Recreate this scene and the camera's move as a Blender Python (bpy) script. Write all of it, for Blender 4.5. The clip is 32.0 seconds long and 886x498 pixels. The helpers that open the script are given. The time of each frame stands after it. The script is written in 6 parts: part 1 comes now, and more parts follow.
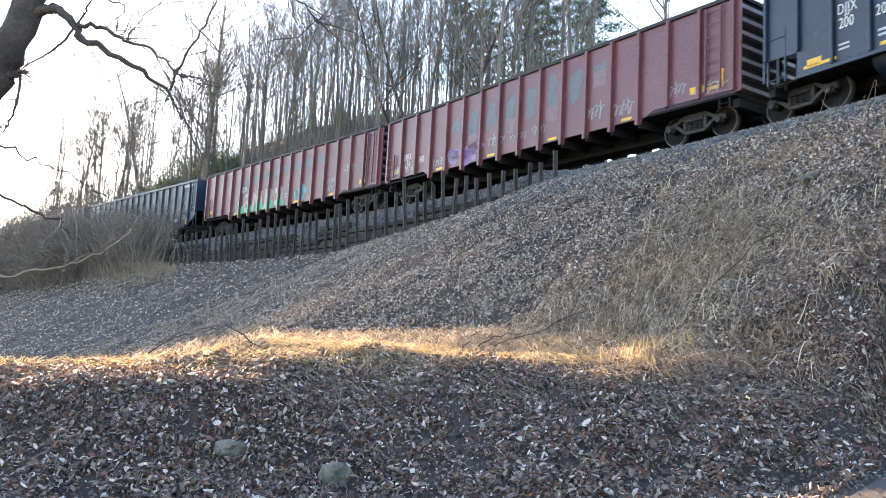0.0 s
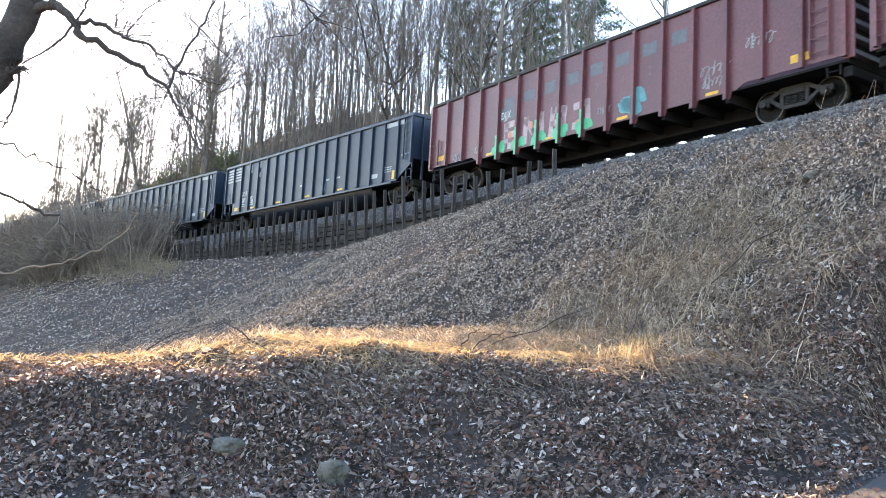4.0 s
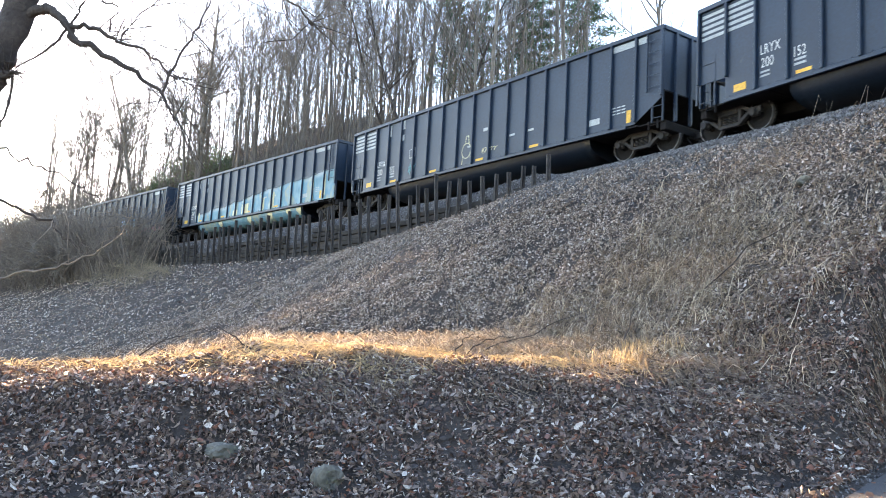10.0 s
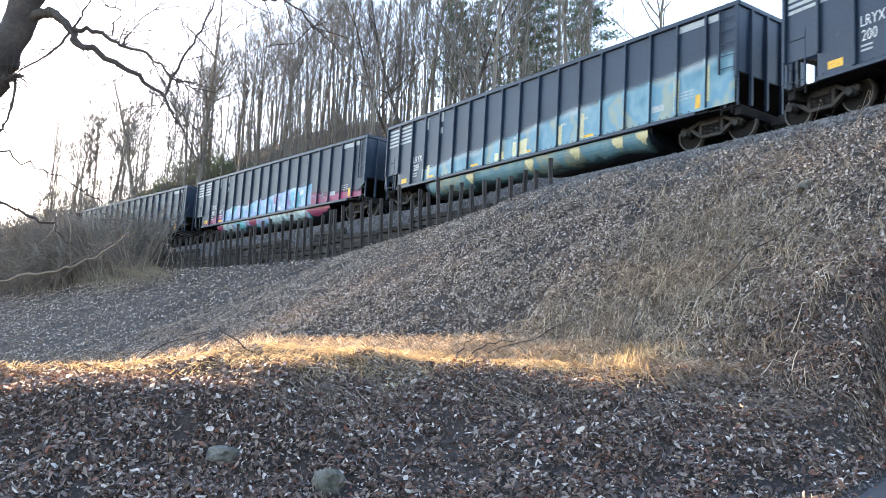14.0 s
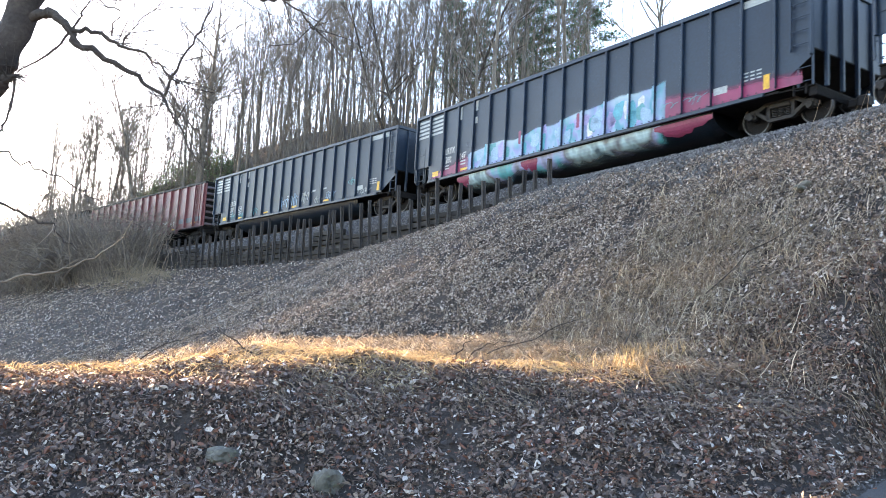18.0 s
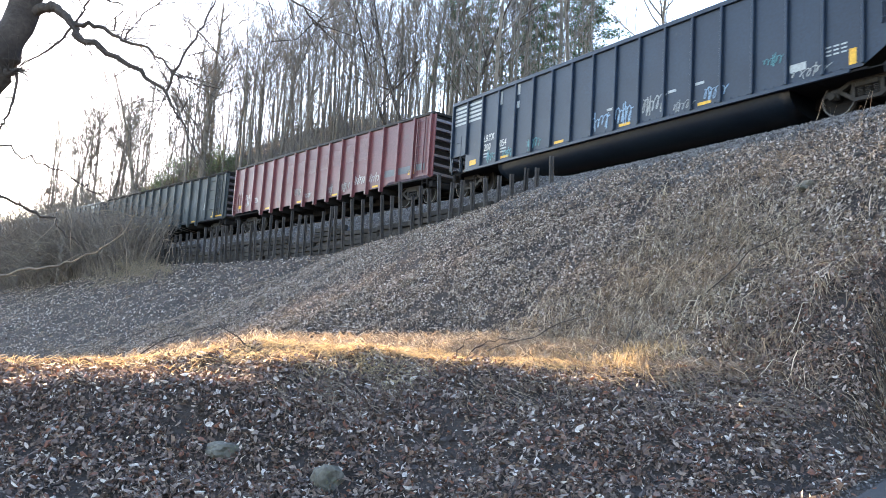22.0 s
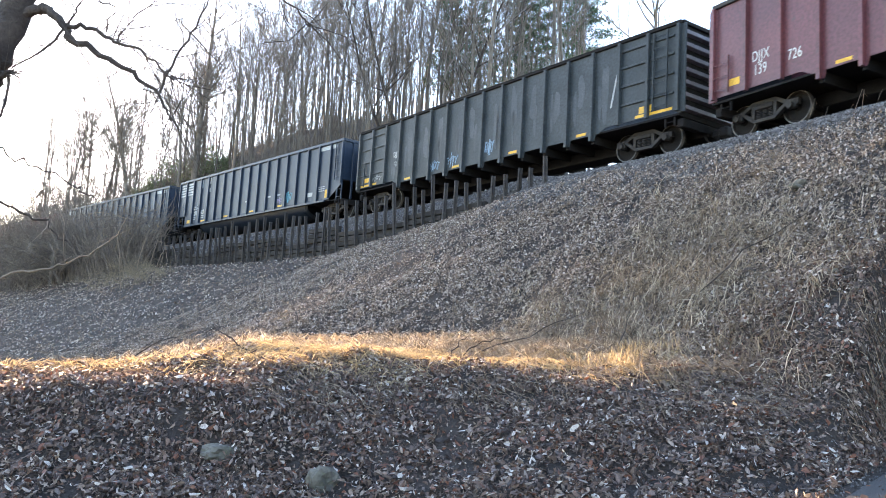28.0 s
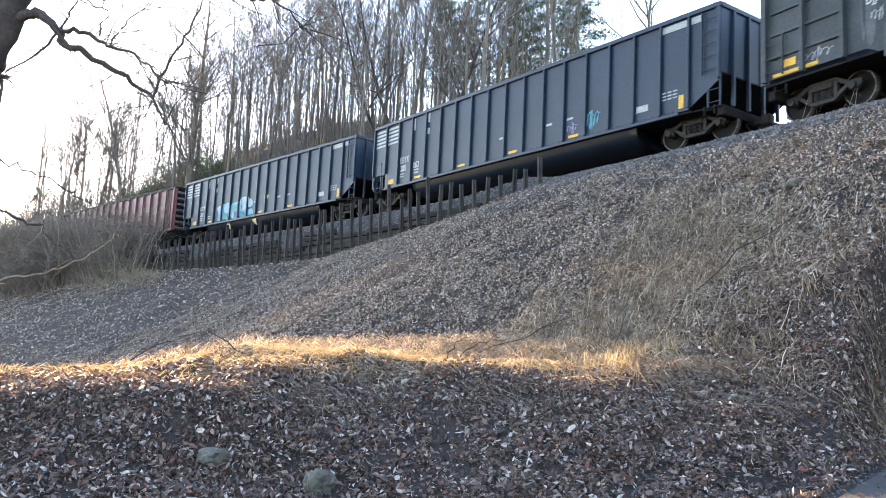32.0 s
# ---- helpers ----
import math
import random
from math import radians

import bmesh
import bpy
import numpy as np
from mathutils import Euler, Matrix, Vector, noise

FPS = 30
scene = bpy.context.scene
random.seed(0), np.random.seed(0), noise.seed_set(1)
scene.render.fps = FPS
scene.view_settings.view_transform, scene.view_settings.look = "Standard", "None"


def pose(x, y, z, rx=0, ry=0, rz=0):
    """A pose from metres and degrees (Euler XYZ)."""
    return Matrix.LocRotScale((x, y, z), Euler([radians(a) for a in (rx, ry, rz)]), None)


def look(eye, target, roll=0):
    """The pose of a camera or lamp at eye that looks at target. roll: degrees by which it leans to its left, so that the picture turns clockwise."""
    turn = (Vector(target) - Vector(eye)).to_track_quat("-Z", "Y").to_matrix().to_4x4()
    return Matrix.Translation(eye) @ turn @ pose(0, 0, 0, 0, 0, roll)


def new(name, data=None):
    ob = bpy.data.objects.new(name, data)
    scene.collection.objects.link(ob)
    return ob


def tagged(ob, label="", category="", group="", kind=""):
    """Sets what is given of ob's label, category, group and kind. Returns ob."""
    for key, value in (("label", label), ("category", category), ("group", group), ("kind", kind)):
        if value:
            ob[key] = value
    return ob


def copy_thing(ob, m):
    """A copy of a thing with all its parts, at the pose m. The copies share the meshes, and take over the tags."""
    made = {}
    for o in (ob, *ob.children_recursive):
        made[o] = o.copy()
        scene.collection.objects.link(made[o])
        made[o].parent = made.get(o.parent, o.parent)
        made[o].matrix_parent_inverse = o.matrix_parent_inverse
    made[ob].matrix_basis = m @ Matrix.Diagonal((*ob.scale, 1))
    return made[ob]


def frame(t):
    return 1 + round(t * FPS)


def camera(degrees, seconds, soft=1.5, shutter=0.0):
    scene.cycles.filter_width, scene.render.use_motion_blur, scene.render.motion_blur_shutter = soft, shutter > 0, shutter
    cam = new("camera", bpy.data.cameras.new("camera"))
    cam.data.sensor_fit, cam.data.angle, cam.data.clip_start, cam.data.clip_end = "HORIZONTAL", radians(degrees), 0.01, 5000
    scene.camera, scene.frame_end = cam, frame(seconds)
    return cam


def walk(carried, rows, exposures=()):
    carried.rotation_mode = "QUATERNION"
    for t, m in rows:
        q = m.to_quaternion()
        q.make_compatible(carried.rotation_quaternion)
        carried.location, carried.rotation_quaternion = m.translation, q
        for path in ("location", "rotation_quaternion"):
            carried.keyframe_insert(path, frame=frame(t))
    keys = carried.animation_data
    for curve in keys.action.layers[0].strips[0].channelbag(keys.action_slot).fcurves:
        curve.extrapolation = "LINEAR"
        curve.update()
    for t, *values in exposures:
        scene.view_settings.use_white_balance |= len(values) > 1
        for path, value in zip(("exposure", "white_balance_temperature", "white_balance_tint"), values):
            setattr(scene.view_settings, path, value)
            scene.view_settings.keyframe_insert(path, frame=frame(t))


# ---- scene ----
PATH = [
    (0, 0, 0, 1.5, 97.729, -2.629, -0.053), (0.5, 0, 0, 1.5, 97.730, -2.616, -0.066), (1, 0, 0, 1.5, 97.731, -2.699, -0.107),
    (1.5, 0, 0, 1.5, 97.734, -2.749, -0.128), (2, 0, 0, 1.5, 97.729, -2.808, -0.125), (2.5, 0, 0, 1.5, 97.717, -2.830, -0.118),
    (3, 0, 0, 1.5, 97.684, -2.868, -0.122), (3.5, 0, 0, 1.5, 97.605, -2.829, -0.117), (5.5, 0, 0, 1.5, 97.656, -2.856, -0.371),
    (6, 0, 0, 1.5, 97.742, -2.803, -0.405), (6.5, 0, 0, 1.5, 97.795, -2.735, -0.432), (7, 0, 0, 1.5, 97.831, -2.677, -0.459),
    (7.5, 0, 0, 1.5, 97.840, -2.614, -0.461), (8, 0, 0, 1.5, 97.823, -2.551, -0.462), (8.5, 0, 0, 1.5, 97.844, -2.572, -0.490),
    (9, 0, 0, 1.5, 97.869, -2.601, -0.519), (9.5, 0, 0, 1.5, 97.899, -2.741, -0.551), (10, 0, 0, 1.5, 97.951, -2.810, -0.561),
    (10.5, 0, 0, 1.5, 97.961, -2.893, -0.531), (11, 0, 0, 1.5, 97.972, -2.969, -0.522), (11.5, 0, 0, 1.5, 97.980, -2.991, -0.500),
    (12, 0, 0, 1.5, 97.991, -3.039, -0.476), (12.5, 0, 0, 1.5, 98.046, -3.045, -0.442), (13, 0, 0, 1.5, 98.103, -3.030, -0.431),
    (13.5, 0, 0, 1.5, 98.167, -2.988, -0.427), (14, 0, 0, 1.5, 98.198, -2.930, -0.453), (14.5, 0, 0, 1.5, 98.201, -2.843, -0.418),
    (16.5, 0, 0, 1.5, 98.140, -2.954, -0.368), (17, 0, 0, 1.5, 98.147, -2.978, -0.425), (17.5, 0, 0, 1.5, 98.198, -2.947, -0.470),
    (18, 0, 0, 1.5, 98.241, -2.930, -0.509), (18.5, 0, 0, 1.5, 98.291, -2.913, -0.566), (19, 0, 0, 1.5, 98.292, -2.901, -0.578),
    (19.5, 0, 0, 1.5, 98.259, -2.941, -0.555), (20, 0, 0, 1.5, 98.222, -3.005, -0.518), (20.5, 0, 0, 1.5, 98.201, -3.072, -0.497),
    (21, 0, 0, 1.5, 98.156, -3.203, -0.478), (21.5, 0, 0, 1.5, 98.092, -3.317, -0.467), (22, 0, 0, 1.5, 98.029, -3.346, -0.481),
    (22.5, 0, 0, 1.5, 97.974, -3.368, -0.522), (23, 0, 0, 1.5, 97.929, -3.331, -0.592), (23.5, 0, 0, 1.5, 97.958, -3.277, -0.698),
    (24, 0, 0, 1.5, 97.981, -3.234, -0.772), (24.5, 0, 0, 1.5, 98.014, -3.129, -0.799), (25, 0, 0, 1.5, 98.029, -3.150, -0.826),
    (25.5, 0, 0, 1.5, 98.034, -3.127, -0.803), (27.5, 0, 0, 1.5, 98.054, -3.083, -0.843), (28, 0, 0, 1.5, 98.084, -2.996, -0.832),
    (28.5, 0, 0, 1.5, 98.163, -2.949, -0.797), (29, 0, 0, 1.5, 98.232, -2.866, -0.742), (29.5, 0, 0, 1.5, 98.289, -2.841, -0.740),
    (30, 0, 0, 1.5, 98.324, -2.806, -0.775), (30.5, 0, 0, 1.5, 98.305, -2.719, -0.832), (31, 0, 0, 1.5, 98.249, -2.657, -0.903),
    (31.5, 0, 0, 1.5, 98.207, -2.551, -0.980), (32, 0, 0, 1.5, 98.209, -2.502, -1.072),
]
def rows_of(path):
    return [(t, pose(x, y, z, rx, ry, rz)) for t, x, y, z, rx, ry, rz in path]


EXPOSURE, KELVIN, TINT = 3.12, 6720, 18
cam = camera(55.27, 32.0, soft=0.8, shutter=0.3)
walk(cam, rows_of(PATH), exposures=[(0.0, EXPOSURE, KELVIN, TINT), (32.0, EXPOSURE, KELVIN, TINT)])

# ---- world and sun: low late-afternoon sun beyond the far end of the track ----
SUN_AZ, SUN_EL = -30.0, 13.0        # degrees from +y (clockwise), above the horizon
world = bpy.data.worlds.new("sky")
scene.world = world
world.use_nodes = True
wn = world.node_tree.nodes
wl = world.node_tree.links
sky = wn.new("ShaderNodeTexSky")
sky.sky_type = "NISHITA"
sky.sun_disc = False
sky.sun_elevation, sky.sun_rotation = radians(SUN_EL), radians(SUN_AZ % 360)
sky.air_density, sky.dust_density, sky.ozone_density = 1.0, 0.2, 1.0
wl.new(sky.outputs[0], wn["Background"].inputs[0])
wn["Background"].inputs[1].default_value = 0.125
sun = new("sun", bpy.data.lights.new("sun", "SUN"))
sun.data.energy, sun.data.angle, sun.data.color = 5.0, radians(0.6), (1.0, 0.70, 0.38)
away = Vector((math.sin(radians(SUN_AZ)) * math.cos(radians(SUN_EL)), math.cos(radians(SUN_AZ)) * math.cos(radians(SUN_EL)), math.sin(radians(SUN_EL))))
sun.matrix_basis = look(away * 200, (0, 0, 0))


# ---- materials ----
def material(name, base, second=None, rough=0.85, metal=0.0, scale=3.0, fine=40.0, bump=0.3, spot=None, spot_at=0.62, island=0.0, obj=0.0, depth=0.02, coords="Object", spec=0.5):
    """Two-scale noise between base and second, optional stains, random tone by piece or by object."""
    m = bpy.data.materials.new(name)
    m.use_nodes = True
    n, k = m.node_tree.nodes, m.node_tree.links
    bsdf = n["Principled BSDF"]
    bsdf.inputs["Roughness"].default_value = rough
    bsdf.inputs["Metallic"].default_value = metal
    bsdf.inputs["Specular IOR Level"].default_value = spec
    second = second or tuple(c * 0.6 for c in base)
    tc = n.new("ShaderNodeTexCoord")
    big = n.new("ShaderNodeTexNoise")
    big.inputs["Scale"].default_value, big.inputs["Detail"].default_value = scale, 6
    small = n.new("ShaderNodeTexNoise")
    small.inputs["Scale"].default_value, small.inputs["Detail"].default_value = fine, 4
    for t in (big, small):
        k.new(tc.outputs[coords], t.inputs["Vector"])
    mix = n.new("ShaderNodeMix")
    mix.data_type = "RGBA"
    mix.inputs[6].default_value, mix.inputs[7].default_value = (*base, 1), (*second, 1)
    ramp = n.new("ShaderNodeMapRange")
    ramp.inputs[1].default_value, ramp.inputs[2].default_value = 0.35, 0.65
    k.new(big.outputs[0], ramp.inputs[0])
    k.new(ramp.outputs[0], mix.inputs[0])
    col = mix.outputs[2]
    grain = n.new("ShaderNodeMix")
    grain.data_type, grain.blend_type = "RGBA", "MULTIPLY"
    grain.inputs[0].default_value = 0.55
    ramp2 = n.new("ShaderNodeMapRange")
    ramp2.inputs[1].default_value, ramp2.inputs[2].default_value, ramp2.inputs[3].default_value, ramp2.inputs[4].default_value = 0.3, 0.7, 0.45, 1.35
    k.new(small.outputs[0], ramp2.inputs[0])
    k.new(col, grain.inputs[6])
    k.new(ramp2.outputs[0], grain.inputs[7])
    col = grain.outputs[2]
    if spot:
        sn = n.new("ShaderNodeTexNoise")
        sn.inputs["Scale"].default_value, sn.inputs["Detail"].default_value, sn.inputs["Roughness"].default_value = scale * 2.3, 8, 0.7
        k.new(tc.outputs[coords], sn.inputs["Vector"])
        sr = n.new("ShaderNodeMapRange")
        sr.inputs[1].default_value, sr.inputs[2].default_value = spot_at, spot_at + 0.08
        k.new(sn.outputs[0], sr.inputs[0])
        sm = n.new("ShaderNodeMix")
        sm.data_type = "RGBA"
        sm.inputs[7].default_value = (*spot, 1)
        k.new(sr.outputs[0], sm.inputs[0])
        k.new(col, sm.inputs[6])
        col = sm.outputs[2]
    for amount, source in ((island, "geo"), (obj, "obj")):
        if amount:
            rnd = n.new("ShaderNodeNewGeometry").outputs["Random Per Island"] if source == "geo" else n.new("ShaderNodeObjectInfo").outputs["Random"]
            hv = n.new("ShaderNodeMapRange")
            hv.inputs[3].default_value, hv.inputs[4].default_value = 1 - amount, 1 + amount
            k.new(rnd, hv.inputs[0])
            ml = n.new("ShaderNodeMix")
            ml.data_type, ml.blend_type = "RGBA", "MULTIPLY"
            ml.inputs[0].default_value = 1
            k.new(col, ml.inputs[6])
            k.new(hv.outputs[0], ml.inputs[7])
            col = ml.outputs[2]
    k.new(col, bsdf.inputs["Base Color"])
    if bump:
        b = n.new("ShaderNodeBump")
        b.inputs["Strength"].default_value, b.inputs["Distance"].default_value = bump, depth
        k.new(small.outputs[0], b.inputs["Height"])
        k.new(b.outputs[0], bsdf.inputs["Normal"])
    return m


def leaf_material(name, colours, rough=0.7, through_light=0.0):
    """A colour for each leaf or blade out of a ramp, by island."""
    m = bpy.data.materials.new(name)
    m.use_nodes = True
    n, k = m.node_tree.nodes, m.node_tree.links
    bsdf = n["Principled BSDF"]
    bsdf.inputs["Roughness"].default_value = rough
    ramp = n.new("ShaderNodeValToRGB")
    cr = ramp.color_ramp
    cr.interpolation = "CONSTANT" if len(colours) > 6 else "LINEAR"
    while len(cr.elements) < len(colours):
        cr.elements.new(0.5)
    for i, c in enumerate(colours):
        cr.elements[i].position = i / len(colours)
        cr.elements[i].color = (*c, 1)
    k.new(n.new("ShaderNodeNewGeometry").outputs["Random Per Island"], ramp.inputs[0])
    tc = n.new("ShaderNodeTexCoord")
    no = n.new("ShaderNodeTexNoise")
    no.inputs["Scale"].default_value = 60
    k.new(tc.outputs["Object"], no.inputs["Vector"])
    mr = n.new("ShaderNodeMapRange")
    mr.inputs[1].default_value, mr.inputs[2].default_value, mr.inputs[3].default_value, mr.inputs[4].default_value = 0.3, 0.7, 0.7, 1.25
    k.new(no.outputs[0], mr.inputs[0])
    mu = n.new("ShaderNodeMix")
    mu.data_type, mu.blend_type = "RGBA", "MULTIPLY"
    mu.inputs[0].default_value = 1
    k.new(ramp.outputs[0], mu.inputs[6])
    k.new(mr.outputs[0], mu.inputs[7])
    k.new(mu.outputs[2], bsdf.inputs["Base Color"])
    if through_light:
        tr = n.new("ShaderNodeBsdfTranslucent")
        k.new(mu.outputs[2], tr.inputs["Color"])
        ms = n.new("ShaderNodeMixShader")
        ms.inputs[0].default_value = through_light
        k.new(bsdf.outputs[0], ms.inputs[1])
        k.new(tr.outputs[0], ms.inputs[2])
        k.new(ms.outputs[0], n["Material Output"].inputs["Surface"])
    return m


M_SOIL = material("leafy_soil", (0.060, 0.045, 0.037), (0.028, 0.022, 0.02), 0.95, 0, 0.8, 22, 1.0, depth=0.06)
M_HILL = material("forest_floor", (0.10, 0.075, 0.055), (0.05, 0.04, 0.032), 0.95, 0, 0.3, 6, 0.8, depth=0.1)
M_BALLAST = material("ballast", (0.085, 0.082, 0.085), (0.045, 0.043, 0.045), 0.9, 0, 2, 25, 1.0, depth=0.05)
M_STONE = material("ballast_stone", (0.14, 0.136, 0.14), (0.08, 0.077, 0.08), 0.85, 0, 6, 60, 0.3, island=0.65)
M_ROCK = material("field_stone", (0.16, 0.15, 0.128), (0.07, 0.07, 0.06), 0.9, 0, 3, 30, 0.5, spot=(0.12, 0.14, 0.07), spot_at=0.58)
M_ROAD = material("asphalt", (0.06, 0.06, 0.062), (0.045, 0.045, 0.047), 0.9, 0, 1.2, 90, 0.6)
M_BLACK = material("black_car_paint", (0.006, 0.016, 0.036), (0.010, 0.024, 0.049), 0.45, 0.0, 0.7, 14, 0.10, spot=(0.04, 0.040, 0.046), spot_at=0.67, obj=0.12, spec=0.42)
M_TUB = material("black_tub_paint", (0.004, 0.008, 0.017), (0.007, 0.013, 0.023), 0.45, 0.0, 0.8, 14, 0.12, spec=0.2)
M_RED = material("oxide_red_paint", (0.135, 0.043, 0.050), (0.098, 0.034, 0.042), 0.42, 0.0, 0.6, 12, 0.15, spot=(0.085, 0.045, 0.045), spot_at=0.6, obj=0.12, spec=0.45)
M_FADE = material("faded_red_patch", (0.19, 0.125, 0.145), (0.14, 0.082, 0.095), 0.6, 0.0, 1.2, 20, 0.1)
M_GREEN = material("dark_green_paint", (0.025, 0.034, 0.040), (0.045, 0.055, 0.063), 0.55, 0.0, 0.9, 12, 0.15, spot=(0.12, 0.13, 0.13), spot_at=0.66, spec=0.3)
# Light grey of the end ribs: sky light from above put into the colour
M_RIB_LIT = material("sky_lit_rib_tone", (0.17, 0.15, 0.17), (0.10, 0.085, 0.10), 0.5, 0.0, 2, 20, 0.2)
M_IRON = material("truck_iron", (0.032, 0.030, 0.032), (0.018, 0.017, 0.019), 0.7, 0.3, 3, 30, 0.3)
# Near-black steel; on scrap car ends it also stands for shadow between ribs
M_DARK = material("grimy_shaded_steel", (0.010, 0.0098, 0.0105), (0.016, 0.015, 0.016), 0.85, 0.0, 3, 30, 0.3, spec=0.15)
M_RIM = material("worn_wheel_rim", (0.16, 0.155, 0.155), (0.09, 0.088, 0.088), 0.5, 0.5, 5, 30, 0.1)
M_RAIL = material("rusty_rail", (0.13, 0.075, 0.05), (0.08, 0.05, 0.038), 0.7, 0.4, 3, 30, 0.3)
M_PILE = material("weathered_pile", (0.044, 0.041, 0.041), (0.024, 0.022, 0.023), 0.85, 0.1, 3, 25, 0.4, obj=0.35)
M_PLANK = material("old_tie_timber", (0.046, 0.041, 0.038), (0.024, 0.022, 0.021), 0.9, 0, 3, 30, 0.6, obj=0.4)
M_BARK = material("grey_bark", (0.165, 0.145, 0.125), (0.095, 0.083, 0.071), 0.9, 0, 2, 22, 0.6, obj=0.25)
M_BARK_DARK = material("dark_bark", (0.060, 0.048, 0.042), (0.035, 0.028, 0.025), 0.9, 0, 4, 30, 0.7, depth=0.03)
M_SCRUB = material("thicket_stems", (0.185, 0.158, 0.135), (0.105, 0.09, 0.078), 0.9, 0, 2, 25, 0.2, island=0.35)
M_TWIG = material("dry_twig", (0.24, 0.19, 0.15), (0.15, 0.12, 0.095), 0.85, 0, 3, 30, 0.2, island=0.35)
M_VINE = material("pale_vine", (0.30, 0.25, 0.18), (0.18, 0.145, 0.10), 0.8, 0, 3, 30, 0.2, island=0.3)
M_LEAF = leaf_material("leaf_litter", [(0.177, 0.118, 0.094), (0.071, 0.047, 0.041), (0.260, 0.206, 0.177), (0.100, 0.067, 0.055), (0.142, 0.088, 0.065), (0.047, 0.035, 0.032), (0.201, 0.153, 0.127), (0.177, 0.077, 0.050), (0.088, 0.059, 0.047), (0.319, 0.260, 0.224), (0.071, 0.050, 0.042), (0.118, 0.080, 0.066), (0.519, 0.472, 0.437), (0.153, 0.106, 0.086)], 0.55, 0.2)
# Paler slope leaves, lightened further to carry the slope's brighter light in their colour
M_LEAF_PALE_LIT = leaf_material("pale_lit_litter", [(0.33, 0.265, 0.22), (0.14, 0.107, 0.09), (0.46, 0.39, 0.335), (0.20, 0.15, 0.12), (0.56, 0.50, 0.455), (0.26, 0.19, 0.14), (0.085, 0.066, 0.056), (0.36, 0.30, 0.255), (0.12, 0.09, 0.075), (0.17, 0.12, 0.09)], 0.55, 0.15)
# Berm grass: the sunlit strip's gold is partly painted into these tones
M_GRASS_SUN = leaf_material("dry_grass", [(0.52, 0.40, 0.22), (0.32, 0.24, 0.14), (0.64, 0.52, 0.31), (0.24, 0.18, 0.11), (0.45, 0.34, 0.19)], 0.6, 0.5)
# The same grass in greyer tones, with the slope's shade in the colour
M_GRASS_SHADE = leaf_material("shaded_straw", [(0.30, 0.235, 0.165), (0.19, 0.145, 0.105), (0.46, 0.38, 0.28), (0.12, 0.092, 0.07), (0.25, 0.19, 0.135)], 0.65, 0.35)
M_PALE_STRAW = leaf_material("pale_straw", [(0.44, 0.36, 0.26), (0.10, 0.078, 0.06), (0.60, 0.52, 0.40), (0.16, 0.12, 0.09), (0.34, 0.27, 0.19), (0.07, 0.055, 0.045), (0.50, 0.42, 0.31)], 0.6, 0.3)
M_DULL = leaf_material("limp_grass", [(0.24, 0.18, 0.125), (0.15, 0.11, 0.08), (0.32, 0.25, 0.175), (0.10, 0.075, 0.058), (0.20, 0.15, 0.105)], 0.65, 0.3)
M_NEEDLE = leaf_material("conifer_needles", [(0.05, 0.10, 0.055), (0.038, 0.078, 0.042), (0.07, 0.12, 0.06)], 0.6, 0.3)
M_BUSH = leaf_material("evergreen_leaves", [(0.085, 0.12, 0.055), (0.06, 0.09, 0.04), (0.12, 0.155, 0.08)], 0.5, 0.35)


def paint(name, c, rough=0.55):
    return material(name, c, tuple(v * 0.8 for v in c), rough, 0, 2.5, 30, 0.05)


M_DEADLEAF = leaf_material("dead_leaves", [(0.15, 0.115, 0.09), (0.10, 0.08, 0.065), (0.19, 0.15, 0.115)], 0.8, 0.1)
M_FADE2 = material("weathered_red_patch", (0.17, 0.095, 0.10), (0.20, 0.13, 0.14), 0.6, 0.0, 1.6, 20, 0.1)
P_WEATHER = material("weathered_green_patch", (0.036, 0.046, 0.056), (0.055, 0.066, 0.078), 0.6, 0.0, 1.6, 20, 0.1)
P_WHITE = paint("white_paint", (0.62, 0.63, 0.62))
P_DULL = paint("dull_white_paint", (0.36, 0.39, 0.40))
P_YELLOW = paint("yellow_reflector", (0.75, 0.42, 0.03))
P_CYAN = paint("cyan_spray", (0.09, 0.36, 0.47))
P_BLUE = paint("pale_blue_spray", (0.27, 0.42, 0.58))
P_LILAC = paint("lilac_spray", (0.34, 0.31, 0.56))
P_PINK = paint("magenta_spray", (0.22, 0.03, 0.09))
P_MINT = paint("mint_spray", (0.06, 0.42, 0.22))
P_CREAM = paint("cream_spray", (0.62, 0.58, 0.36))
P_TEAL = paint("teal_spray", (0.09, 0.30, 0.34))
P_SALMON = paint("salmon_spray", (0.42, 0.32, 0.34))
P_VIOLET = paint("violet_spray", (0.28, 0.16, 0.33))
P_GREYB = paint("grey_blue_paint", (0.10, 0.115, 0.135))


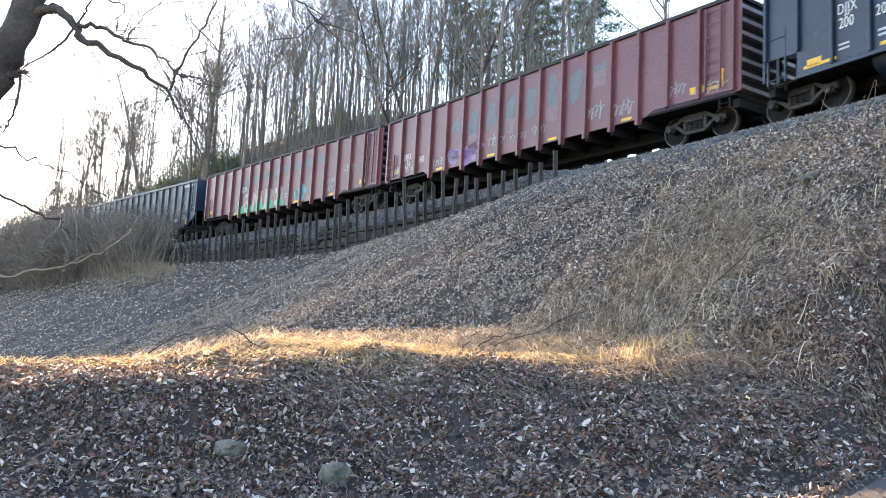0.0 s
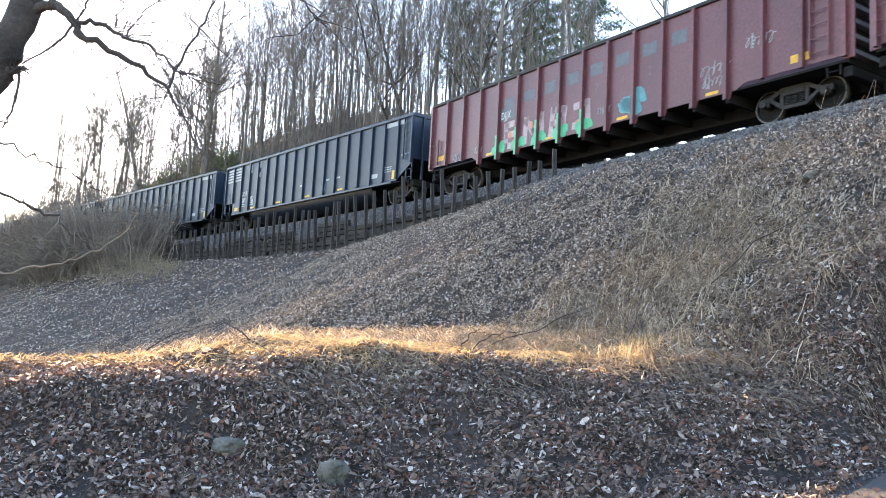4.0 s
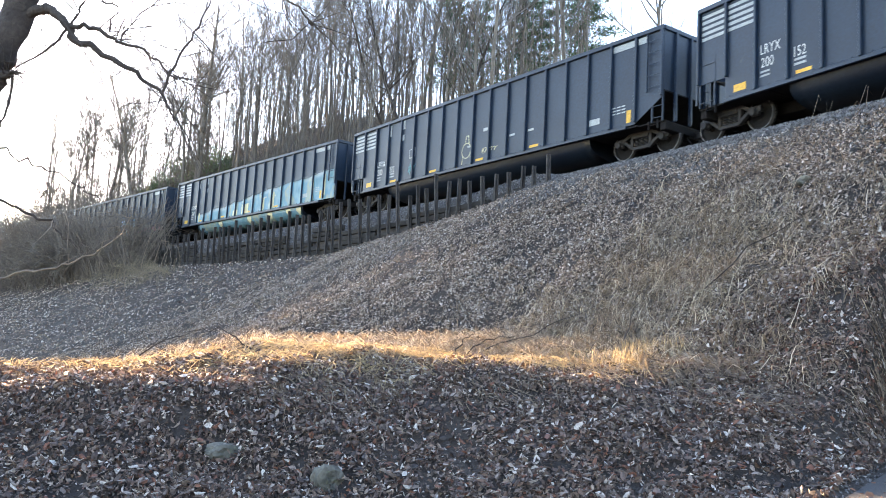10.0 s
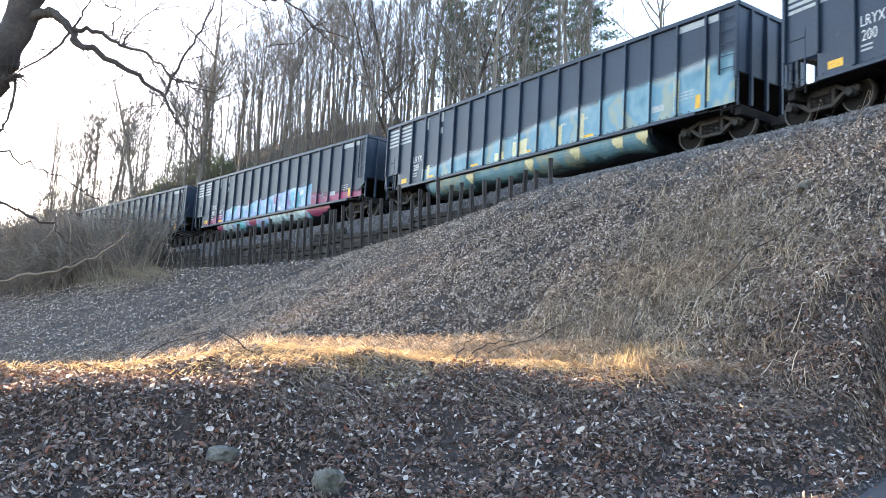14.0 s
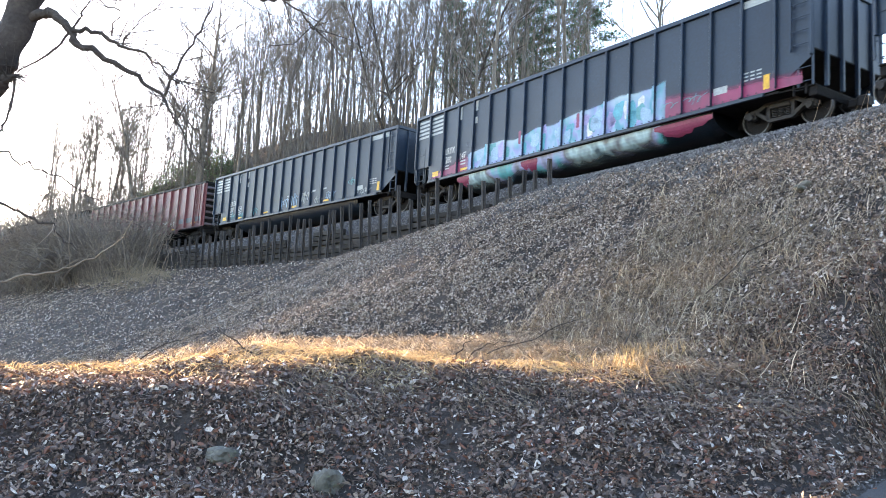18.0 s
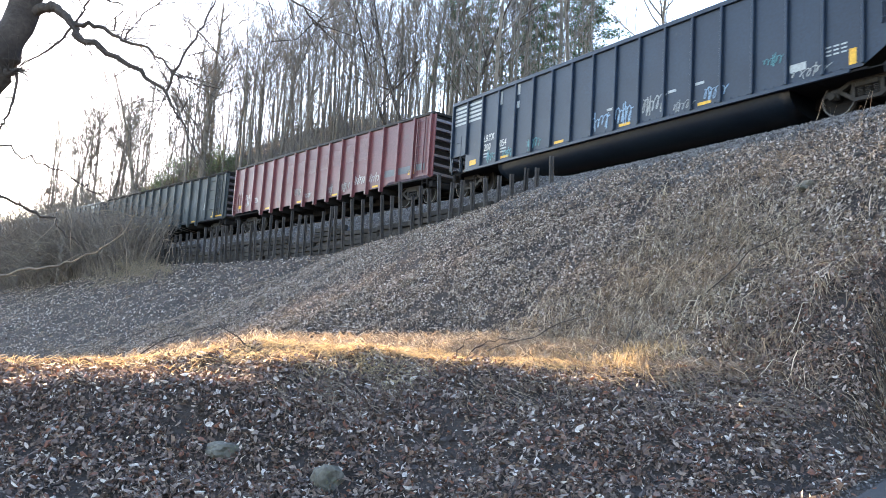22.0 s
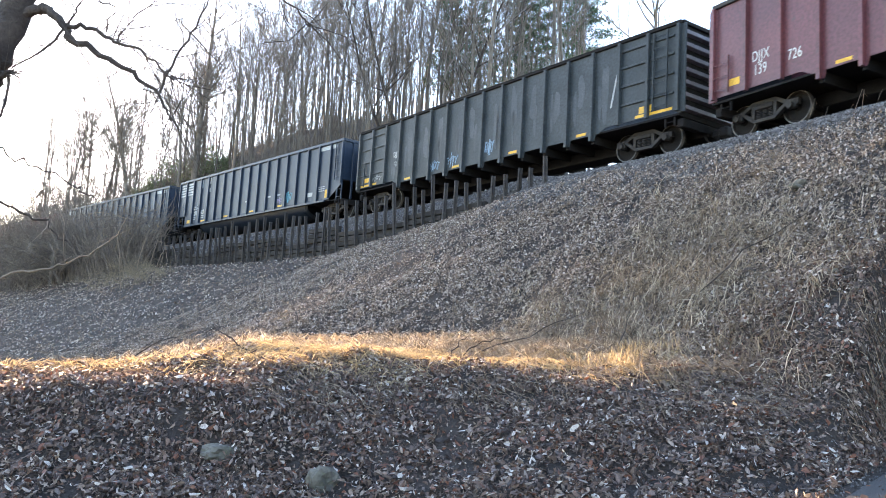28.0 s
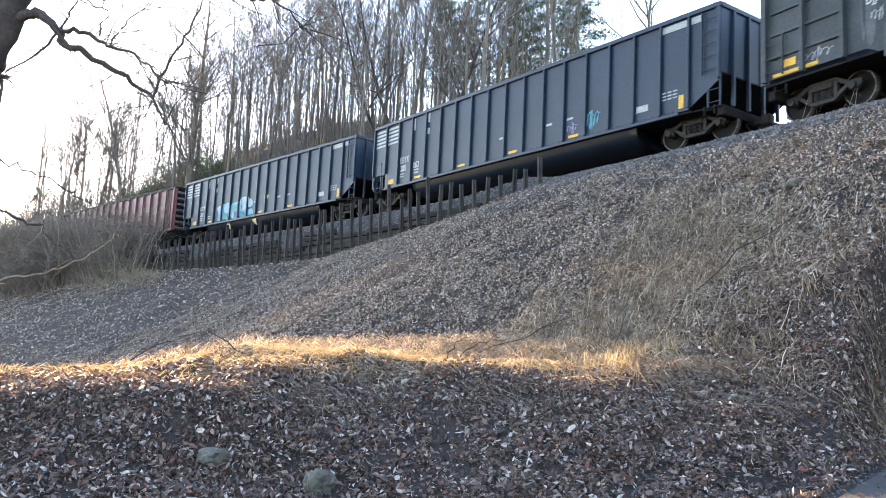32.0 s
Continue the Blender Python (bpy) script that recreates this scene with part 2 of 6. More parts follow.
def soft_paint(name, colours, line, mist=None, fade=0.25, wave=0.3, scale=1.1, ends=(-9, 9), foot=None, strength=0.92):
    """Sprayed colours that thin out above a line (x0, z0, x1, z1), at both ends, and below foot."""
    m = bpy.data.materials.new(name)
    m.use_nodes = True
    n, k = m.node_tree.nodes, m.node_tree.links
    bsdf = n["Principled BSDF"]
    bsdf.inputs["Roughness"].default_value = 0.5
    tc = n.new("ShaderNodeTexCoord")
    sep = n.new("ShaderNodeSeparateXYZ")
    k.new(tc.outputs["Object"], sep.inputs[0])

    def calc(op, a, b=0.0, c=0.0):
        q = n.new("ShaderNodeMath")
        q.operation = op
        for i, v in enumerate((a, b, c)):
            if isinstance(v, (int, float)):
                q.inputs[i].default_value = v
            else:
                k.new(v, q.inputs[i])
        return q.outputs[0]

    def ramp(v, lo, hi):
        q = n.new("ShaderNodeMapRange")
        q.interpolation_type = "SMOOTHSTEP"
        q.inputs[1].default_value, q.inputs[2].default_value = lo, hi
        k.new(v, q.inputs[0])
        return q.outputs[0]

    def noise_at(sc, detail, stretch=1.0):
        mp = n.new("ShaderNodeMapping")
        mp.inputs["Scale"].default_value = (1, 1, stretch)
        k.new(tc.outputs["Object"], mp.inputs[0])
        q = n.new("ShaderNodeTexNoise")
        q.inputs["Scale"].default_value, q.inputs["Detail"].default_value = sc, detail
        k.new(mp.outputs[0], q.inputs["Vector"])
        return q.outputs[0]

    x0, z0, x1, z1 = line
    slope = (z1 - z0) / (x1 - x0)
    top = calc("MULTIPLY_ADD", sep.outputs[0], slope, z0 - x0 * slope)
    top = calc("MULTIPLY_ADD", calc("SUBTRACT", noise_at(0.55, 2, 0.3), 0.5), wave * 2.4, top)
    depth = calc("SUBTRACT", top, sep.outputs[2])
    alpha = ramp(depth, 0.0, fade)
    alpha = calc("MULTIPLY", alpha, ramp(sep.outputs[0], ends[0], ends[0] + 0.45))
    alpha = calc("MULTIPLY", alpha, calc("SUBTRACT", 1.0, ramp(sep.outputs[0], ends[1] - 0.45, ends[1])))
    if foot is not None:
        alpha = calc("MULTIPLY", alpha, ramp(calc("MULTIPLY_ADD", noise_at(1.2, 2), 0.5, sep.outputs[2]), foot + 0.2, foot + 0.5))
    alpha = calc("MULTIPLY", alpha, strength)
    cr = n.new("ShaderNodeValToRGB")
    while len(cr.color_ramp.elements) < len(colours):
        cr.color_ramp.elements.new(0.5)
    for i, c in enumerate(colours):
        cr.color_ramp.elements[i].position = 0.3 + 0.4 * i / (len(colours) - 1)
        cr.color_ramp.elements[i].color = (*c, 1)
    k.new(noise_at(scale, 3, 0.6), cr.inputs[0])
    col = cr.outputs[0]
    if mist:
        mx = n.new("ShaderNodeMix")
        mx.data_type = "RGBA"
        mx.inputs[7].default_value = (*mist, 1)
        k.new(col, mx.inputs[6])
        k.new(calc("MULTIPLY", calc("SUBTRACT", 1.0, ramp(depth, 0.05, 0.45)), ramp(noise_at(0.6, 1), 0.35, 0.6)), mx.inputs[0])
        col = mx.outputs[2]
    k.new(col, bsdf.inputs["Base Color"])
    clear = n.new("ShaderNodeBsdfTransparent")
    ms = n.new("ShaderNodeMixShader")
    k.new(alpha, ms.inputs[0])
    k.new(clear.outputs[0], ms.inputs[1])
    k.new(bsdf.outputs[0], ms.inputs[2])
    k.new(ms.outputs[0], n["Material Output"].inputs["Surface"])
    return m


# ---- mesh helpers ----
def mesh_of(name, verts, faces, mat, smooth=False):
    me = bpy.data.meshes.new(name)
    me.from_pydata([tuple(v) for v in verts], [], [tuple(f) for f in faces])
    me.materials.append(mat)
    if smooth:
        me.polygons.foreach_set("use_smooth", [True] * len(me.polygons))
    me.update()
    return me


def part(name, bm, mat, parent=None, label=""):
    """Links a bmesh, or a mesh, as one object under parent."""
    if isinstance(bm, bpy.types.Mesh):
        me = bm
    else:
        me = bpy.data.meshes.new(name)
        bm.to_mesh(me)
        bm.free()
        me.materials.append(mat)
    ob = new(name, me)
    if parent:
        ob.parent = parent
    if label:
        ob["label"] = label
    return ob


def box_bm(x0, x1, y0, y1, z0, z1, bevel=0.0, bm=None):
    own = bm is None
    bm = bm or bmesh.new()
    r = bmesh.ops.create_cube(bm, size=1, matrix=Matrix.Translation(((x0 + x1) / 2, (y0 + y1) / 2, (z0 + z1) / 2)) @ Matrix.Diagonal((x1 - x0, y1 - y0, z1 - z0, 1)))
    if bevel:
        es = list({e for v in r["verts"] for e in v.link_edges})
        bmesh.ops.bevel(bm, geom=es, offset=bevel, segments=1, affect="EDGES")
    return bm


def prism_bm(poly, y0, y1, bm=None):
    """A plate: polygon in (x, z), between two y."""
    bm = bm or bmesh.new()
    a = [bm.verts.new((x, y0, z)) for x, z in poly]
    b = [bm.verts.new((x, y1, z)) for x, z in poly]
    bm.faces.new(a)
    bm.faces.new(b[::-1])
    for i in range(len(poly)):
        j = (i + 1) % len(poly)
        bm.faces.new((a[j], a[i], b[i], b[j]))
    bmesh.ops.recalc_face_normals(bm, faces=bm.faces)
    return bm


def cyl_bm(p0, p1, r0, r1=None, seg=10, bm=None):
    bm = bm or bmesh.new()
    p0, p1 = Vector(p0), Vector(p1)
    d = p1 - p0
    m = Matrix.Translation((p0 + p1) / 2) @ d.to_track_quat("Z", "Y").to_matrix().to_4x4()
    bmesh.ops.create_cone(bm, cap_ends=True, segments=seg, radius1=r0, radius2=r0 if r1 is None else r1, depth=d.length, matrix=m)
    return bm


def tubes(strands, sides=5):
    """Verts and faces of tapered tubes; a strand is a list of (point, radius)."""
    vs, fs = [], []
    for st in strands:
        n = len(st)
        base = len(vs)
        for i, (p, r) in enumerate(st):
            a = st[max(i - 1, 0)][0]
            b = st[min(i + 1, n - 1)][0]
            t = (b - a).normalized()
            u = t.cross(Vector((0.31, 0.17, 0.93)))
            u = u.normalized() if u.length > 1e-4 else Vector((1, 0, 0))
            w = t.cross(u)
            for k in range(sides):
                an = 2 * math.pi * k / sides
                vs.append(p + (u * math.cos(an) + w * math.sin(an)) * r)
        for i in range(n - 1):
            for k in range(sides):
                k2 = (k + 1) % sides
                fs.append((base + i * sides + k, base + i * sides + k2, base + (i + 1) * sides + k2, base + (i + 1) * sides + k))
    return vs, fs


# ---- the track's line: the near face of the train, s metres along it, rising s is the way the train goes ----
S_TAB = np.arange(-330.0, 200.01, 0.25)
K_TAB = -0.0051486 - 0.0001251 * np.clip(S_TAB, -41.15, 26.0)
K_TAB[S_TAB < -41.15] = 0.0
K_TAB[S_TAB > 32] = 0.0
I0 = int(np.argmin(np.abs(S_TAB)))
TH_TAB = np.concatenate([[0], np.cumsum((K_TAB[1:] + K_TAB[:-1]) / 2 * 0.25)])
TH_TAB += -0.924749 - TH_TAB[I0]
MID = (TH_TAB[1:] + TH_TAB[:-1]) / 2
X_TAB = np.concatenate([[0], np.cumsum(np.cos(MID) * 0.25)])
Y_TAB = np.concatenate([[0], np.cumsum(np.sin(MID) * 0.25)])
X_TAB += -1.22411 - X_TAB[I0]
Y_TAB += 34.9884 - Y_TAB[I0]
GRADE = -0.0115


def rail_z(s):
    return 8.1655 + GRADE * np.clip(s, -150, 90)


def at_track(s, d=0.0):
    """Place on plan d metres from the train's near face towards the road, and the heading there."""
    x, y, h = np.interp(s, S_TAB, X_TAB), np.interp(s, S_TAB, Y_TAB), np.interp(s, S_TAB, TH_TAB)
    return x + np.sin(h) * d, y - np.cos(h) * d, h


def train_at(t):
    """How far the train has gone, against its place at 13 s."""
    u = t - 13.0
    return 5.58737 * u - 0.002714 * u * u - 0.000175 * u ** 3


# ---- ground: one height for every place ----
def smooth(a, b, v):
    t = np.clip((v - a) / (b - a), 0, 1)
    return t * t * (3 - 2 * t)


def track_coords(x, y):
    """s and d (towards the road) of places on plan, by the nearest point of the track's line."""
    x, y = np.atleast_1d(np.asarray(x, float)), np.atleast_1d(np.asarray(y, float))
    s = np.empty(len(x))
    d = np.empty(len(x))
    xt, yt, tt, ht = X_TAB[::8], Y_TAB[::8], S_TAB[::8], TH_TAB[::8]
    for i in range(0, len(x), 4000):
        dx = x[i:i + 4000, None] - xt[None, :]
        dy = y[i:i + 4000, None] - yt[None, :]
        j = np.argmin(dx * dx + dy * dy, 1)
        r = np.arange(len(j))
        s[i:i + 4000] = tt[j] + dx[r, j] * np.cos(ht[j]) + dy[r, j] * np.sin(ht[j])
        d[i:i + 4000] = dx[r, j] * np.sin(ht[j]) - dy[r, j] * np.cos(ht[j])
    return s, d


def lumps(x, y):
    return 0.10 * np.sin(x * 0.9 + 1.3 * np.sin(y * 0.5)) * np.sin(y * 0.8 + 0.7) + 0.05 * np.sin(x * 2.3 + y * 1.1) * np.sin(y * 2.9 - x * 0.6)


WALL_D = 1.2                          # the pile wall's face, from the train's near face
FOOT_S = [-60, -23, -15, -4, 0.3, 5, 8.3, 10.5, 13, 40, 90]
FOOT_Z = [7.2, 6.95, 6.68, 6.40, 6.73, 7.12, 7.48, 7.60, 7.60, 7.2, 6.8]


def height(x, y):
    x, y = np.atleast_1d(np.asarray(x, float)), np.atleast_1d(np.asarray(y, float))
    s, d = track_coords(x, y)
    bed = rail_z(s) - 0.15
    foot = np.interp(s, FOOT_S, FOOT_Z)
    steep = np.interp(s, [-30, 0, 8, 16, 40], [0.56, 0.58, 0.64, 0.86, 0.90])
    fall = foot - steep * np.maximum(d - WALL_D, 0)
    floor = 0.75 + 0.012 * np.clip(s, -60, 0)
    # the berm along the road, then its bank down to the road
    crest = np.interp(x, [-14, -6, -3, 0, 2.5, 6], [1.0, 1.20, 1.42, 1.52, 1.60, 1.62])
    bank = crest - np.interp(np.maximum(11.9 - y, 0), [0, 0.5, 3.8, 4.6, 6], [0, 0.12, 1.25, 1.36, 1.4])
    gentle = smooth(0.5, -2.5, x)
    bank = bank + gentle * np.interp(11.9 - y, [0, 0.5, 2.1, 3.3], [0, 0.03, 0.31, 0])
    dip = smooth(-2.5, -6.0, x)
    behind = crest - np.interp(np.maximum(y - 12.3, 0), [0, 0.8, 3.5, 40], [0, 0.03, 0.75, 4]) * dip + np.interp(y - 12.3, [0, 3.5, 6, 20], [0, 0.30, 0.30, -3]) * (1 - dip)
    berm = np.where(y < 12.1, bank, behind)
    low = np.where(y < 12.1, berm, np.maximum(berm, floor))
    k = 0.25
    front = np.maximum(fall, low) + k * np.exp(-np.abs(fall - low) / k) * 0.35
    front = front + lumps(x, y) * smooth(2.0, 4.5, d) * 1.0
    # the road runs off to the right, climbing; its edge is a straight line on plan
    across = (x + 2.7 - 0.82 * y) * 0.773
    along = np.maximum(0.63 * x + 0.77 * y, 0)
    road_z = 0.066 * along
    onto = smooth(-0.7, 0.0, across)
    front = front * (1 - onto) + road_z * onto
    beyond = smooth(5.8, 9.0, across)
    front = front * (1 - beyond) + np.maximum(road_z, fall) * beyond
    # hillside on the far side, ending where the line comes out of the woods
    up = 1.3 * np.maximum(-d - 5.6, 0)
    spur = x - 0.165 * y
    ridge = np.interp(s, [-330, -120, -80, -50, -37, -30, -24, -10, 20], [11, 13, 15, 20, 20, 16, 12, 8.5, 8]) * smooth(3.0, -3.0, spur) + 0.05
    hill = ridge * np.tanh(up / np.maximum(ridge, 0.3)) + 0.02 * np.maximum(-d - 20, 0) * (ridge > 5)
    hill = hill + lumps(x * 0.3, y * 0.3) * 4 * smooth(2, 8, hill)
    drop = smooth(-2, 4, spur) * np.maximum(-d - 4.5, 0) * 0.35
    back = bed - 0.25 * smooth(-3.6, -5.5, d) + hill - np.minimum(drop, 9)
    z = np.where(d > WALL_D, front, np.where(d > -4.2, bed, back))
    return z


def ground_at(x, y):
    return float(height([x], [y])[0])


def steps(*spans):
    out = []
    for a, b, st in spans:
        out.append(np.arange(a, b, st))
    return np.unique(np.round(np.concatenate(out), 3))


GX = steps((-3000, -400, 400), (-400, -120, 20), (-120, -30, 2.5), (-30, -16, 0.6), (-16, 14, 0.25), (14, 30, 0.8), (30, 120, 8), (120, 400, 40), (400, 3001, 400))
GY = steps((-3000, -400, 400), (-400, -60, 40), (-60, 4, 4), (4, 7, 0.4), (7, 16, 0.2), (16, 40, 0.4), (40, 70, 1.0), (70, 200, 3.0), (200, 500, 30), (500, 3001, 400))


def build_ground():
    xx, yy = np.meshgrid(GX, GY)
    x, y = xx.ravel(), yy.ravel()
    z = height(x, y)
    s, d = track_coords(x, y)
    under = (d <= WALL_D + 0.1) & (d > -4.2)
    z = np.where(under, np.minimum(np.interp(s, FOOT_S, FOOT_Z), rail_z(s) - 0.3) - 0.25, z)
    r = np.hypot(x, y - 40)
    z = z * smooth(1200, 300, r) + 6 * (1 - smooth(1200, 300, r))
    nx = len(GX)
    i = np.arange(len(GY) - 1)[:, None] * nx + np.arange(nx - 1)[None, :]
    i = i.ravel()
    faces = np.stack([i, i + 1, i + nx + 1, i + nx], 1)
    me = bpy.data.meshes.new("ground")
    me.from_pydata(np.stack([x, y, z], 1).tolist(), [], faces.tolist())
    me.polygons.foreach_set("use_smooth", [True] * len(me.polygons))
    me.materials.append(M_SOIL)
    me.materials.append(M_HILL)
    cx = x[faces].mean(1)
    cy = y[faces].mean(1)
    far = (d[faces].mean(1) < -4) | (np.hypot(cx, cy) > 90)
    me.polygons.foreach_set("material_index", far.astype(int).tolist())
    me.update()
    return tagged(new("ground", me), "leaf-covered embankment and wooded hillside ground", "ground", kind="structure")


ground = build_ground()


def sweep(name, profile, s_list, mat, close=True):
    """Sweeps a cross-section, profile(s) -> list of (d, z), along the track."""
    vs, fs = [], []
    for s in s_list:
        pr = profile(s)
        for d, z in pr:
            x, y, h = at_track(s, d)
            vs.append((float(x), float(y), float(z)))
    n = len(pr)
    for i in range(len(s_list) - 1):
        for k in range(n if close else n - 1):
            k2 = (k + 1) % n
            fs.append((i * n + k, i * n + k2, (i + 1) * n + k2, (i + 1) * n + k))
    if close:
        fs.append(tuple(range(n))[::-1])
        fs.append(tuple((len(s_list) - 1) * n + k for k in range(n)))
    return mesh_of(name, vs, fs, mat)


RAIL_UP = 0.28                       # the railhead, over the line that the cars' bodies are measured from


def ballast_profile(s):
    r = float(rail_z(s)) + RAIL_UP
    f = float(np.interp(s, FOOT_S, FOOT_Z))
    op = float(smooth(8.0, 10.5, np.array(s)))
    edge = WALL_D - 0.16
    mid = f + 0.42 * (r - 0.5 - f)
    return [(-5.4, r - 1.2), (-4.0, r - 0.25), (-1.6, r - 0.2), (-0.35, r - 0.2), (0.2 + 0.1 * op, r - 0.36), (edge - 0.35 + 0.15 * op, (r - 0.66) * op + (mid + 0.45) * (1 - op)), (edge + 0.9 * op, (f - 0.75) * op + mid * (1 - op)), (edge, f - 0.9), (-5.4, f - 1.2)]


ballast = tagged(new("ballast_bed", sweep("ballast_bed", ballast_profile, list(np.arange(-150, 60, 1.0)), M_BALLAST)), "grey crushed-stone ballast bed under the track", "ballast", kind="structure")


def rail_profile(off):
    def f(s):
        z = float(rail_z(s)) + RAIL_UP
        return [(off - 0.07, z - 0.17), (off + 0.07, z - 0.17), (off + 0.02, z - 0.14), (off + 0.02, z - 0.05), (off + 0.036, z - 0.04), (off + 0.036, z), (off - 0.036, z), (off - 0.036, z - 0.04), (off - 0.02, z - 0.05), (off - 0.02, z - 0.14)]
    return f


CENTRE = -1.6                        # the track's centre line, behind the near face
for off in (CENTRE + 0.753, CENTRE - 0.753):
    tagged(new("rail", sweep("rail", rail_profile(off), list(np.arange(-150, 60, 1.0)), M_RAIL)), "worn steel running rail on timber sleepers", "rail", "running rails")

# sleepers
bmx = box_bm(-0.115, 0.115, -1.3, 1.3, -0.18, 0.0, 0.012)
tie_me = bpy.data.meshes.new("sleeper")
bmx.to_mesh(tie_me)
bmx.free()
tie_me.materials.append(M_PLANK)
for i, s in enumerate(np.arange(-28, 24, 0.55)):
    x, y, h = at_track(s, CENTRE)
    tie = new("sleeper", tie_me)
    tie.matrix_basis = pose(float(x), float(y), float(rail_z(s)) + RAIL_UP - 0.175, 0, 0, math.degrees(h))
    tagged(tie, "dark weathered timber railway sleeper in ballast", "sleeper", "sleepers under the rails")


# ---- the pile wall: old rails driven upright, with timber lagging behind ----
def h_pile(hgt):
    """An upright rail: head, web and foot in cross-section."""
    poly = [(-0.065, 0.02), (0.065, 0.02), (0.065, 0.045), (0.014, 0.06), (0.014, 0.10), (0.035, 0.112), (0.035, 0.145), (-0.035, 0.145), (-0.035, 0.112), (-0.014, 0.10), (-0.014, 0.06), (-0.065, 0.045)]
    bm = bmesh.new()
    a = [bm.verts.new((x, y, 0)) for x, y in poly]
    b = [bm.verts.new((x, y, hgt)) for x, y in poly]
    bm.faces.new(a[::-1])
    bm.faces.new(b)
    for i in range(len(poly)):
        j = (i + 1) % len(poly)
        bm.faces.new((a[i], a[j], b[j], b[i]))
    return bm


wall = tagged(new("retaining_wall"), "retaining wall of upright steel piles with timber lagging", "retaining wall", kind="structure")
rng = random.Random(5)
s = -42.0
while s < 10.4:
    x, y, h = at_track(s, WALL_D + 0.02)
    foot = float(np.interp(s, FOOT_S, FOOT_Z))
    top = float(rail_z(s)) + rng.uniform(0.02, 0.42) + (0.35 if rng.random() < 0.12 else 0)
    if s > 7.8:
        top = min(top, foot + rng.uniform(0.5, 1.3))
    hg = top - foot + 0.7
    p = part("pile", h_pile(hg), M_PILE, wall)
    p.matrix_basis = pose(float(x), float(y), foot - 0.7, rng.uniform(-3.5, 1.5), rng.uniform(-2, 4.0), math.degrees(h) + 180 + rng.uniform(-15, 15))
    s += rng.uniform(0.58, 0.86) * (1.0 if s > -26 else 1.2)
s = -42.0
while s < 6.4:
    ln = rng.uniform(2.2, 2.7)
    foot = float(np.interp(s + ln / 2, FOOT_S, FOOT_Z))
    z = foot - 0.12
    hi = foot + (float(rail_z(s)) - foot) * rng.uniform(0.3, 0.62)
    while z < hi:
        if rng.random() > 0.1:
            x, y, h = at_track(s + ln / 2, WALL_D - rng.uniform(0.08, 0.13))
            p = part("plank", box_bm(-ln / 2, ln / 2, -0.09, 0.09, 0, 0.19, 0.015), M_PLANK, wall)
            p.matrix_basis = pose(float(x), float(y), z, rng.uniform(-3, 3), 0.66 + rng.uniform(-0.8, 0.8), math.degrees(h))
        z += rng.uniform(0.20, 0.25)
    s += ln + 0.04


# ---- the train ----
CAR_LEN = 18.3
SIDE = 1.58


def text_mesh(body, size, mat):
    cu = bpy.data.curves.new("lettering", "FONT")
    cu.body, cu.size, cu.extrude = body, size, 0.0015
    cu.space_character = 1.08
    ob = new("lettering", cu)
    me = bpy.data.meshes.new_from_object(ob.evaluated_get(bpy.context.evaluated_depsgraph_get()))
    bpy.data.objects.remove(ob)
    me.materials.clear()
    me.materials.append(mat)
    return me


def letter(car, body, x, z, size, mat=None, label=""):
    """Lettering on the near side, its lower left corner at x, z."""
    ob = part("lettering", text_mesh(body, size, mat or P_WHITE), None, car, label or "white stencilled lettering")
    ob.matrix_basis = pose(x, -SIDE - 0.006, z, 90, 0, 0) @ Matrix.Diagonal((0.68, 1, 1, 1))
    return ob


def plate(car, name, x0, x1, z0, z1, mat, label="", lift=0.005):
    ob = part(name, box_bm(x0, x1, -SIDE - lift, -SIDE + 0.002, z0, z1), mat, car, label)
    return ob


def blob_poly(rg, cx, cz, rx, rz, n=22, rough=0.22):
    """A soft-cornered closed shape."""
    ph = [rg.uniform(0, 6.28) for _ in range(4)]
    out = []
    for i in range(n):
        t = 6.283 * i / n
        k = 1 + rough * (0.6 * math.sin(2 * t + ph[0]) + 0.5 * math.sin(3 * t + ph[1]) + 0.3 * math.sin(5 * t + ph[2]))
        c, d = math.cos(t + ph[3] * 0.05), math.sin(t + ph[3] * 0.05)
        out.append((cx + rx * k * math.copysign(abs(c) ** 0.75, c), cz + rz * k * math.copysign(abs(d) ** 0.75, d)))
    return out


def spray(car, polys, mat, lift, label):
    """Sprayed paint: a very thin coat of outlined shapes on the near side."""
    bm = bmesh.new()
    for poly in polys:
        va = [bm.verts.new((x, -SIDE - lift, z)) for x, z in poly]
        vb = [bm.verts.new((x, -SIDE - lift + 0.003, z)) for x, z in poly]
        bm.faces.new(va)
        for i in range(len(poly)):
            j = (i + 1) % len(poly)
            bm.faces.new((va[j], va[i], vb[i], vb[j]))
    bmesh.ops.recalc_face_normals(bm, faces=bm.faces)
    return tagged(part("graffiti", bm, mat, car, label), kind="stuff")


def stroke_polys(points, w):
    """A brush line as short quads."""
    out = []
    for (x0, z0), (x1, z1) in zip(points, points[1:]):
        l = math.hypot(x1 - x0, z1 - z0) or 1
        nx, nz = -(z1 - z0) / l * w / 2, (x1 - x0) / l * w / 2
        ex, ez = (x1 - x0) / l * w * 0.3, (z1 - z0) / l * w * 0.3
        out.append([(x0 - ex + nx, z0 - ez + nz), (x0 - ex - nx, z0 - ez - nz), (x1 + ex - nx, z1 + ez - nz), (x1 + ex + nx, z1 + ez + nz)])
    return out


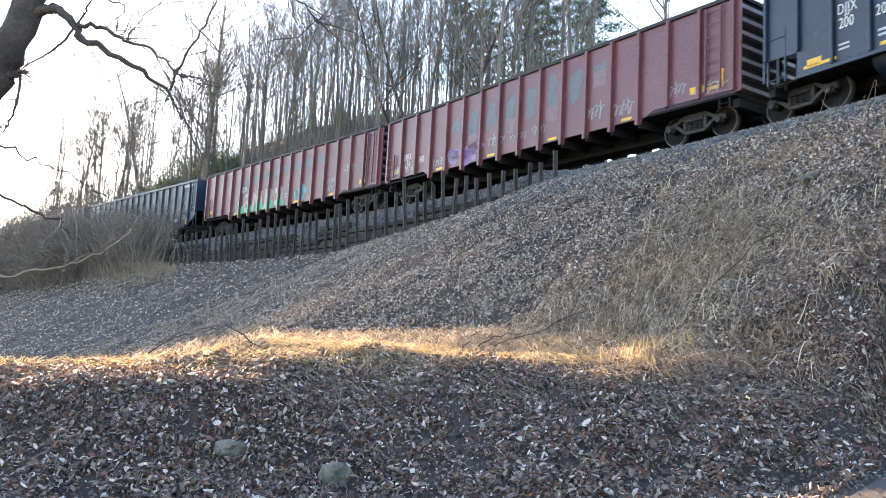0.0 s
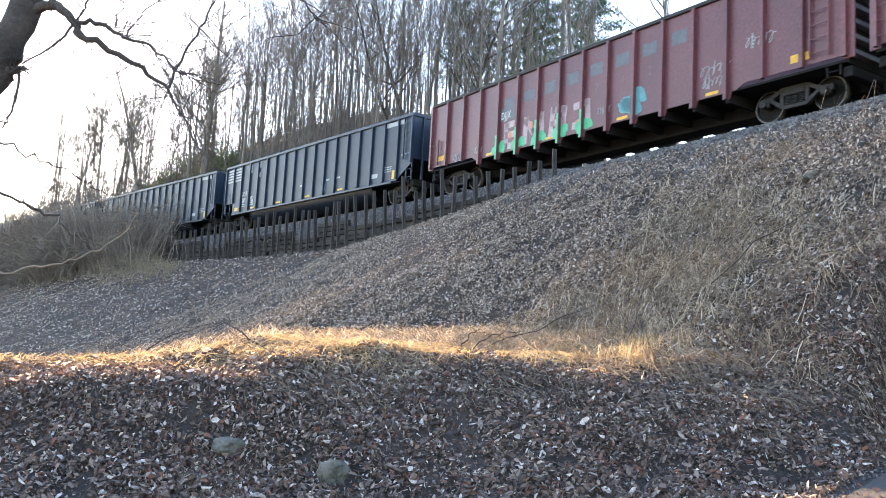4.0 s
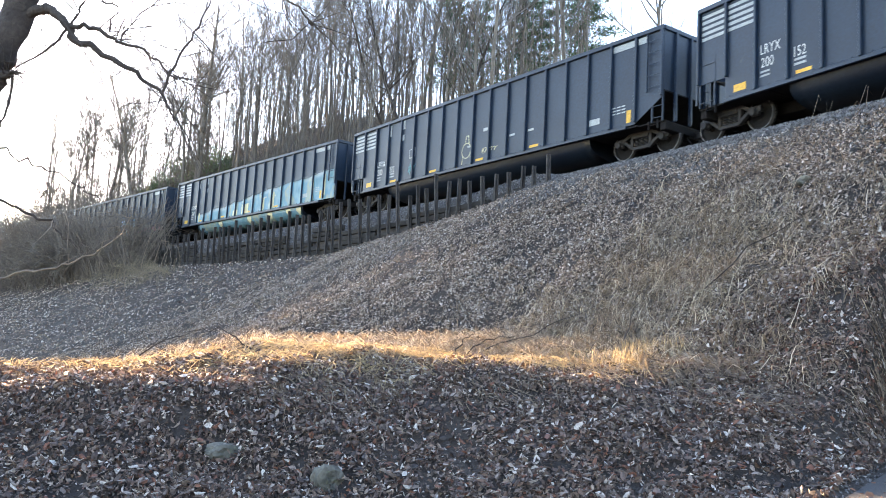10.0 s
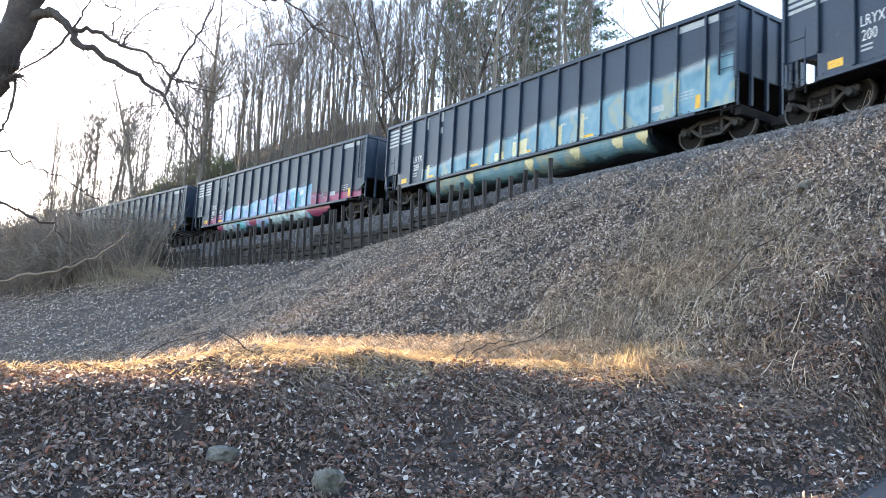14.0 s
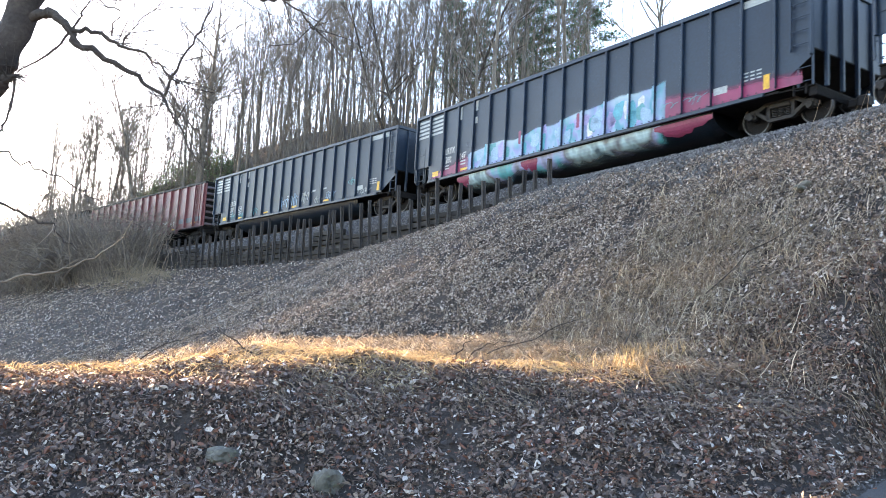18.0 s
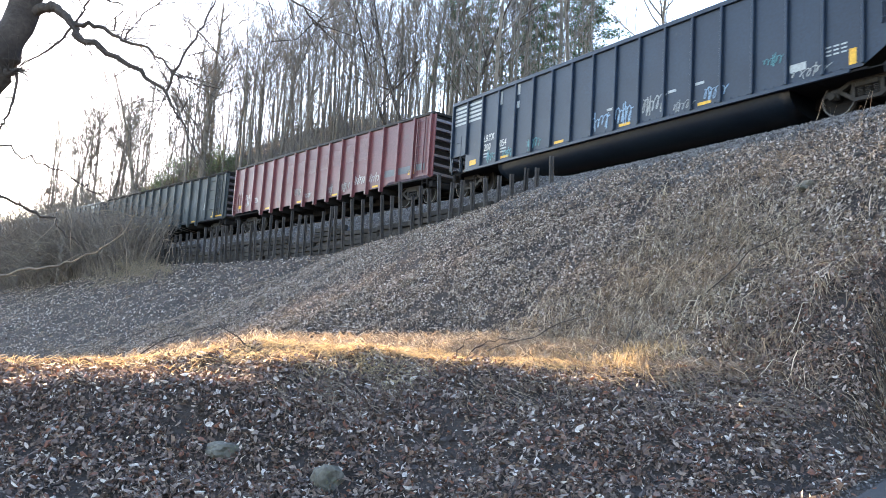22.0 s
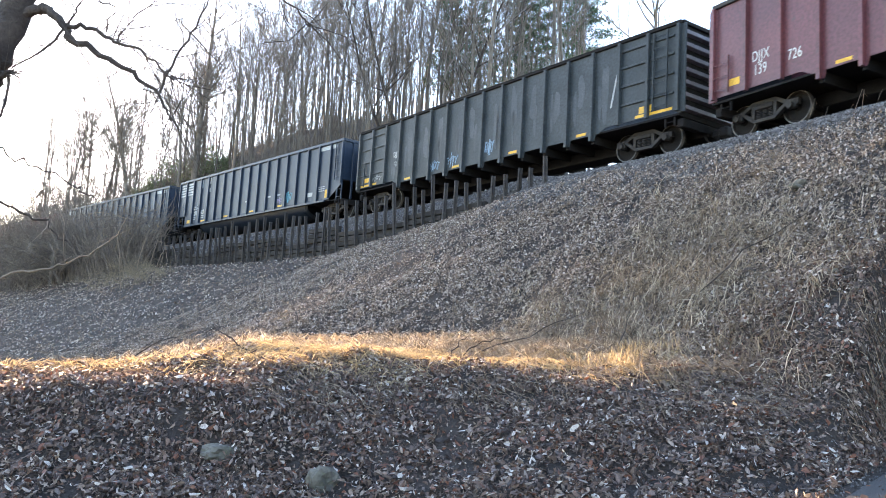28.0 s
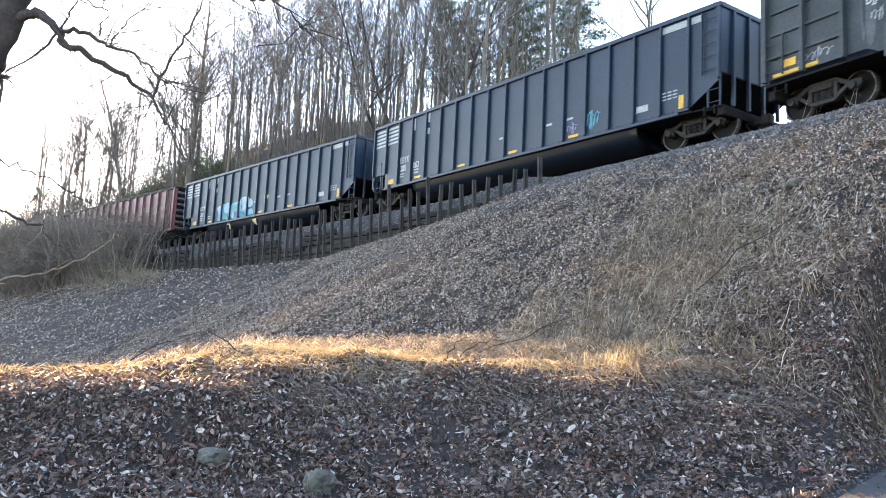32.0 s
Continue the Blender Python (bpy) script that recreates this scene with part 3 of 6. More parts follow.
def scrawl(rg, x, z, w, h, n=5):
    """A hand-written tag: loops and crossing strokes of no readable word."""
    pts = []
    m = n * 9
    amp = [rg.uniform(0.5, 1.0) for _ in range(n + 1)]
    for i in range(m + 1):
        u = i / m
        a = 6.283 * u * n
        k = amp[min(int(u * n), n)]
        pts.append((x + w * (u + 0.55 / n * k * math.sin(a + 0.6)), z + h * (0.45 + 0.42 * k * math.cos(a) + 0.08 * math.sin(a * 0.37))))
    out = stroke_polys(pts, max(0.02, h * 0.055))
    for _ in range(2):
        u = rg.uniform(0.1, 0.9)
        out += stroke_polys([(x + w * u, z - 0.05 * h), (x + w * (u + rg.uniform(-0.08, 0.12)), z + h * rg.uniform(0.8, 1.15))], max(0.02, h * 0.06))
    return out


def wheelset_mesh():
    prof = [(0.0, 0.05), (0.0, 0.09), (0.10, 0.09), (0.12, 0.05), (0.36, 0.035), (0.38, 0.07), (0.412, 0.074), (0.435, 0.075), (0.442, -0.03), (0.468, -0.035), (0.47, -0.06), (0.43, -0.065), (0.38, -0.06), (0.36, -0.01), (0.12, 0.0), (0.10, -0.06)]
    seg = 24
    vs, fs, mats = [], [], []
    for side in (-1, 1):
        base = len(vs)
        for i in range(seg):
            a = 2 * math.pi * i / seg
            for r, o in prof[1:]:
                vs.append((r * math.cos(a), side * (0.753 + o), r * math.sin(a)))
        m = len(prof) - 1
        for i in range(seg):
            j = (i + 1) % seg
            for k in range(m - 1):
                f = (base + i * m + k, base + i * m + k + 1, base + j * m + k + 1, base + j * m + k)
                fs.append(f if side < 0 else f[::-1])
                mats.append(1 if k in (5, 6) else 0)
    bm = cyl_bm((0, -0.95, 0), (0, 0.95, 0), 0.085, seg=10)
    # three bolts on each axle end, and a lug cast on the web
    for y in (-0.97, 0.97):
        for i in range(3):
            a = 2.094 * i
            box_bm(0.045 * math.cos(a) - 0.014, 0.045 * math.cos(a) + 0.014, y - 0.03, y + 0.03, 0.045 * math.sin(a) - 0.014, 0.045 * math.sin(a) + 0.014, 0, bm)
    me = bpy.data.meshes.new("tmp")
    bm.to_mesh(me)
    bm.free()
    base = len(vs)
    vs += [tuple(v.co) for v in me.vertices]
    for p in me.polygons:
        fs.append(tuple(base + v for v in p.vertices))
        mats.append(0)
    out = bpy.data.meshes.new("wheelset")
    out.from_pydata(vs, [], fs)
    out.materials.append(M_DARK)
    out.materials.append(M_RIM)
    out.polygons.foreach_set("material_index", mats)
    out.update()
    return out


WHEEL_R = 0.44
BASE = 1.74
ME_WHEELSET = wheelset_mesh()


def side_frame_bm(y):
    """Cast truck side: arched top, window for the springs, journal boxes."""
    bm = bmesh.new()
    sgn = -1 if y < 0 else 1
    y0, y1 = y, y + sgn * 0.13
    top = [(-1.08, 0.44), (-1.08, 0.60), (-0.72, 0.62), (-0.38, 0.80), (0.38, 0.80), (0.72, 0.62), (1.08, 0.60), (1.08, 0.44), (0.72, 0.50), (0.36, 0.70), (-0.36, 0.70), (-0.72, 0.50)]
    low = [(-0.74, 0.50), (-0.34, 0.22), (0.34, 0.22), (0.74, 0.50), (0.66, 0.56), (0.30, 0.31), (-0.30, 0.31), (-0.66, 0.56)]
    prism_bm(top, y0, y1, bm)
    prism_bm(low, y0, y1, bm)
    for x in (-0.36, 0.36):
        box_bm(x - 0.05, x + 0.05, min(y0, y1), max(y0, y1), 0.28, 0.74, 0, bm)
    return bm


def spring_bm(y):
    bm = bmesh.new()
    sgn = -1 if y < 0 else 1
    for x in (-0.2, 0.0, 0.2):
        for i in range(5):
            cyl_bm((x, y + sgn * 0.06, 0.33 + i * 0.045), (x, y + sgn * 0.06, 0.355 + i * 0.045), 0.085, seg=8, bm=bm)
    box_bm(-0.30, 0.30, min(y, y + sgn * 0.16), max(y, y + sgn * 0.16), 0.56, 0.70, 0.02, bm)
    return bm


def add_bogie(car, x):
    bogie = new("bogie")
    bogie.parent = car
    bogie.location = (x, 0, RAIL_UP)
    for y in (-0.92, 0.92):
        part("side_frame", side_frame_bm(y), M_IRON, bogie)
        tagged(part("spring_nest", spring_bm(y), M_IRON, bogie), kind="stuff")
        for dx in (-BASE / 2, BASE / 2):
            sg = -1 if y < 0 else 1
            bm = box_bm(dx - 0.13, dx + 0.13, min(y, y + sg * 0.15), max(y, y + sg * 0.15), 0.36, 0.60, 0.03)
            cyl_bm((dx, y + sg * 0.10, WHEEL_R), (dx, y + sg * 0.23, WHEEL_R), 0.11, 0.09, 12, bm)
            part("bearing_box", bm, M_IRON, bogie, "rusty bearing cap")
    bm = box_bm(-0.2, 0.2, -1.0, 1.0, 0.52, 0.74, 0.03)
    for sx in (-1, 1):
        box_bm(sx * 0.42 - 0.05, sx * 0.42 + 0.05, -1.0, 1.0, 0.36, 0.48, 0, bm)
    part("bolster", bm, M_DARK, bogie)
    for dx in (-BASE / 2, BASE / 2):
        w = part("wheelset", ME_WHEELSET, None, bogie, "dark steel wheels with worn bright rims")
        w.location = (dx, 0, WHEEL_R)
    return bogie


def ladder_bm(x, y, z0, z1, w, along_x=True, step=0.36):
    bm = bmesh.new()
    for sgn in (-1, 1):
        if along_x:
            box_bm(x + sgn * w / 2 - 0.018, x + sgn * w / 2 + 0.018, y - 0.03, y + 0.03, z0, z1, 0, bm)
        else:
            box_bm(x - 0.03, x + 0.03, y + sgn * w / 2 - 0.018, y + sgn * w / 2 + 0.018, z0, z1, 0, bm)
    z = z0 + 0.12
    while z < z1:
        if along_x:
            cyl_bm((x - w / 2, y - 0.03, z), (x + w / 2, y - 0.03, z), 0.014, seg=6, bm=bm)
        else:
            cyl_bm((x, y - w / 2, z), (x, y + w / 2, z), 0.014, seg=6, bm=bm)
        z += step
    return bm


def coupler_bm(x, sgn):
    bm = box_bm(min(x, x + sgn * 0.42), max(x, x + sgn * 0.42), -0.09, 0.09, 0.74, 0.96, 0.03)
    box_bm(min(x + sgn * 0.36, x + sgn * 0.66), max(x + sgn * 0.36, x + sgn * 0.66), -0.17, 0.13, 0.68, 1.0, 0.05, bm)
    return bm


def hose_bm(x, sgn):
    pts = [(Vector((x + sgn * 0.7 * u, -0.35, 0.78 - 0.42 * math.sin(math.pi * u * 0.75))), 0.028) for u in np.linspace(0, 1, 7)]
    vs, fs = tubes([pts], 6)
    bm = bmesh.new()
    bv = [bm.verts.new(v) for v in vs]
    for f in fs:
        bm.faces.new([bv[i] for i in f])
    return bm


def common_ends(car, h):
    for sgn in (-1, 1):
        x = sgn * (h - 0.1)
        part("coupler", coupler_bm(x, sgn), M_IRON, car)
        part("brake_hose", hose_bm(x, sgn), M_DARK, car, "black rubber brake hose")
        part("end_sill", box_bm(x - 0.12, x + 0.12, -1.45, 1.45, 0.80, 1.06, 0.02), M_DARK, car)
        bm = ladder_bm(sgn * (h - 0.42), -1.50, 0.86, 1.12, 0.34, True, 0.3)
        part("sill_step", bm, M_DARK, car)
    part("centre_sill", box_bm(-h, h, -0.33, 0.33, 0.72, 1.08, 0.02), M_DARK, car)
    for sgn in (-1, 1):
        bm = cyl_bm((sgn * 5.2, 0.4, 0.86), (sgn * 5.2 + 1.0, 0.4, 0.86), 0.16, seg=10)
        part("brake_reservoir", bm, M_DARK, car)


def black_car(stripes=True):
    """Coal tub gondola: posts on flat sides, cut-away lower corners, a round-bottomed tub between the trucks."""
    car = new("tub_gondola")
    h = CAR_LEN / 2
    top = 3.98
    poly = [(-h, 1.74), (-h + 1.0, 1.74), (-h + 1.0, 1.12), (h - 1.1, 1.12), (h - 0.05, 1.78), (h, 1.80), (h, top - 0.1), (-h, top - 0.1)]
    for y in (-1, 1):
        part("side_sheet", prism_bm(poly, y * SIDE, y * (SIDE - 0.02)), M_BLACK, car, "dull black side sheet")
        bm = box_bm(-h - 0.02, h + 0.02, y * SIDE - 0.075, y * SIDE + 0.075, top - 0.12, top + 0.02, 0.012)
        part("top_chord", bm, M_BLACK, car)
        bm = box_bm(-h + 1.0, h - 1.4, y * SIDE - 0.055, y * SIDE + 0.03, 1.02, 1.13, 0.01)
        for i in range(60):
            xr = -h + 1.2 + i * (CAR_LEN - 2.8) / 59
            box_bm(xr - 0.016, xr + 0.016, y * (SIDE + 0.055) - 0.012, y * (SIDE + 0.055) + 0.012, 1.145, 1.177, 0, bm)
        part("side_sill", bm, M_BLACK, car)
    n = 18
    for i in range(n + 1):
        x = -h + 0.04 + i * (CAR_LEN - 0.08) / n
        z0 = 1.74 if i <= 1 else (1.12 if x < h - 1.4 else 1.14 + max(x - h + 1.1, 0) * 0.62)
        for y in (-1, 1):
            if y > 0 and i % 3:
                continue
            w = 0.036
            bm = box_bm(x - w, x + w, min(y * SIDE, y * (SIDE + 0.10)), max(y * SIDE, y * (SIDE + 0.10)), z0, top - 0.1, 0.012)
            part("side_post", bm, M_BLACK, car)
    for sgn in (-1, 1):
        x = sgn * (h - 0.02)
        bm = box_bm(x - 0.01, x + 0.01, -SIDE + 0.02, SIDE - 0.02, 2.0, top - 0.1)
        part("end_sheet", bm, M_BLACK, car)
        for y in (-1.05, -0.35, 0.35, 1.05):
            bm = box_bm(min(x, x + sgn * 0.10), max(x, x + sgn * 0.10), y - 0.045, y + 0.045, 1.1, top - 0.1, 0.01)
            part("end_post", bm, M_BLACK, car)
        bm = box_bm(x - 0.07, x + 0.07, -SIDE, SIDE, top - 0.12, top + 0.018, 0.012)
        part("end_chord", bm, M_BLACK, car)
        # sloping floor at the end
        sl = prism_bm([(sgn * h, 2.0), (sgn * (h - 2.4), 1.06), (sgn * (h - 2.4), 1.02), (sgn * h, 1.96)], -SIDE + 0.02, SIDE - 0.02)
        part("end_slope", sl, M_DARK, car)
        part("end_platform", box_bm(min(sgn * h, sgn * (h - 1.1)), max(sgn * h, sgn * (h - 1.1)), -1.5, 1.5, 1.04, 1.08), M_DARK, car)
    part("corner_ladder", ladder_bm(h - 0.33, -SIDE - 0.07, 2.0, top - 0.15, 0.5), M_BLACK, car)
    part("corner_ladder", ladder_bm(h - 0.24, -SIDE + 0.04, 1.05, 2.0, 0.40), M_BLACK, car)
    part("corner_ladder", ladder_bm(-h - 0.07, -1.3, 1.2, top - 0.15, 0.5, False), M_BLACK, car)
    part("hand_rail", ladder_bm(-h + 0.35, -SIDE + 0.02, 1.08, 2.55, 0.55, True, 0.55), M_BLACK, car)
    part("floor", box_bm(-h + 1.0, h - 1.0, -SIDE + 0.03, SIDE - 0.03, 1.04, 1.10), M_DARK, car)
    # the tub
    a, b = -h + 3.0, h - 3.1
    prof = [(math.sin(u) * (SIDE - 0.10), 1.04 - 0.72 * math.cos(u) ** 0.8) for u in np.linspace(-math.pi / 2 + 0.001, math.pi / 2 - 0.001, 15)]
    vs, fs = [], []
    xs = [a, a + 0.35, a + 0.5, b - 0.5, b - 0.35, b]
    sc = [0.82, 0.97, 1, 1, 0.97, 0.82]
    for x, q in zip(xs, sc):
        for y, z in prof:
            vs.append((x, y * (0.9 + 0.1 * q), 1.04 - (1.04 - z) * q))
    m = len(prof)
    for i in range(len(xs) - 1):
        for k in range(m - 1):
            fs.append((i * m + k, i * m + k + 1, (i + 1) * m + k + 1, (i + 1) * m + k))
    fs.append(tuple(range(m)))
    fs.append(tuple(range((len(xs) - 1) * m, len(xs) * m))[::-1])
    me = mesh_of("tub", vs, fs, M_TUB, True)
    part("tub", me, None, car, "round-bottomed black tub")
    common_ends(car, h)
    for x in (-h + 0.66, h - 1.28):
        add_bogie(car, x)
    # painted stripes and panels at the leading end, small white panels at the other
    if stripes:
        for k in range(5):
            z = 3.72 - k * 0.165
            plate(car, "stripe", -h + 0.12, -h + 0.12 + 1.92, z - 0.045, z + 0.045, P_DULL, "faded white painted stripe")
        for k, (x0, x1, z0, z1) in enumerate([(3.05, 3.22, 3.3, 3.8), (4.10, 4.27, 3.45, 3.84), (4.10, 4.27, 2.95, 3.2)]):
            plate(car, "paint_patch", -h + x0, -h + x1, z0, z1, P_DULL, "rubbed white paint patch")
        plate(car, "paint_patch", h - 2.08, h - 1.06, 3.62, 3.82, P_DULL, "white painted corner panel")
        plate(car, "paint_patch", h - 1.0, h - 0.6, 3.62, 3.82, P_DULL, "white painted corner panel")
    plate(car, "reflector", -h + 1.30, -h + 1.72, 1.24, 1.44, P_YELLOW, "yellow reflective plate")
    for x in (3.3, 6.3, 9.35, 12.4):
        plate(car, "reflector", -h + x, -h + x + 0.46, 1.20, 1.29, P_YELLOW, "yellow reflective strip")
    plate(car, "reflector", h - 1.42, h - 1.24, 1.22, 1.62, P_YELLOW, "yellow reflective plate")
    plate(car, "stencil_frame", h - 3.0, h - 2.55, 1.42, 1.62, P_DULL, "stencilled data panel")
    for k in range(3):
        for c in range(3):
            plate(car, "stencil_bar", h - 2.02 + c * 0.2, h - 1.88 + c * 0.2, 1.78 - k * 0.1, 1.82 - k * 0.1, P_DULL)
    for k in range(2):
        plate(car, "stencil_bar", -h + 2.2, -h + 2.5, 1.52 - k * 0.11, 1.57 - k * 0.11, P_DULL)
        plate(car, "stencil_bar", -h + 3.25, -h + 3.6, 1.55 - k * 0.12, 1.61 - k * 0.12, P_DULL)
    for x in (8.8, 11.3, 12.3):
        plate(car, "stencil_bar", -h + x, -h + x + 0.3, 1.82, 1.90, P_DULL)
    return car


def scrap_car(mat, ribs_outside=False):
    """Scrap gondola: deep posts whose feet hang below the sill, ribbed ends."""
    car = new("scrap_gondola")
    h = CAR_LEN / 2
    top = 3.98
    poly = [(-h, 1.30), (-h + 2.9, 1.30), (-h + 3.2, 1.15), (h - 3.2, 1.15), (h - 2.9, 1.30), (h, 1.30), (h, top - 0.08), (-h, top - 0.08)]
    for y in (-1, 1):
        part("side_sheet", prism_bm(poly, y * SIDE, y * (SIDE - 0.02)), mat, car)
        part("top_chord", box_bm(-h - 0.02, h + 0.02, y * SIDE - 0.07, y * SIDE + 0.07, top - 0.10, top + 0.02, 0.012), M_DARK if mat != M_RED else M_IRON, car)
    n = 16
    for i in range(n + 1):
        x = -h + 0.06 + i * (CAR_LEN - 0.12) / n
        inner = 2 < i < n - 2
        z0 = 0.93 if inner else 1.24
        for y in (-1, 1):
            if y > 0 and i % 3:
                continue
            bm = prism_bm([(x - 0.055, z0), (x + 0.055, z0), (x + 0.048, top - 0.1), (x - 0.048, top - 0.1)], y * (SIDE + 0.001), y * (SIDE + 0.13))
            part("side_post", bm, mat, car)
        if inner:
            part("post_foot", prism_bm([(x - 0.15, 1.15), (x - 0.09, 0.95), (x + 0.09, 0.95), (x + 0.15, 1.15)], -SIDE - 0.004, -SIDE + 0.02), mat, car)
            part("cross_bearer", box_bm(x - 0.06, x + 0.06, -SIDE + 0.03, SIDE - 0.03, 0.86, 1.14), M_DARK, car)
    for sgn in (-1, 1):
        x = sgn * (h - 0.02)
        # near-black sheet paints the shadow between the ribs
        part("end_sheet", box_bm(x - 0.01, x + 0.01, -SIDE + 0.02, SIDE - 0.02, 1.1, top - 0.08), M_DARK, car)
        for k in range(7):
            z = 1.28 + k * 0.38
            bm = prism_bm([(x, z - 0.02), (x + sgn * 0.16, z + 0.02), (x + sgn * 0.16, z + 0.13), (x, z + 0.17)], -SIDE + 0.02, SIDE - 0.02)
            # the rib's pale tone paints the light on it
            part("end_rib", bm, M_RIB_LIT, car, "horizontal end rib, sky light in its grey")
        part("end_chord", box_bm(x - 0.07, x + 0.10, -SIDE, SIDE, top - 0.10, top + 0.018, 0.012), M_DARK, car)
        part("corner_post", box_bm(x - 0.10, x + 0.17 * sgn if sgn > 0 else x + 0.10, -SIDE - 0.012, -SIDE + 0.05, 1.2, top - 0.1, 0.01) if sgn > 0 else box_bm(x - 0.17, x + 0.10, -SIDE - 0.012, -SIDE + 0.05, 1.2, top - 0.1, 0.01), mat, car)
    if ribs_outside:
        for xr0, xr1 in ((-h + 0.2, -h + 2.3), (h - 2.4, h - 0.25)):
            for z in (1.85, 2.45, 3.05, 3.6):
                part("side_rib", box_bm(xr0, xr1, -SIDE - 0.05, -SIDE, z - 0.035, z + 0.035, 0.01), mat, car)
    part("corner_ladder", ladder_bm(h - 0.72, -SIDE - 0.07, 1.4, top - 0.15, 0.5), mat, car)
    part("corner_ladder", ladder_bm(-h + 0.35, -SIDE - 0.07, 1.35, 2.4, 0.5), mat, car)
    part("floor", box_bm(-h + 0.02, h - 0.02, -SIDE + 0.03, SIDE - 0.03, 1.14, 1.20), M_DARK, car)
    common_ends(car, h)
    for x in (-h + 1.3, h - 1.8):
        add_bogie(car, x)
    plate(car, "reflector", -h + 0.55, -h + 0.95, 1.52, 1.72, P_YELLOW, "yellow reflective plate")
    plate(car, "reflector", h - 1.55, h - 1.0, 1.45, 1.66, P_YELLOW, "yellow reflective plate")
    for i in (3, 6, 9, 12):
        x = -h + 0.06 + (i + 0.55) * (CAR_LEN - 0.12) / n
        plate(car, "reflector", x - 0.22, x + 0.22, 1.20, 1.29, P_YELLOW, "yellow reflective strip")
    return car


proto_black = black_car()
proto_red = scrap_car(M_RED)
proto_dark = scrap_car(M_GREEN, True)
proto_plain = black_car(False)

# kind, label, offset of the car's leading end at 13 s
H = CAR_LEN / 2
ORDER = [
    ("plain", "black coal tub gondola railcar with white stencilled lettering", -1.5),
    ("red", "oxide-red scrap gondola railcar with faded patches and spray tags", -0.95),
    ("red", "oxide-red scrap gondola railcar with mint and salmon graffiti", -0.15),
    ("black", "black coal tub gondola railcar with faded white stripes", -0.05),
    ("black", "black coal tub gondola railcar with small cream drawings", 0.15),
    ("black", "black coal tub gondola railcar with long cyan graffiti", 0.2),
    ("black", "black coal tub gondola railcar with lilac and magenta graffiti", 0.05),
    ("black", "black coal tub gondola railcar with white scrawled tags", 0.1),
    ("red", "oxide-red scrap gondola railcar with pale scrawled tags", 0.2),
    ("dark", "dark green scrap gondola railcar, streaked and weathered", 0.55),
    ("black", "black coal tub gondola railcar with small blue tag", 0.62),
    ("black", "black coal tub gondola railcar with bright cyan graffiti", 0.6),
    ("red", "oxide-red scrap gondola railcar, weathered", 0.6),
    ("black", "black coal tub gondola railcar with faded stripes", 0.6),
]
PROTO = {"black": proto_black, "red": proto_red, "dark": proto_dark, "plain": proto_plain}
used = set()
cars = []
for i, (kind, label, off) in enumerate(ORDER):
    lead = 11.5 - 19.8 * (i - 4) + off
    if kind in used:
        car = copy_thing(PROTO[kind], Matrix.Identity(4))
    else:
        car = PROTO[kind]
        used.add(kind)
    tagged(car, label, "railcar", "railcars of the train")
    cars.append((car, lead))



def car_pose(lead, t):
    """A car stands on the track between its two trucks."""
    s = lead + H + train_at(t)
    ax, ay, _ = at_track(s - H + 1.2, CENTRE)
    bx, by, _ = at_track(s + H - 1.2, CENTRE)
    z0, z1 = float(rail_z(s - H + 1.2)), float(rail_z(s + H - 1.2))
    rz = math.degrees(math.atan2(by - ay, bx - ax))
    ry = math.degrees(math.atan2(z0 - z1, 2 * H - 2.4))
    return pose(float(ax + bx) / 2, float(ay + by) / 2, (z0 + z1) / 2, 0, ry, rz)


def motions():
    """The train rolls by; its wheels turn."""
    times = [i * 0.5 for i in range(65)]
    turn_step = 1.0 / 8.0
    wheel_times = [i * turn_step for i in range(257)]
    for car, lead in cars:
        walk(car, [(t, car_pose(lead, t)) for t in times])
        for bogie in car.children:
            for w in bogie.children:
                if w.name.startswith("wheelset"):
                    x = w.location.x
                    walk(w, [(t, pose(x, 0, WHEEL_R, 0, math.degrees(train_at(t) / WHEEL_R) + 37 * x, 0)) for t in wheel_times])


# ---- trees ----
def patchy(x, y, size, seed):
    """Smooth random values from 0 to 1 over the plan, in patches of that size."""
    gx, gy = np.asarray(x) / size, np.asarray(y) / size
    ix, iy = np.floor(gx).astype(int), np.floor(gy).astype(int)
    fx, fy = gx - ix, gy - iy
    fx, fy = fx * fx * (3 - 2 * fx), fy * fy * (3 - 2 * fy)
    tab = np.random.RandomState(seed).uniform(0, 1, (64, 64))
    c = [tab[(ix + a) % 64, (iy + b) % 64] for a, b in ((0, 0), (1, 0), (0, 1), (1, 1))]
    return (c[0] * (1 - fx) + c[1] * fx) * (1 - fy) + (c[2] * (1 - fx) + c[3] * fx) * fy


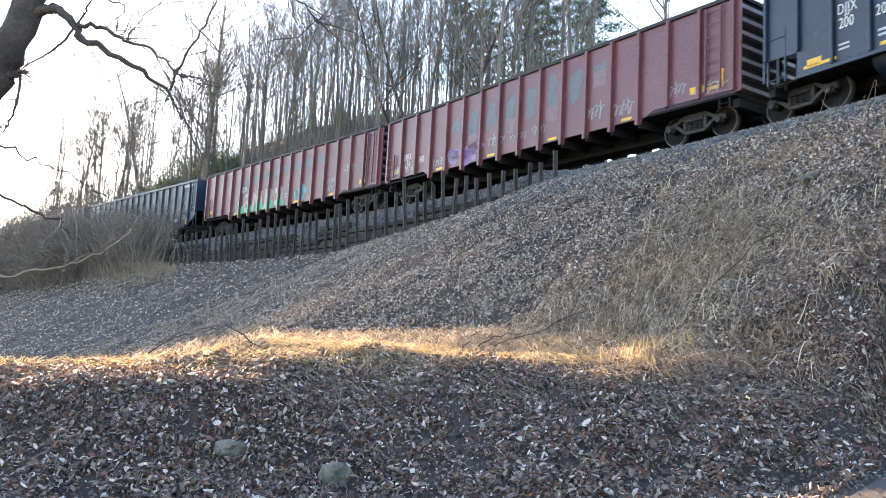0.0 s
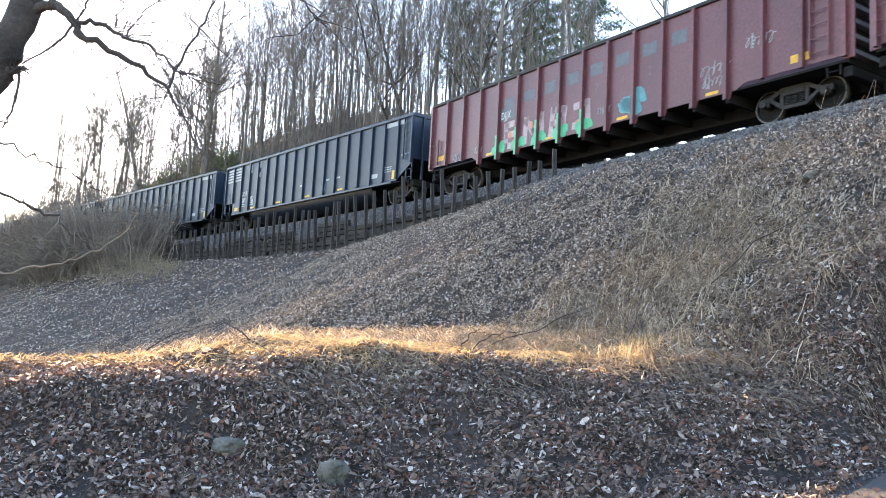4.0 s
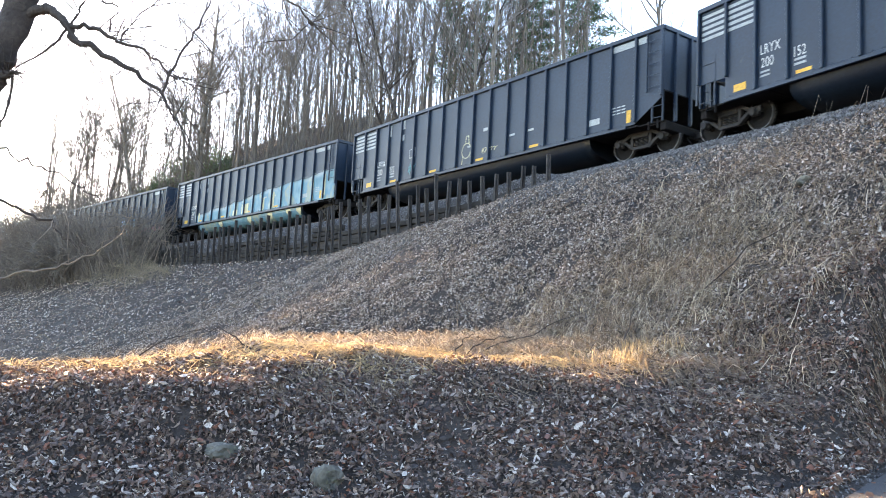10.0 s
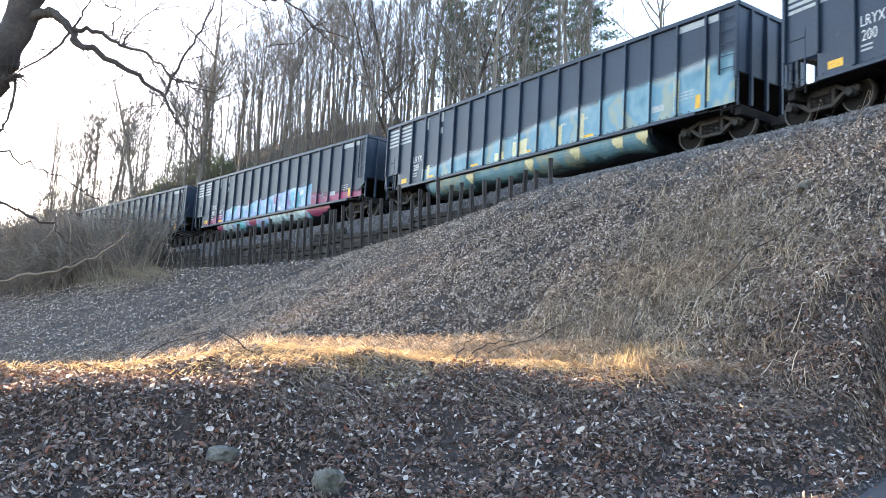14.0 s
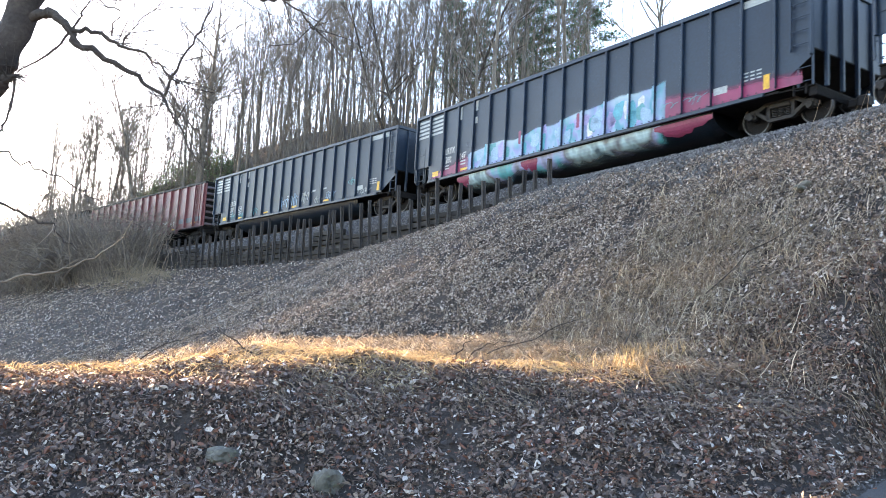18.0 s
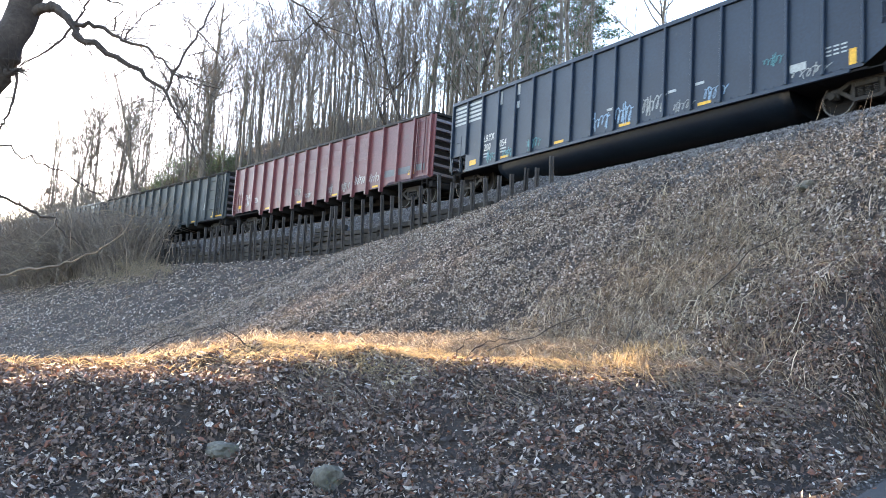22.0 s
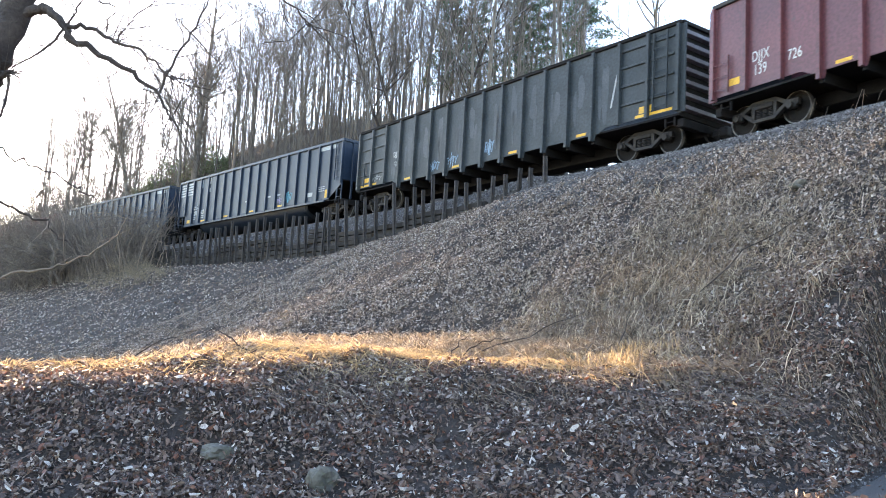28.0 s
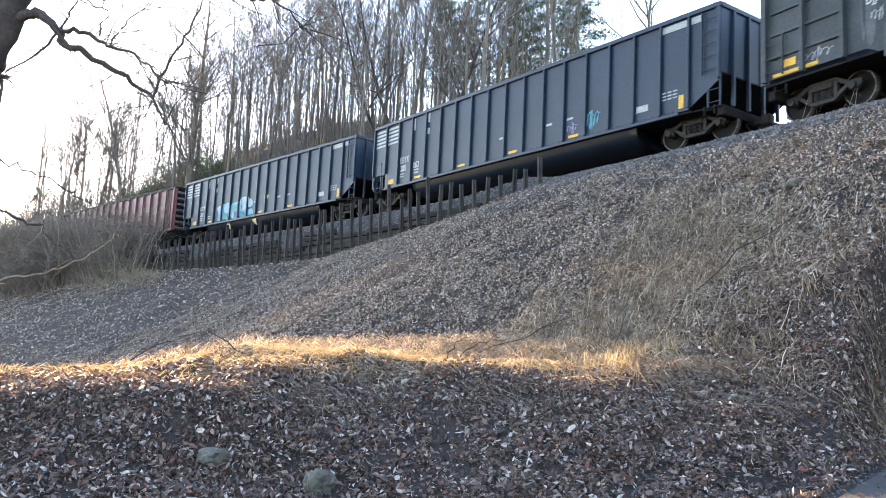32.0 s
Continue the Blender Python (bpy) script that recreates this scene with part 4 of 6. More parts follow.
def grow(rg, p, d, length, r, level, out, spread=0.6, up=0.25, kids=(5, 4, 3), pieces=5):
    """One limb and its twigs, as strands by level."""
    pts = [(p.copy(), r)]
    q, dd = p.copy(), d.normalized()
    for i in range(pieces):
        dd = (dd + Vector((rg.gauss(0, 0.13), rg.gauss(0, 0.13), rg.gauss(0, 0.08) + up * 0.12))).normalized()
        q = q + dd * (length / pieces)
        pts.append((q.copy(), max(r * (1 - 0.82 * (i + 1) / pieces), 0.004)))
    out[level].append(pts)
    if level + 1 >= len(out):
        return
    for k in range(kids[level]):
        u = 0.28 + 0.7 * (k + rg.random()) / kids[level]
        j = min(int(u * pieces), pieces - 1)
        fr = u * pieces - j
        base = pts[j][0].lerp(pts[j + 1][0], fr)
        rr = pts[j][1] * (1 - fr) + pts[j + 1][1] * fr
        axis = (pts[j + 1][0] - pts[j][0]).normalized()
        side = axis.cross(Vector((rg.gauss(0, 1), rg.gauss(0, 1), rg.gauss(0, 1))))
        side = side.normalized() if side.length > 1e-3 else Vector((1, 0, 0))
        nd = axis * (1 - spread) + side * spread + Vector((0, 0, up))
        grow(rg, base, nd, length * rg.uniform(0.40, 0.62) * (1.1 - 0.4 * u), rr * 0.6, level + 1, out, spread, up, kids, 1 if level + 2 == len(out) else max(pieces - 1, 2))


def bare_tree(seed, hgt, r, lean=0.03, first=0.4, limbs=14, kids=(4, 4), tilt=(0, 0), wob=0.03, rise=(0.8, 2.2), reach=0.24, bark=None, twig=1.0):
    """Leafless hardwood: a fairly straight trunk, rising limbs, fine twigs."""
    rg = random.Random(seed)
    tree = new("bare_tree")
    bark = bark or M_BARK
    n = 9
    pts = [(Vector((0, 0, -0.4)), r * 1.3)]
    q, dd = Vector((0, 0, 0.2)), Vector((tilt[0] + rg.gauss(0, lean), tilt[1] + rg.gauss(0, lean), 1)).normalized()
    for i in range(n):
        pts.append((q.copy(), r * (1 - 0.86 * (i / n) ** 1.15)))
        dd = (dd + Vector((rg.gauss(0, wob), rg.gauss(0, wob), 0.02))).normalized()
        q = q + dd * hgt / n
    pts.append((q.copy(), 0.012))
    vs, fs = tubes([pts], 6)
    part("trunk", mesh_of("trunk", vs, fs, bark, True), None, tree)
    out = [[], [], []]
    for k in range(limbs):
        u = first + (0.97 - first) * (k + rg.random() * 0.8) / limbs
        j = min(int(u * n) + 1, n)
        base, rr = pts[j]
        base = base.lerp(pts[min(j + 1, n)][0], rg.random())
        an = rg.uniform(0, 6.283)
        nd = Vector((math.cos(an), math.sin(an), rg.uniform(*rise)))
        grow(rg, base, nd, hgt * reach * rg.uniform(0.7, 1.3) * (1.35 - 0.7 * u), max(min(rr * 0.55, 0.22 * r + 0.02), 0.018), 0, out, 0.42, 0.28, kids, 4)
    vs, fs = tubes(out[0], 3)
    v2, f2 = tubes([[(p, min(max(rad, 0.012), 0.022) * twig) for p, rad in st] for st in out[1]] + [[(p, 0.0098 * twig) for p, rad in st] for st in out[2]], 3)
    fs += [tuple(i + len(vs) for i in f) for f in f2]
    tagged(part("crown", mesh_of("crown", vs + v2, fs, bark), None, tree), kind="stuff")
    return tree


def leaf_cards(rg, centres, size, mat, name):
    """Small bent leaves, each two triangles, round given centres."""
    vs, fs = [], []
    for c, rad, cnt in centres:
        for _ in range(cnt):
            p = c + Vector((rg.gauss(0, rad), rg.gauss(0, rad), rg.gauss(0, rad * 0.6)))
            a = Vector((rg.gauss(0, 1), rg.gauss(0, 1), rg.gauss(0, 0.6))).normalized() * size * rg.uniform(0.7, 1.4)
            b = a.cross(Vector((rg.gauss(0, 1), rg.gauss(0, 1), rg.gauss(0, 1)))).normalized() * size * 0.32
            i = len(vs)
            vs += [p - a, p + b, p + a, p - b]
            fs.append((i, i + 1, i + 2, i + 3))
    return mesh_of(name, vs, fs, mat)


def pine_tree(seed, hgt, r):
    rg = random.Random(seed)
    tree = new("pine_tree")
    pts = [(Vector((rg.gauss(0, 0.04) * i, rg.gauss(0, 0.04) * i, -0.4 + (hgt + 0.4) * i / 8)), r * (1 - 0.93 * i / 8)) for i in range(9)]
    vs, fs = tubes([pts], 7)
    part("trunk", mesh_of("trunk", vs, fs, M_BARK, True), None, tree)
    st, cen = [], []
    for k in range(84):
        u = 0.34 + 0.65 * k / 84
        j = int(u * 8)
        base = pts[j][0].lerp(pts[min(j + 1, 8)][0], u * 8 - j)
        an = k * 2.4 + rg.uniform(-0.4, 0.4)
        ln = hgt * 0.19 * (1.12 - u) * rg.uniform(0.5, 1.25) + 0.45
        dv = Vector((math.cos(an), math.sin(an), rg.uniform(-0.1, 0.25)))
        tip = base + dv * ln
        st.append([(base, 0.05 * (1.2 - u)), (base.lerp(tip, 0.5) + Vector((0, 0, 0.06 * ln)), 0.03 * (1.2 - u)), (tip, 0.008)])
        for w in (0.4, 0.58, 0.76, 0.94):
            cen.append((base.lerp(tip, w) + Vector((0, 0, 0.05)), 0.10 + 0.06 * ln, 24))
    vs, fs = tubes(st, 4)
    tagged(part("whorl", mesh_of("whorl", vs, fs, M_BARK, True), None, tree), kind="stuff")
    tagged(part("foliage", leaf_cards(rg, cen, 0.13, M_NEEDLE, "foliage"), None, tree, "dark green needle clumps"), kind="stuff")
    return tree


def place_tree(tree, x, y, rz, label, cat, group, sc=1.0, sink=0.0):
    tree.matrix_basis = pose(x, y, ground_at(x, y) - 0.05 - sink, 0, 0, rz) @ Matrix.Scale(sc, 4)
    return tagged(tree, label, cat, group)


rng = random.Random(11)
protos = [bare_tree(100 + i, hh, rr, 0.035, ff, 13, (5, 4)) for i, (hh, rr, ff) in enumerate([(14, 0.10, 0.42), (15, 0.12, 0.45), (12.5, 0.085, 0.40), (14, 0.09, 0.5), (10, 0.05, 0.25), (15.5, 0.14, 0.42), (13.5, 0.085, 0.42), (8, 0.04, 0.2)])]
pines = [pine_tree(300 + i, hh, rr) for i, (hh, rr) in enumerate([(19, 0.24), (16, 0.2)])]


def forest():
    """Stems on the hillside behind the line; thinner towards the far end and past the pines."""
    taken = []
    first = set()
    tries = 0
    while len(taken) < 175 and tries < 9000:
        tries += 1
        s = rng.uniform(-105, 13)
        d = -rng.uniform(7.0, 27)
        if s > 6 and d < -20:
            continue
        x, y, h = at_track(s, d)
        x, y = float(x), float(y)
        if any((x - a) ** 2 + (y - b) ** 2 < 1.6 for a, b in taken):
            continue
        az = math.degrees(math.atan2(x, y))
        if az > 10.3 or az < -34:
            continue
        if az < -17.5 and rng.random() < 0.72:
            continue
        if -19.5 < az < -14.8 and x * x + y * y < 84 ** 2 and rng.random() < 0.7:
            continue
        if s < -55 and rng.random() < 0.45:
            continue
        taken.append((x, y))
        k = rng.randrange(len(protos))
        sc = rng.uniform(0.80, 1.22)
        if k in first:
            tr = copy_thing(protos[k], Matrix.Identity(4))
        else:
            tr = protos[k]
            first.add(k)
        tr.scale = (1, 1, 1)
        place_tree(tr, x, y, rng.uniform(0, 360), "slender leafless grey-brown hardwood tree on the hillside", "tree", "bare trees on the hillside", sc)


forest()
for i, (az, r, k, sc) in enumerate([(9.3, 48, 0, 0.88), (6.3, 58, 1, 0.9), (2.3, 60, 0, 0.72), (0.2, 62, 1, 0.85), (5.0, 66, 0, 0.8)]):
    x, y = r * math.sin(radians(az)), r * math.cos(radians(az))
    tr = pines[k] if i in (0, 1) else copy_thing(pines[k], Matrix.Identity(4))
    place_tree(tr, x, y, 77 * i, "dark green pine among bare hillside trees", "tree", "pines on the hillside", sc)


broad = [
    (bare_tree(401, 21, 0.34, 0.0, 0.24, 26, (6, 7), (0.0, 0.02), 0.02, (0.5, 1.7), 0.26, twig=1.5), -16.55, 74, 0),
    (bare_tree(404, 15, 0.17, 0.0, 0.3, 14, (5, 6), (-0.05, 0.0), 0.03, (0.6, 1.8), 0.24, twig=1.4), -17.25, 74, 20),
    (bare_tree(402, 18, 0.25, 0.0, 0.34, 20, (6, 7), (-0.10, 0.0), 0.045, (0.5, 1.6), 0.30, twig=1.5), -19.9, 80, 0),
    (bare_tree(403, 15, 0.18, 0.1, 0.3, 18, (6, 6), (-0.1, 0.0), 0.07, (0.3, 1.2), 0.3), 15.0, 38, 0),
    (bare_tree(406, 15, 0.15, 0.0, 0.25, 12, (5, 6), (-0.42, 0.0), 0.05, (0.5, 1.5), 0.22, M_BARK_DARK), -1.9, 52, 0),
    (bare_tree(407, 14, 0.12, 0.0, 0.25, 11, (5, 6), (-0.40, 0.0), 0.05, (0.5, 1.5), 0.22, M_BARK_DARK), -3.2, 54, 0),
    (bare_tree(409, 19, 0.15, 0.0, 0.35, 14, (5, 6), (0.0, 0.0), 0.015, (1.2, 2.4), 0.2, twig=1.3), -7.3, 66, 10),
    (bare_tree(410, 17, 0.14, 0.0, 0.35, 14, (5, 6), (0.03, 0.0), 0.03, (0.8, 2.0), 0.22, twig=1.3), -11.6, 70, 10),
    (bare_tree(411, 14, 0.13, 0.0, 0.2, 16, (5, 6), (0.1, 0.0), 0.10, (0.4, 1.4), 0.24, M_BARK_DARK), 1.2, 50, 10),
    (bare_tree(412, 15, 0.19, 0.0, 0.3, 16, (5, 6), (0.02, 0.0), 0.03, (0.6, 1.8), 0.2, twig=2.3), -24.2, 112, 10),
    (bare_tree(413, 14, 0.17, 0.0, 0.25, 18, (5, 6), (0.02, 0.0), 0.03, (0.6, 1.8), 0.2, twig=2.3), -22.9, 112, 10),
    (bare_tree(414, 14, 0.18, 0.0, 0.25, 16, (5, 6), (0.10, 0.0), 0.03, (0.6, 1.8), 0.2, twig=2.3), -21.8, 108, 10),
    (bare_tree(415, 12, 0.15, 0.0, 0.2, 16, (5, 6), (-0.03, 0.0), 0.04, (0.4, 1.4), 0.22, twig=2.3), -25.1, 112, 10),
    (bare_tree(416, 11, 0.13, 0.0, 0.2, 15, (5, 5), (0.04, 0.0), 0.04, (0.4, 1.4), 0.22, twig=2.3), -23.5, 106, 10),
    (bare_tree(417, 12, 0.09, 0.0, 0.25, 14, (5, 5), (0.06, 0.0), 0.03, (0.6, 1.8), 0.2, twig=2.2), -21.3, 104, 30),
    (bare_tree(418, 10, 0.08, 0.0, 0.2, 14, (5, 5), (-0.04, 0.0), 0.04, (0.5, 1.6), 0.22, twig=2.0), -20.6, 96, 50),
    (bare_tree(419, 11, 0.09, 0.0, 0.2, 14, (5, 5), (0.03, 0.0), 0.04, (0.5, 1.6), 0.22, twig=1.8), -18.6, 92, 70),
    (bare_tree(420, 8, 0.08, 0.0, 0.15, 14, (5, 5), (-0.1, 0.0), 0.06, (0.3, 1.2), 0.26, twig=2.3), -25.8, 110, 90),
    (bare_tree(421, 12, 0.10, 0.0, 0.25, 14, (5, 5), (0.02, 0.0), 0.04, (0.5, 1.6), 0.22, twig=1.8), -17.9, 96, 20),
]


def vine_mass(tree, n, z0, z1, wide, lean=0.0):
    """Dead climbing vines tangled round a trunk."""
    rg = random.Random(n)
    st = []
    for _ in range(n):
        z, an = rg.uniform(z0, z1), rg.uniform(0, 6.283)
        rr = wide * rg.uniform(0.2, 1.0) * (0.4 + 0.6 * math.sin(math.pi * (z - z0) / (z1 - z0)))
        p = Vector((math.cos(an) * rr + lean * z, math.sin(an) * rr, z))
        q = p + Vector((rg.gauss(0, 0.3), rg.gauss(0, 0.3), rg.gauss(-0.1, 0.35)))
        st.append([(p, 0.02), (q, 0.017), (q + Vector((rg.gauss(0, 0.25), rg.gauss(0, 0.25), rg.gauss(-0.1, 0.3))), 0.012)])
    vs, fs = tubes(st, 3)
    tagged(part("dead_vine", mesh_of("dead_vine", vs, fs, M_SCRUB), None, tree, "dead climbing vine on the trunk"), kind="stuff")


vine_mass(broad[0][0], 320, 1.0, 9.5, 0.9)
vine_mass(broad[2][0], 160, 2.0, 8.0, 0.7, -0.1)
vine_mass(broad[10][0], 520, 4.0, 12.5, 1.7)
vine_mass(broad[11][0], 260, 3.0, 9.0, 1.3, 0.1)
vine_mass(broad[12][0], 260, 3.0, 7.0, 1.6)
for tr, az, r, rz in broad:
    place_tree(tr, r * math.sin(radians(az)), r * math.cos(radians(az)), rz, "broad leafless hardwood with wide spreading limbs", "tree", "broad trees by the line")


def far_woods(n):
    """The thin, dense growth between and behind the nearer trees."""
    rg = random.Random(14)
    st = []
    while len(st) < n * 8:
        s, d = rg.uniform(-135, 8), -rg.uniform(6.5, 38)
        x, y, _ = at_track(s, d)
        x, y = float(x), float(y)
        az = math.degrees(math.atan2(x, y))
        if not -26 < az < 10.5 or (az < -23.5 and rg.random() < 0.5):
            continue
        if az < -14.5 and rg.random() < 0.72:
            continue
        z = ground_at(x, y)
        hgt = rg.uniform(4, 12) if az > -15 else rg.uniform(3, 9)
        lean = Vector((rg.gauss(0, 0.035), rg.gauss(0, 0.035), 1))
        base = Vector((x, y, z - 0.1))
        r = 0.014 + 0.0028 * hgt
        st.append([(base, r), (base + lean * hgt * 0.5, r * 0.7), (base + lean * hgt, 0.01)])
        for k in range(7):
            u = rg.uniform(0.3, 0.97)
            an = rg.uniform(0, 6.283)
            p = base + lean * hgt * u
            tip = p + Vector((math.cos(an), math.sin(an), rg.uniform(0.9, 2.2))) * hgt * 0.16 * rg.uniform(0.6, 1.3)
            st.append([(p, 0.017), (p.lerp(tip, 0.5) + Vector((rg.gauss(0, 0.1), rg.gauss(0, 0.1), 0)), 0.014), (tip, 0.011)])
    vs, fs = tubes(st, 3)
    return tagged(new("far_woods", mesh_of("far_woods", vs, fs, M_BARK)), "dense leafless undergrowth covering the far hillside", "woods", kind="stuff")


def thicket(name, label, n, seed, ss, dd, top, r, mat):
    """Dense brush: forking stems, with uneven tops and gaps between the clumps."""
    rg = random.Random(seed)
    s = np.array([rg.uniform(*ss) for _ in range(n)])
    d = np.array([rg.uniform(*dd) for _ in range(n)])
    x, y, _ = at_track(s, d)
    z = height(x, y)
    lump = 0.35 + 1.1 * patchy(s, d, 4.5, seed)
    st = []
    for px, py, pz, lu in zip(x, y, z, lump):
        p = Vector((px, py, pz - 0.1))
        hg = top * lu * rg.uniform(0.4, 1.1)
        an = rg.uniform(0, 6.283)
        tip = p + Vector((math.cos(an) * 0.55, math.sin(an) * 0.55, 1)) * hg
        mid = p.lerp(tip, 0.5) + Vector((rg.gauss(0, 0.06), rg.gauss(0, 0.06), 0.06)) * hg
        st.append([(p, r), (mid, r * 0.75), (tip, r * 0.4)])
        for _ in range(5):
            q = p.lerp(mid, rg.uniform(0.5, 1)) if rg.random() < 0.4 else mid.lerp(tip, rg.random())
            st.append([(q, r * 0.6), (q + Vector((rg.gauss(0, 0.5), rg.gauss(0, 0.5), rg.uniform(-0.4, 0.6))) * hg * 0.32, r * 0.35)])
    vs, fs = tubes(st, 3)
    return tagged(new(name, mesh_of(name, vs, fs, mat)), label, "brush", kind="stuff")


thicket("hill_thicket", "tangled grey-brown brush covering the wooded hillside", 2500, 15, (-60, -16), (-30, -6.0), 1.6, 0.018, M_SCRUB)
thicket("hill_thicket", "tall tangled brush on the far hillside by the line", 1900, 16, (-125, -50), (-20, -4.8), 4.2, 0.03, M_SCRUB)
thicket("bank_thicket", "tall grey-brown thicket on the embankment by the line", 1900, 17, (-56, -24.0), (1.5, 3.0), 6.4, 0.022, M_SCRUB)
far_woods(720)
for i in range(42):
    s = rng.uniform(-80, -27)
    x, y, _ = at_track(s, rng.uniform(2.0, 6.5))
    k = rng.choice((4, 7, 7))
    place_tree(copy_thing(protos[k], Matrix.Identity(4)), float(x), float(y), rng.uniform(0, 360), "slender leafless sapling on the embankment", "tree", "saplings by the wall", rng.uniform(0.38, 0.72))


# ---- leaf litter, grass, stones ----
nrng = np.random.RandomState(3)


def litter(name, x, y, size, mat, label, lift=0.012, flat=0.5, category="leaves", fine=False, heap=0.05):
    """Curled fallen leaves, folded along the midrib; the fine ones have a rounded outline."""
    n = len(x)
    e = 0.06
    z = height(x, y)
    gx = (height(x + e, y) - z) / e
    gy = (height(x, y + e) - z) / e
    nor = np.stack([-gx, -gy, np.ones(n)], 1)
    nor /= np.linalg.norm(nor, axis=1)[:, None]
    down = np.stack([-gx, -gy, -gx * gx - gy * gy], 1)
    nor += nrng.normal(0, flat, (n, 3))
    nor /= np.linalg.norm(nor, axis=1)[:, None]
    a = nrng.normal(0, 1, (n, 3)) + 1.2 * down
    a -= nor * (a * nor).sum(1)[:, None]
    a /= np.linalg.norm(a, axis=1)[:, None]
    b = np.cross(nor, a)
    ln = size * nrng.uniform(0.5, 1.3, n)
    wd = ln * nrng.uniform(0.32, 0.66, n)
    c = np.stack([x, y, z + lift + nrng.uniform(0, 1, n) * heap * (0.3 + 1.4 * patchy(x, y, 0.35, 9))], 1)
    curl = nrng.uniform(-0.15, 0.5, n)[:, None] * ln[:, None] * nor
    L, W = ln[:, None] * a, wd[:, None] * b
    fold = nrng.uniform(-0.1, 0.6, n)[:, None] * wd[:, None] * nor
    if fine:
        q = nrng.uniform(0.8, 1.2, (n, 4, 1))
        v = np.stack([c - L * 0.5 + curl * 0.5, c - L * 0.2 + W * 0.48 * q[:, 0] + fold, c + L * 0.22 + W * 0.40 * q[:, 1] + fold + curl * 0.3, c + L * 0.52 + curl, c + L * 0.22 - W * 0.40 * q[:, 2] + fold + curl * 0.3, c - L * 0.2 - W * 0.48 * q[:, 3] + fold], 1)
        tri = ((0, 1, 2), (0, 2, 3), (0, 3, 4), (0, 4, 5))
    else:
        v = np.stack([c - L * 0.5 + curl * 0.4, c + W * 0.5 + fold, c + L * 0.5 + curl, c - W * 0.5 + fold], 1)
        tri = ((0, 1, 2), (0, 2, 3))
    m = v.shape[1]
    i = np.arange(n) * m
    faces = np.concatenate([np.stack([i + k for k in t], 1) for t in tri]).tolist()
    me = bpy.data.meshes.new(name)
    me.from_pydata(v.reshape(-1, 3).tolist(), [], faces)
    me.materials.append(mat)
    me.update()
    return tagged(new(name, me), label, category, kind="stuff")


def scatter(n, x0, x1, y0, y1, dmin=1.6):
    x = nrng.uniform(x0, x1, n)
    y = nrng.uniform(y0, y1, n)
    s, d = track_coords(x, y)
    ok = d > dmin
    return x[ok], y[ok]


def in_view(x, y, lo=-34, hi=33):
    az = np.degrees(np.arctan2(x, y))
    return (az > lo) & (az < hi)


def clumped(x, y, bare, seed):
    """Keeps leaves where they gather; leaves gaps of bare soil between."""
    v = 0.6 * patchy(x, y, 0.22, seed) + 0.4 * patchy(x, y, 0.9, seed + 1)
    return nrng.uniform(0, 1, len(x)) < np.clip((v - bare) * 4.0 + 0.5, 0.22, 1)


x, y = scatter(235000, -9, 11, 6.4, 13.5)
k = in_view(x, y) & (((x + 2.7 - 0.82 * y) * 0.773 < -0.04) | (nrng.uniform(0, 1, len(x)) < 0.04)) & clumped(x, y, 0.36, 31)
coarse = nrng.uniform(0, 1, len(x)) < 0.25
litter("leaf_litter", x[k & coarse], y[k & coarse], 0.082, M_LEAF, "grey-brown fallen leaves covering the roadside bank", flat=0.65, fine=True, heap=0.09)
litter("leaf_litter", x[k & ~coarse], y[k & ~coarse], 0.056, M_LEAF, "small broken leaves between the larger ones on the bank", flat=0.9, heap=0.07)
# slope litter: its stronger light is partly in the leaf colours
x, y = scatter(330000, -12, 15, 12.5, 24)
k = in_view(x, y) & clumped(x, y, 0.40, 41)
litter("leaf_litter", x[k], y[k], 0.082, M_LEAF_PALE_LIT, "fallen leaves covering the railway embankment slope", flat=0.9, heap=0.09)
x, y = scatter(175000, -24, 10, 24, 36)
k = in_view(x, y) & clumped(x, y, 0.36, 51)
litter("leaf_litter", x[k], y[k], 0.08, M_LEAF_PALE_LIT, "fallen leaves on the upper embankment below the wall", flat=0.8, heap=0.09)
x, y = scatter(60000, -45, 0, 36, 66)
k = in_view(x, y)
litter("leaf_litter", x[k], y[k], 0.14, M_LEAF_PALE_LIT, "fallen leaves on the far part of the embankment", flat=0.6)


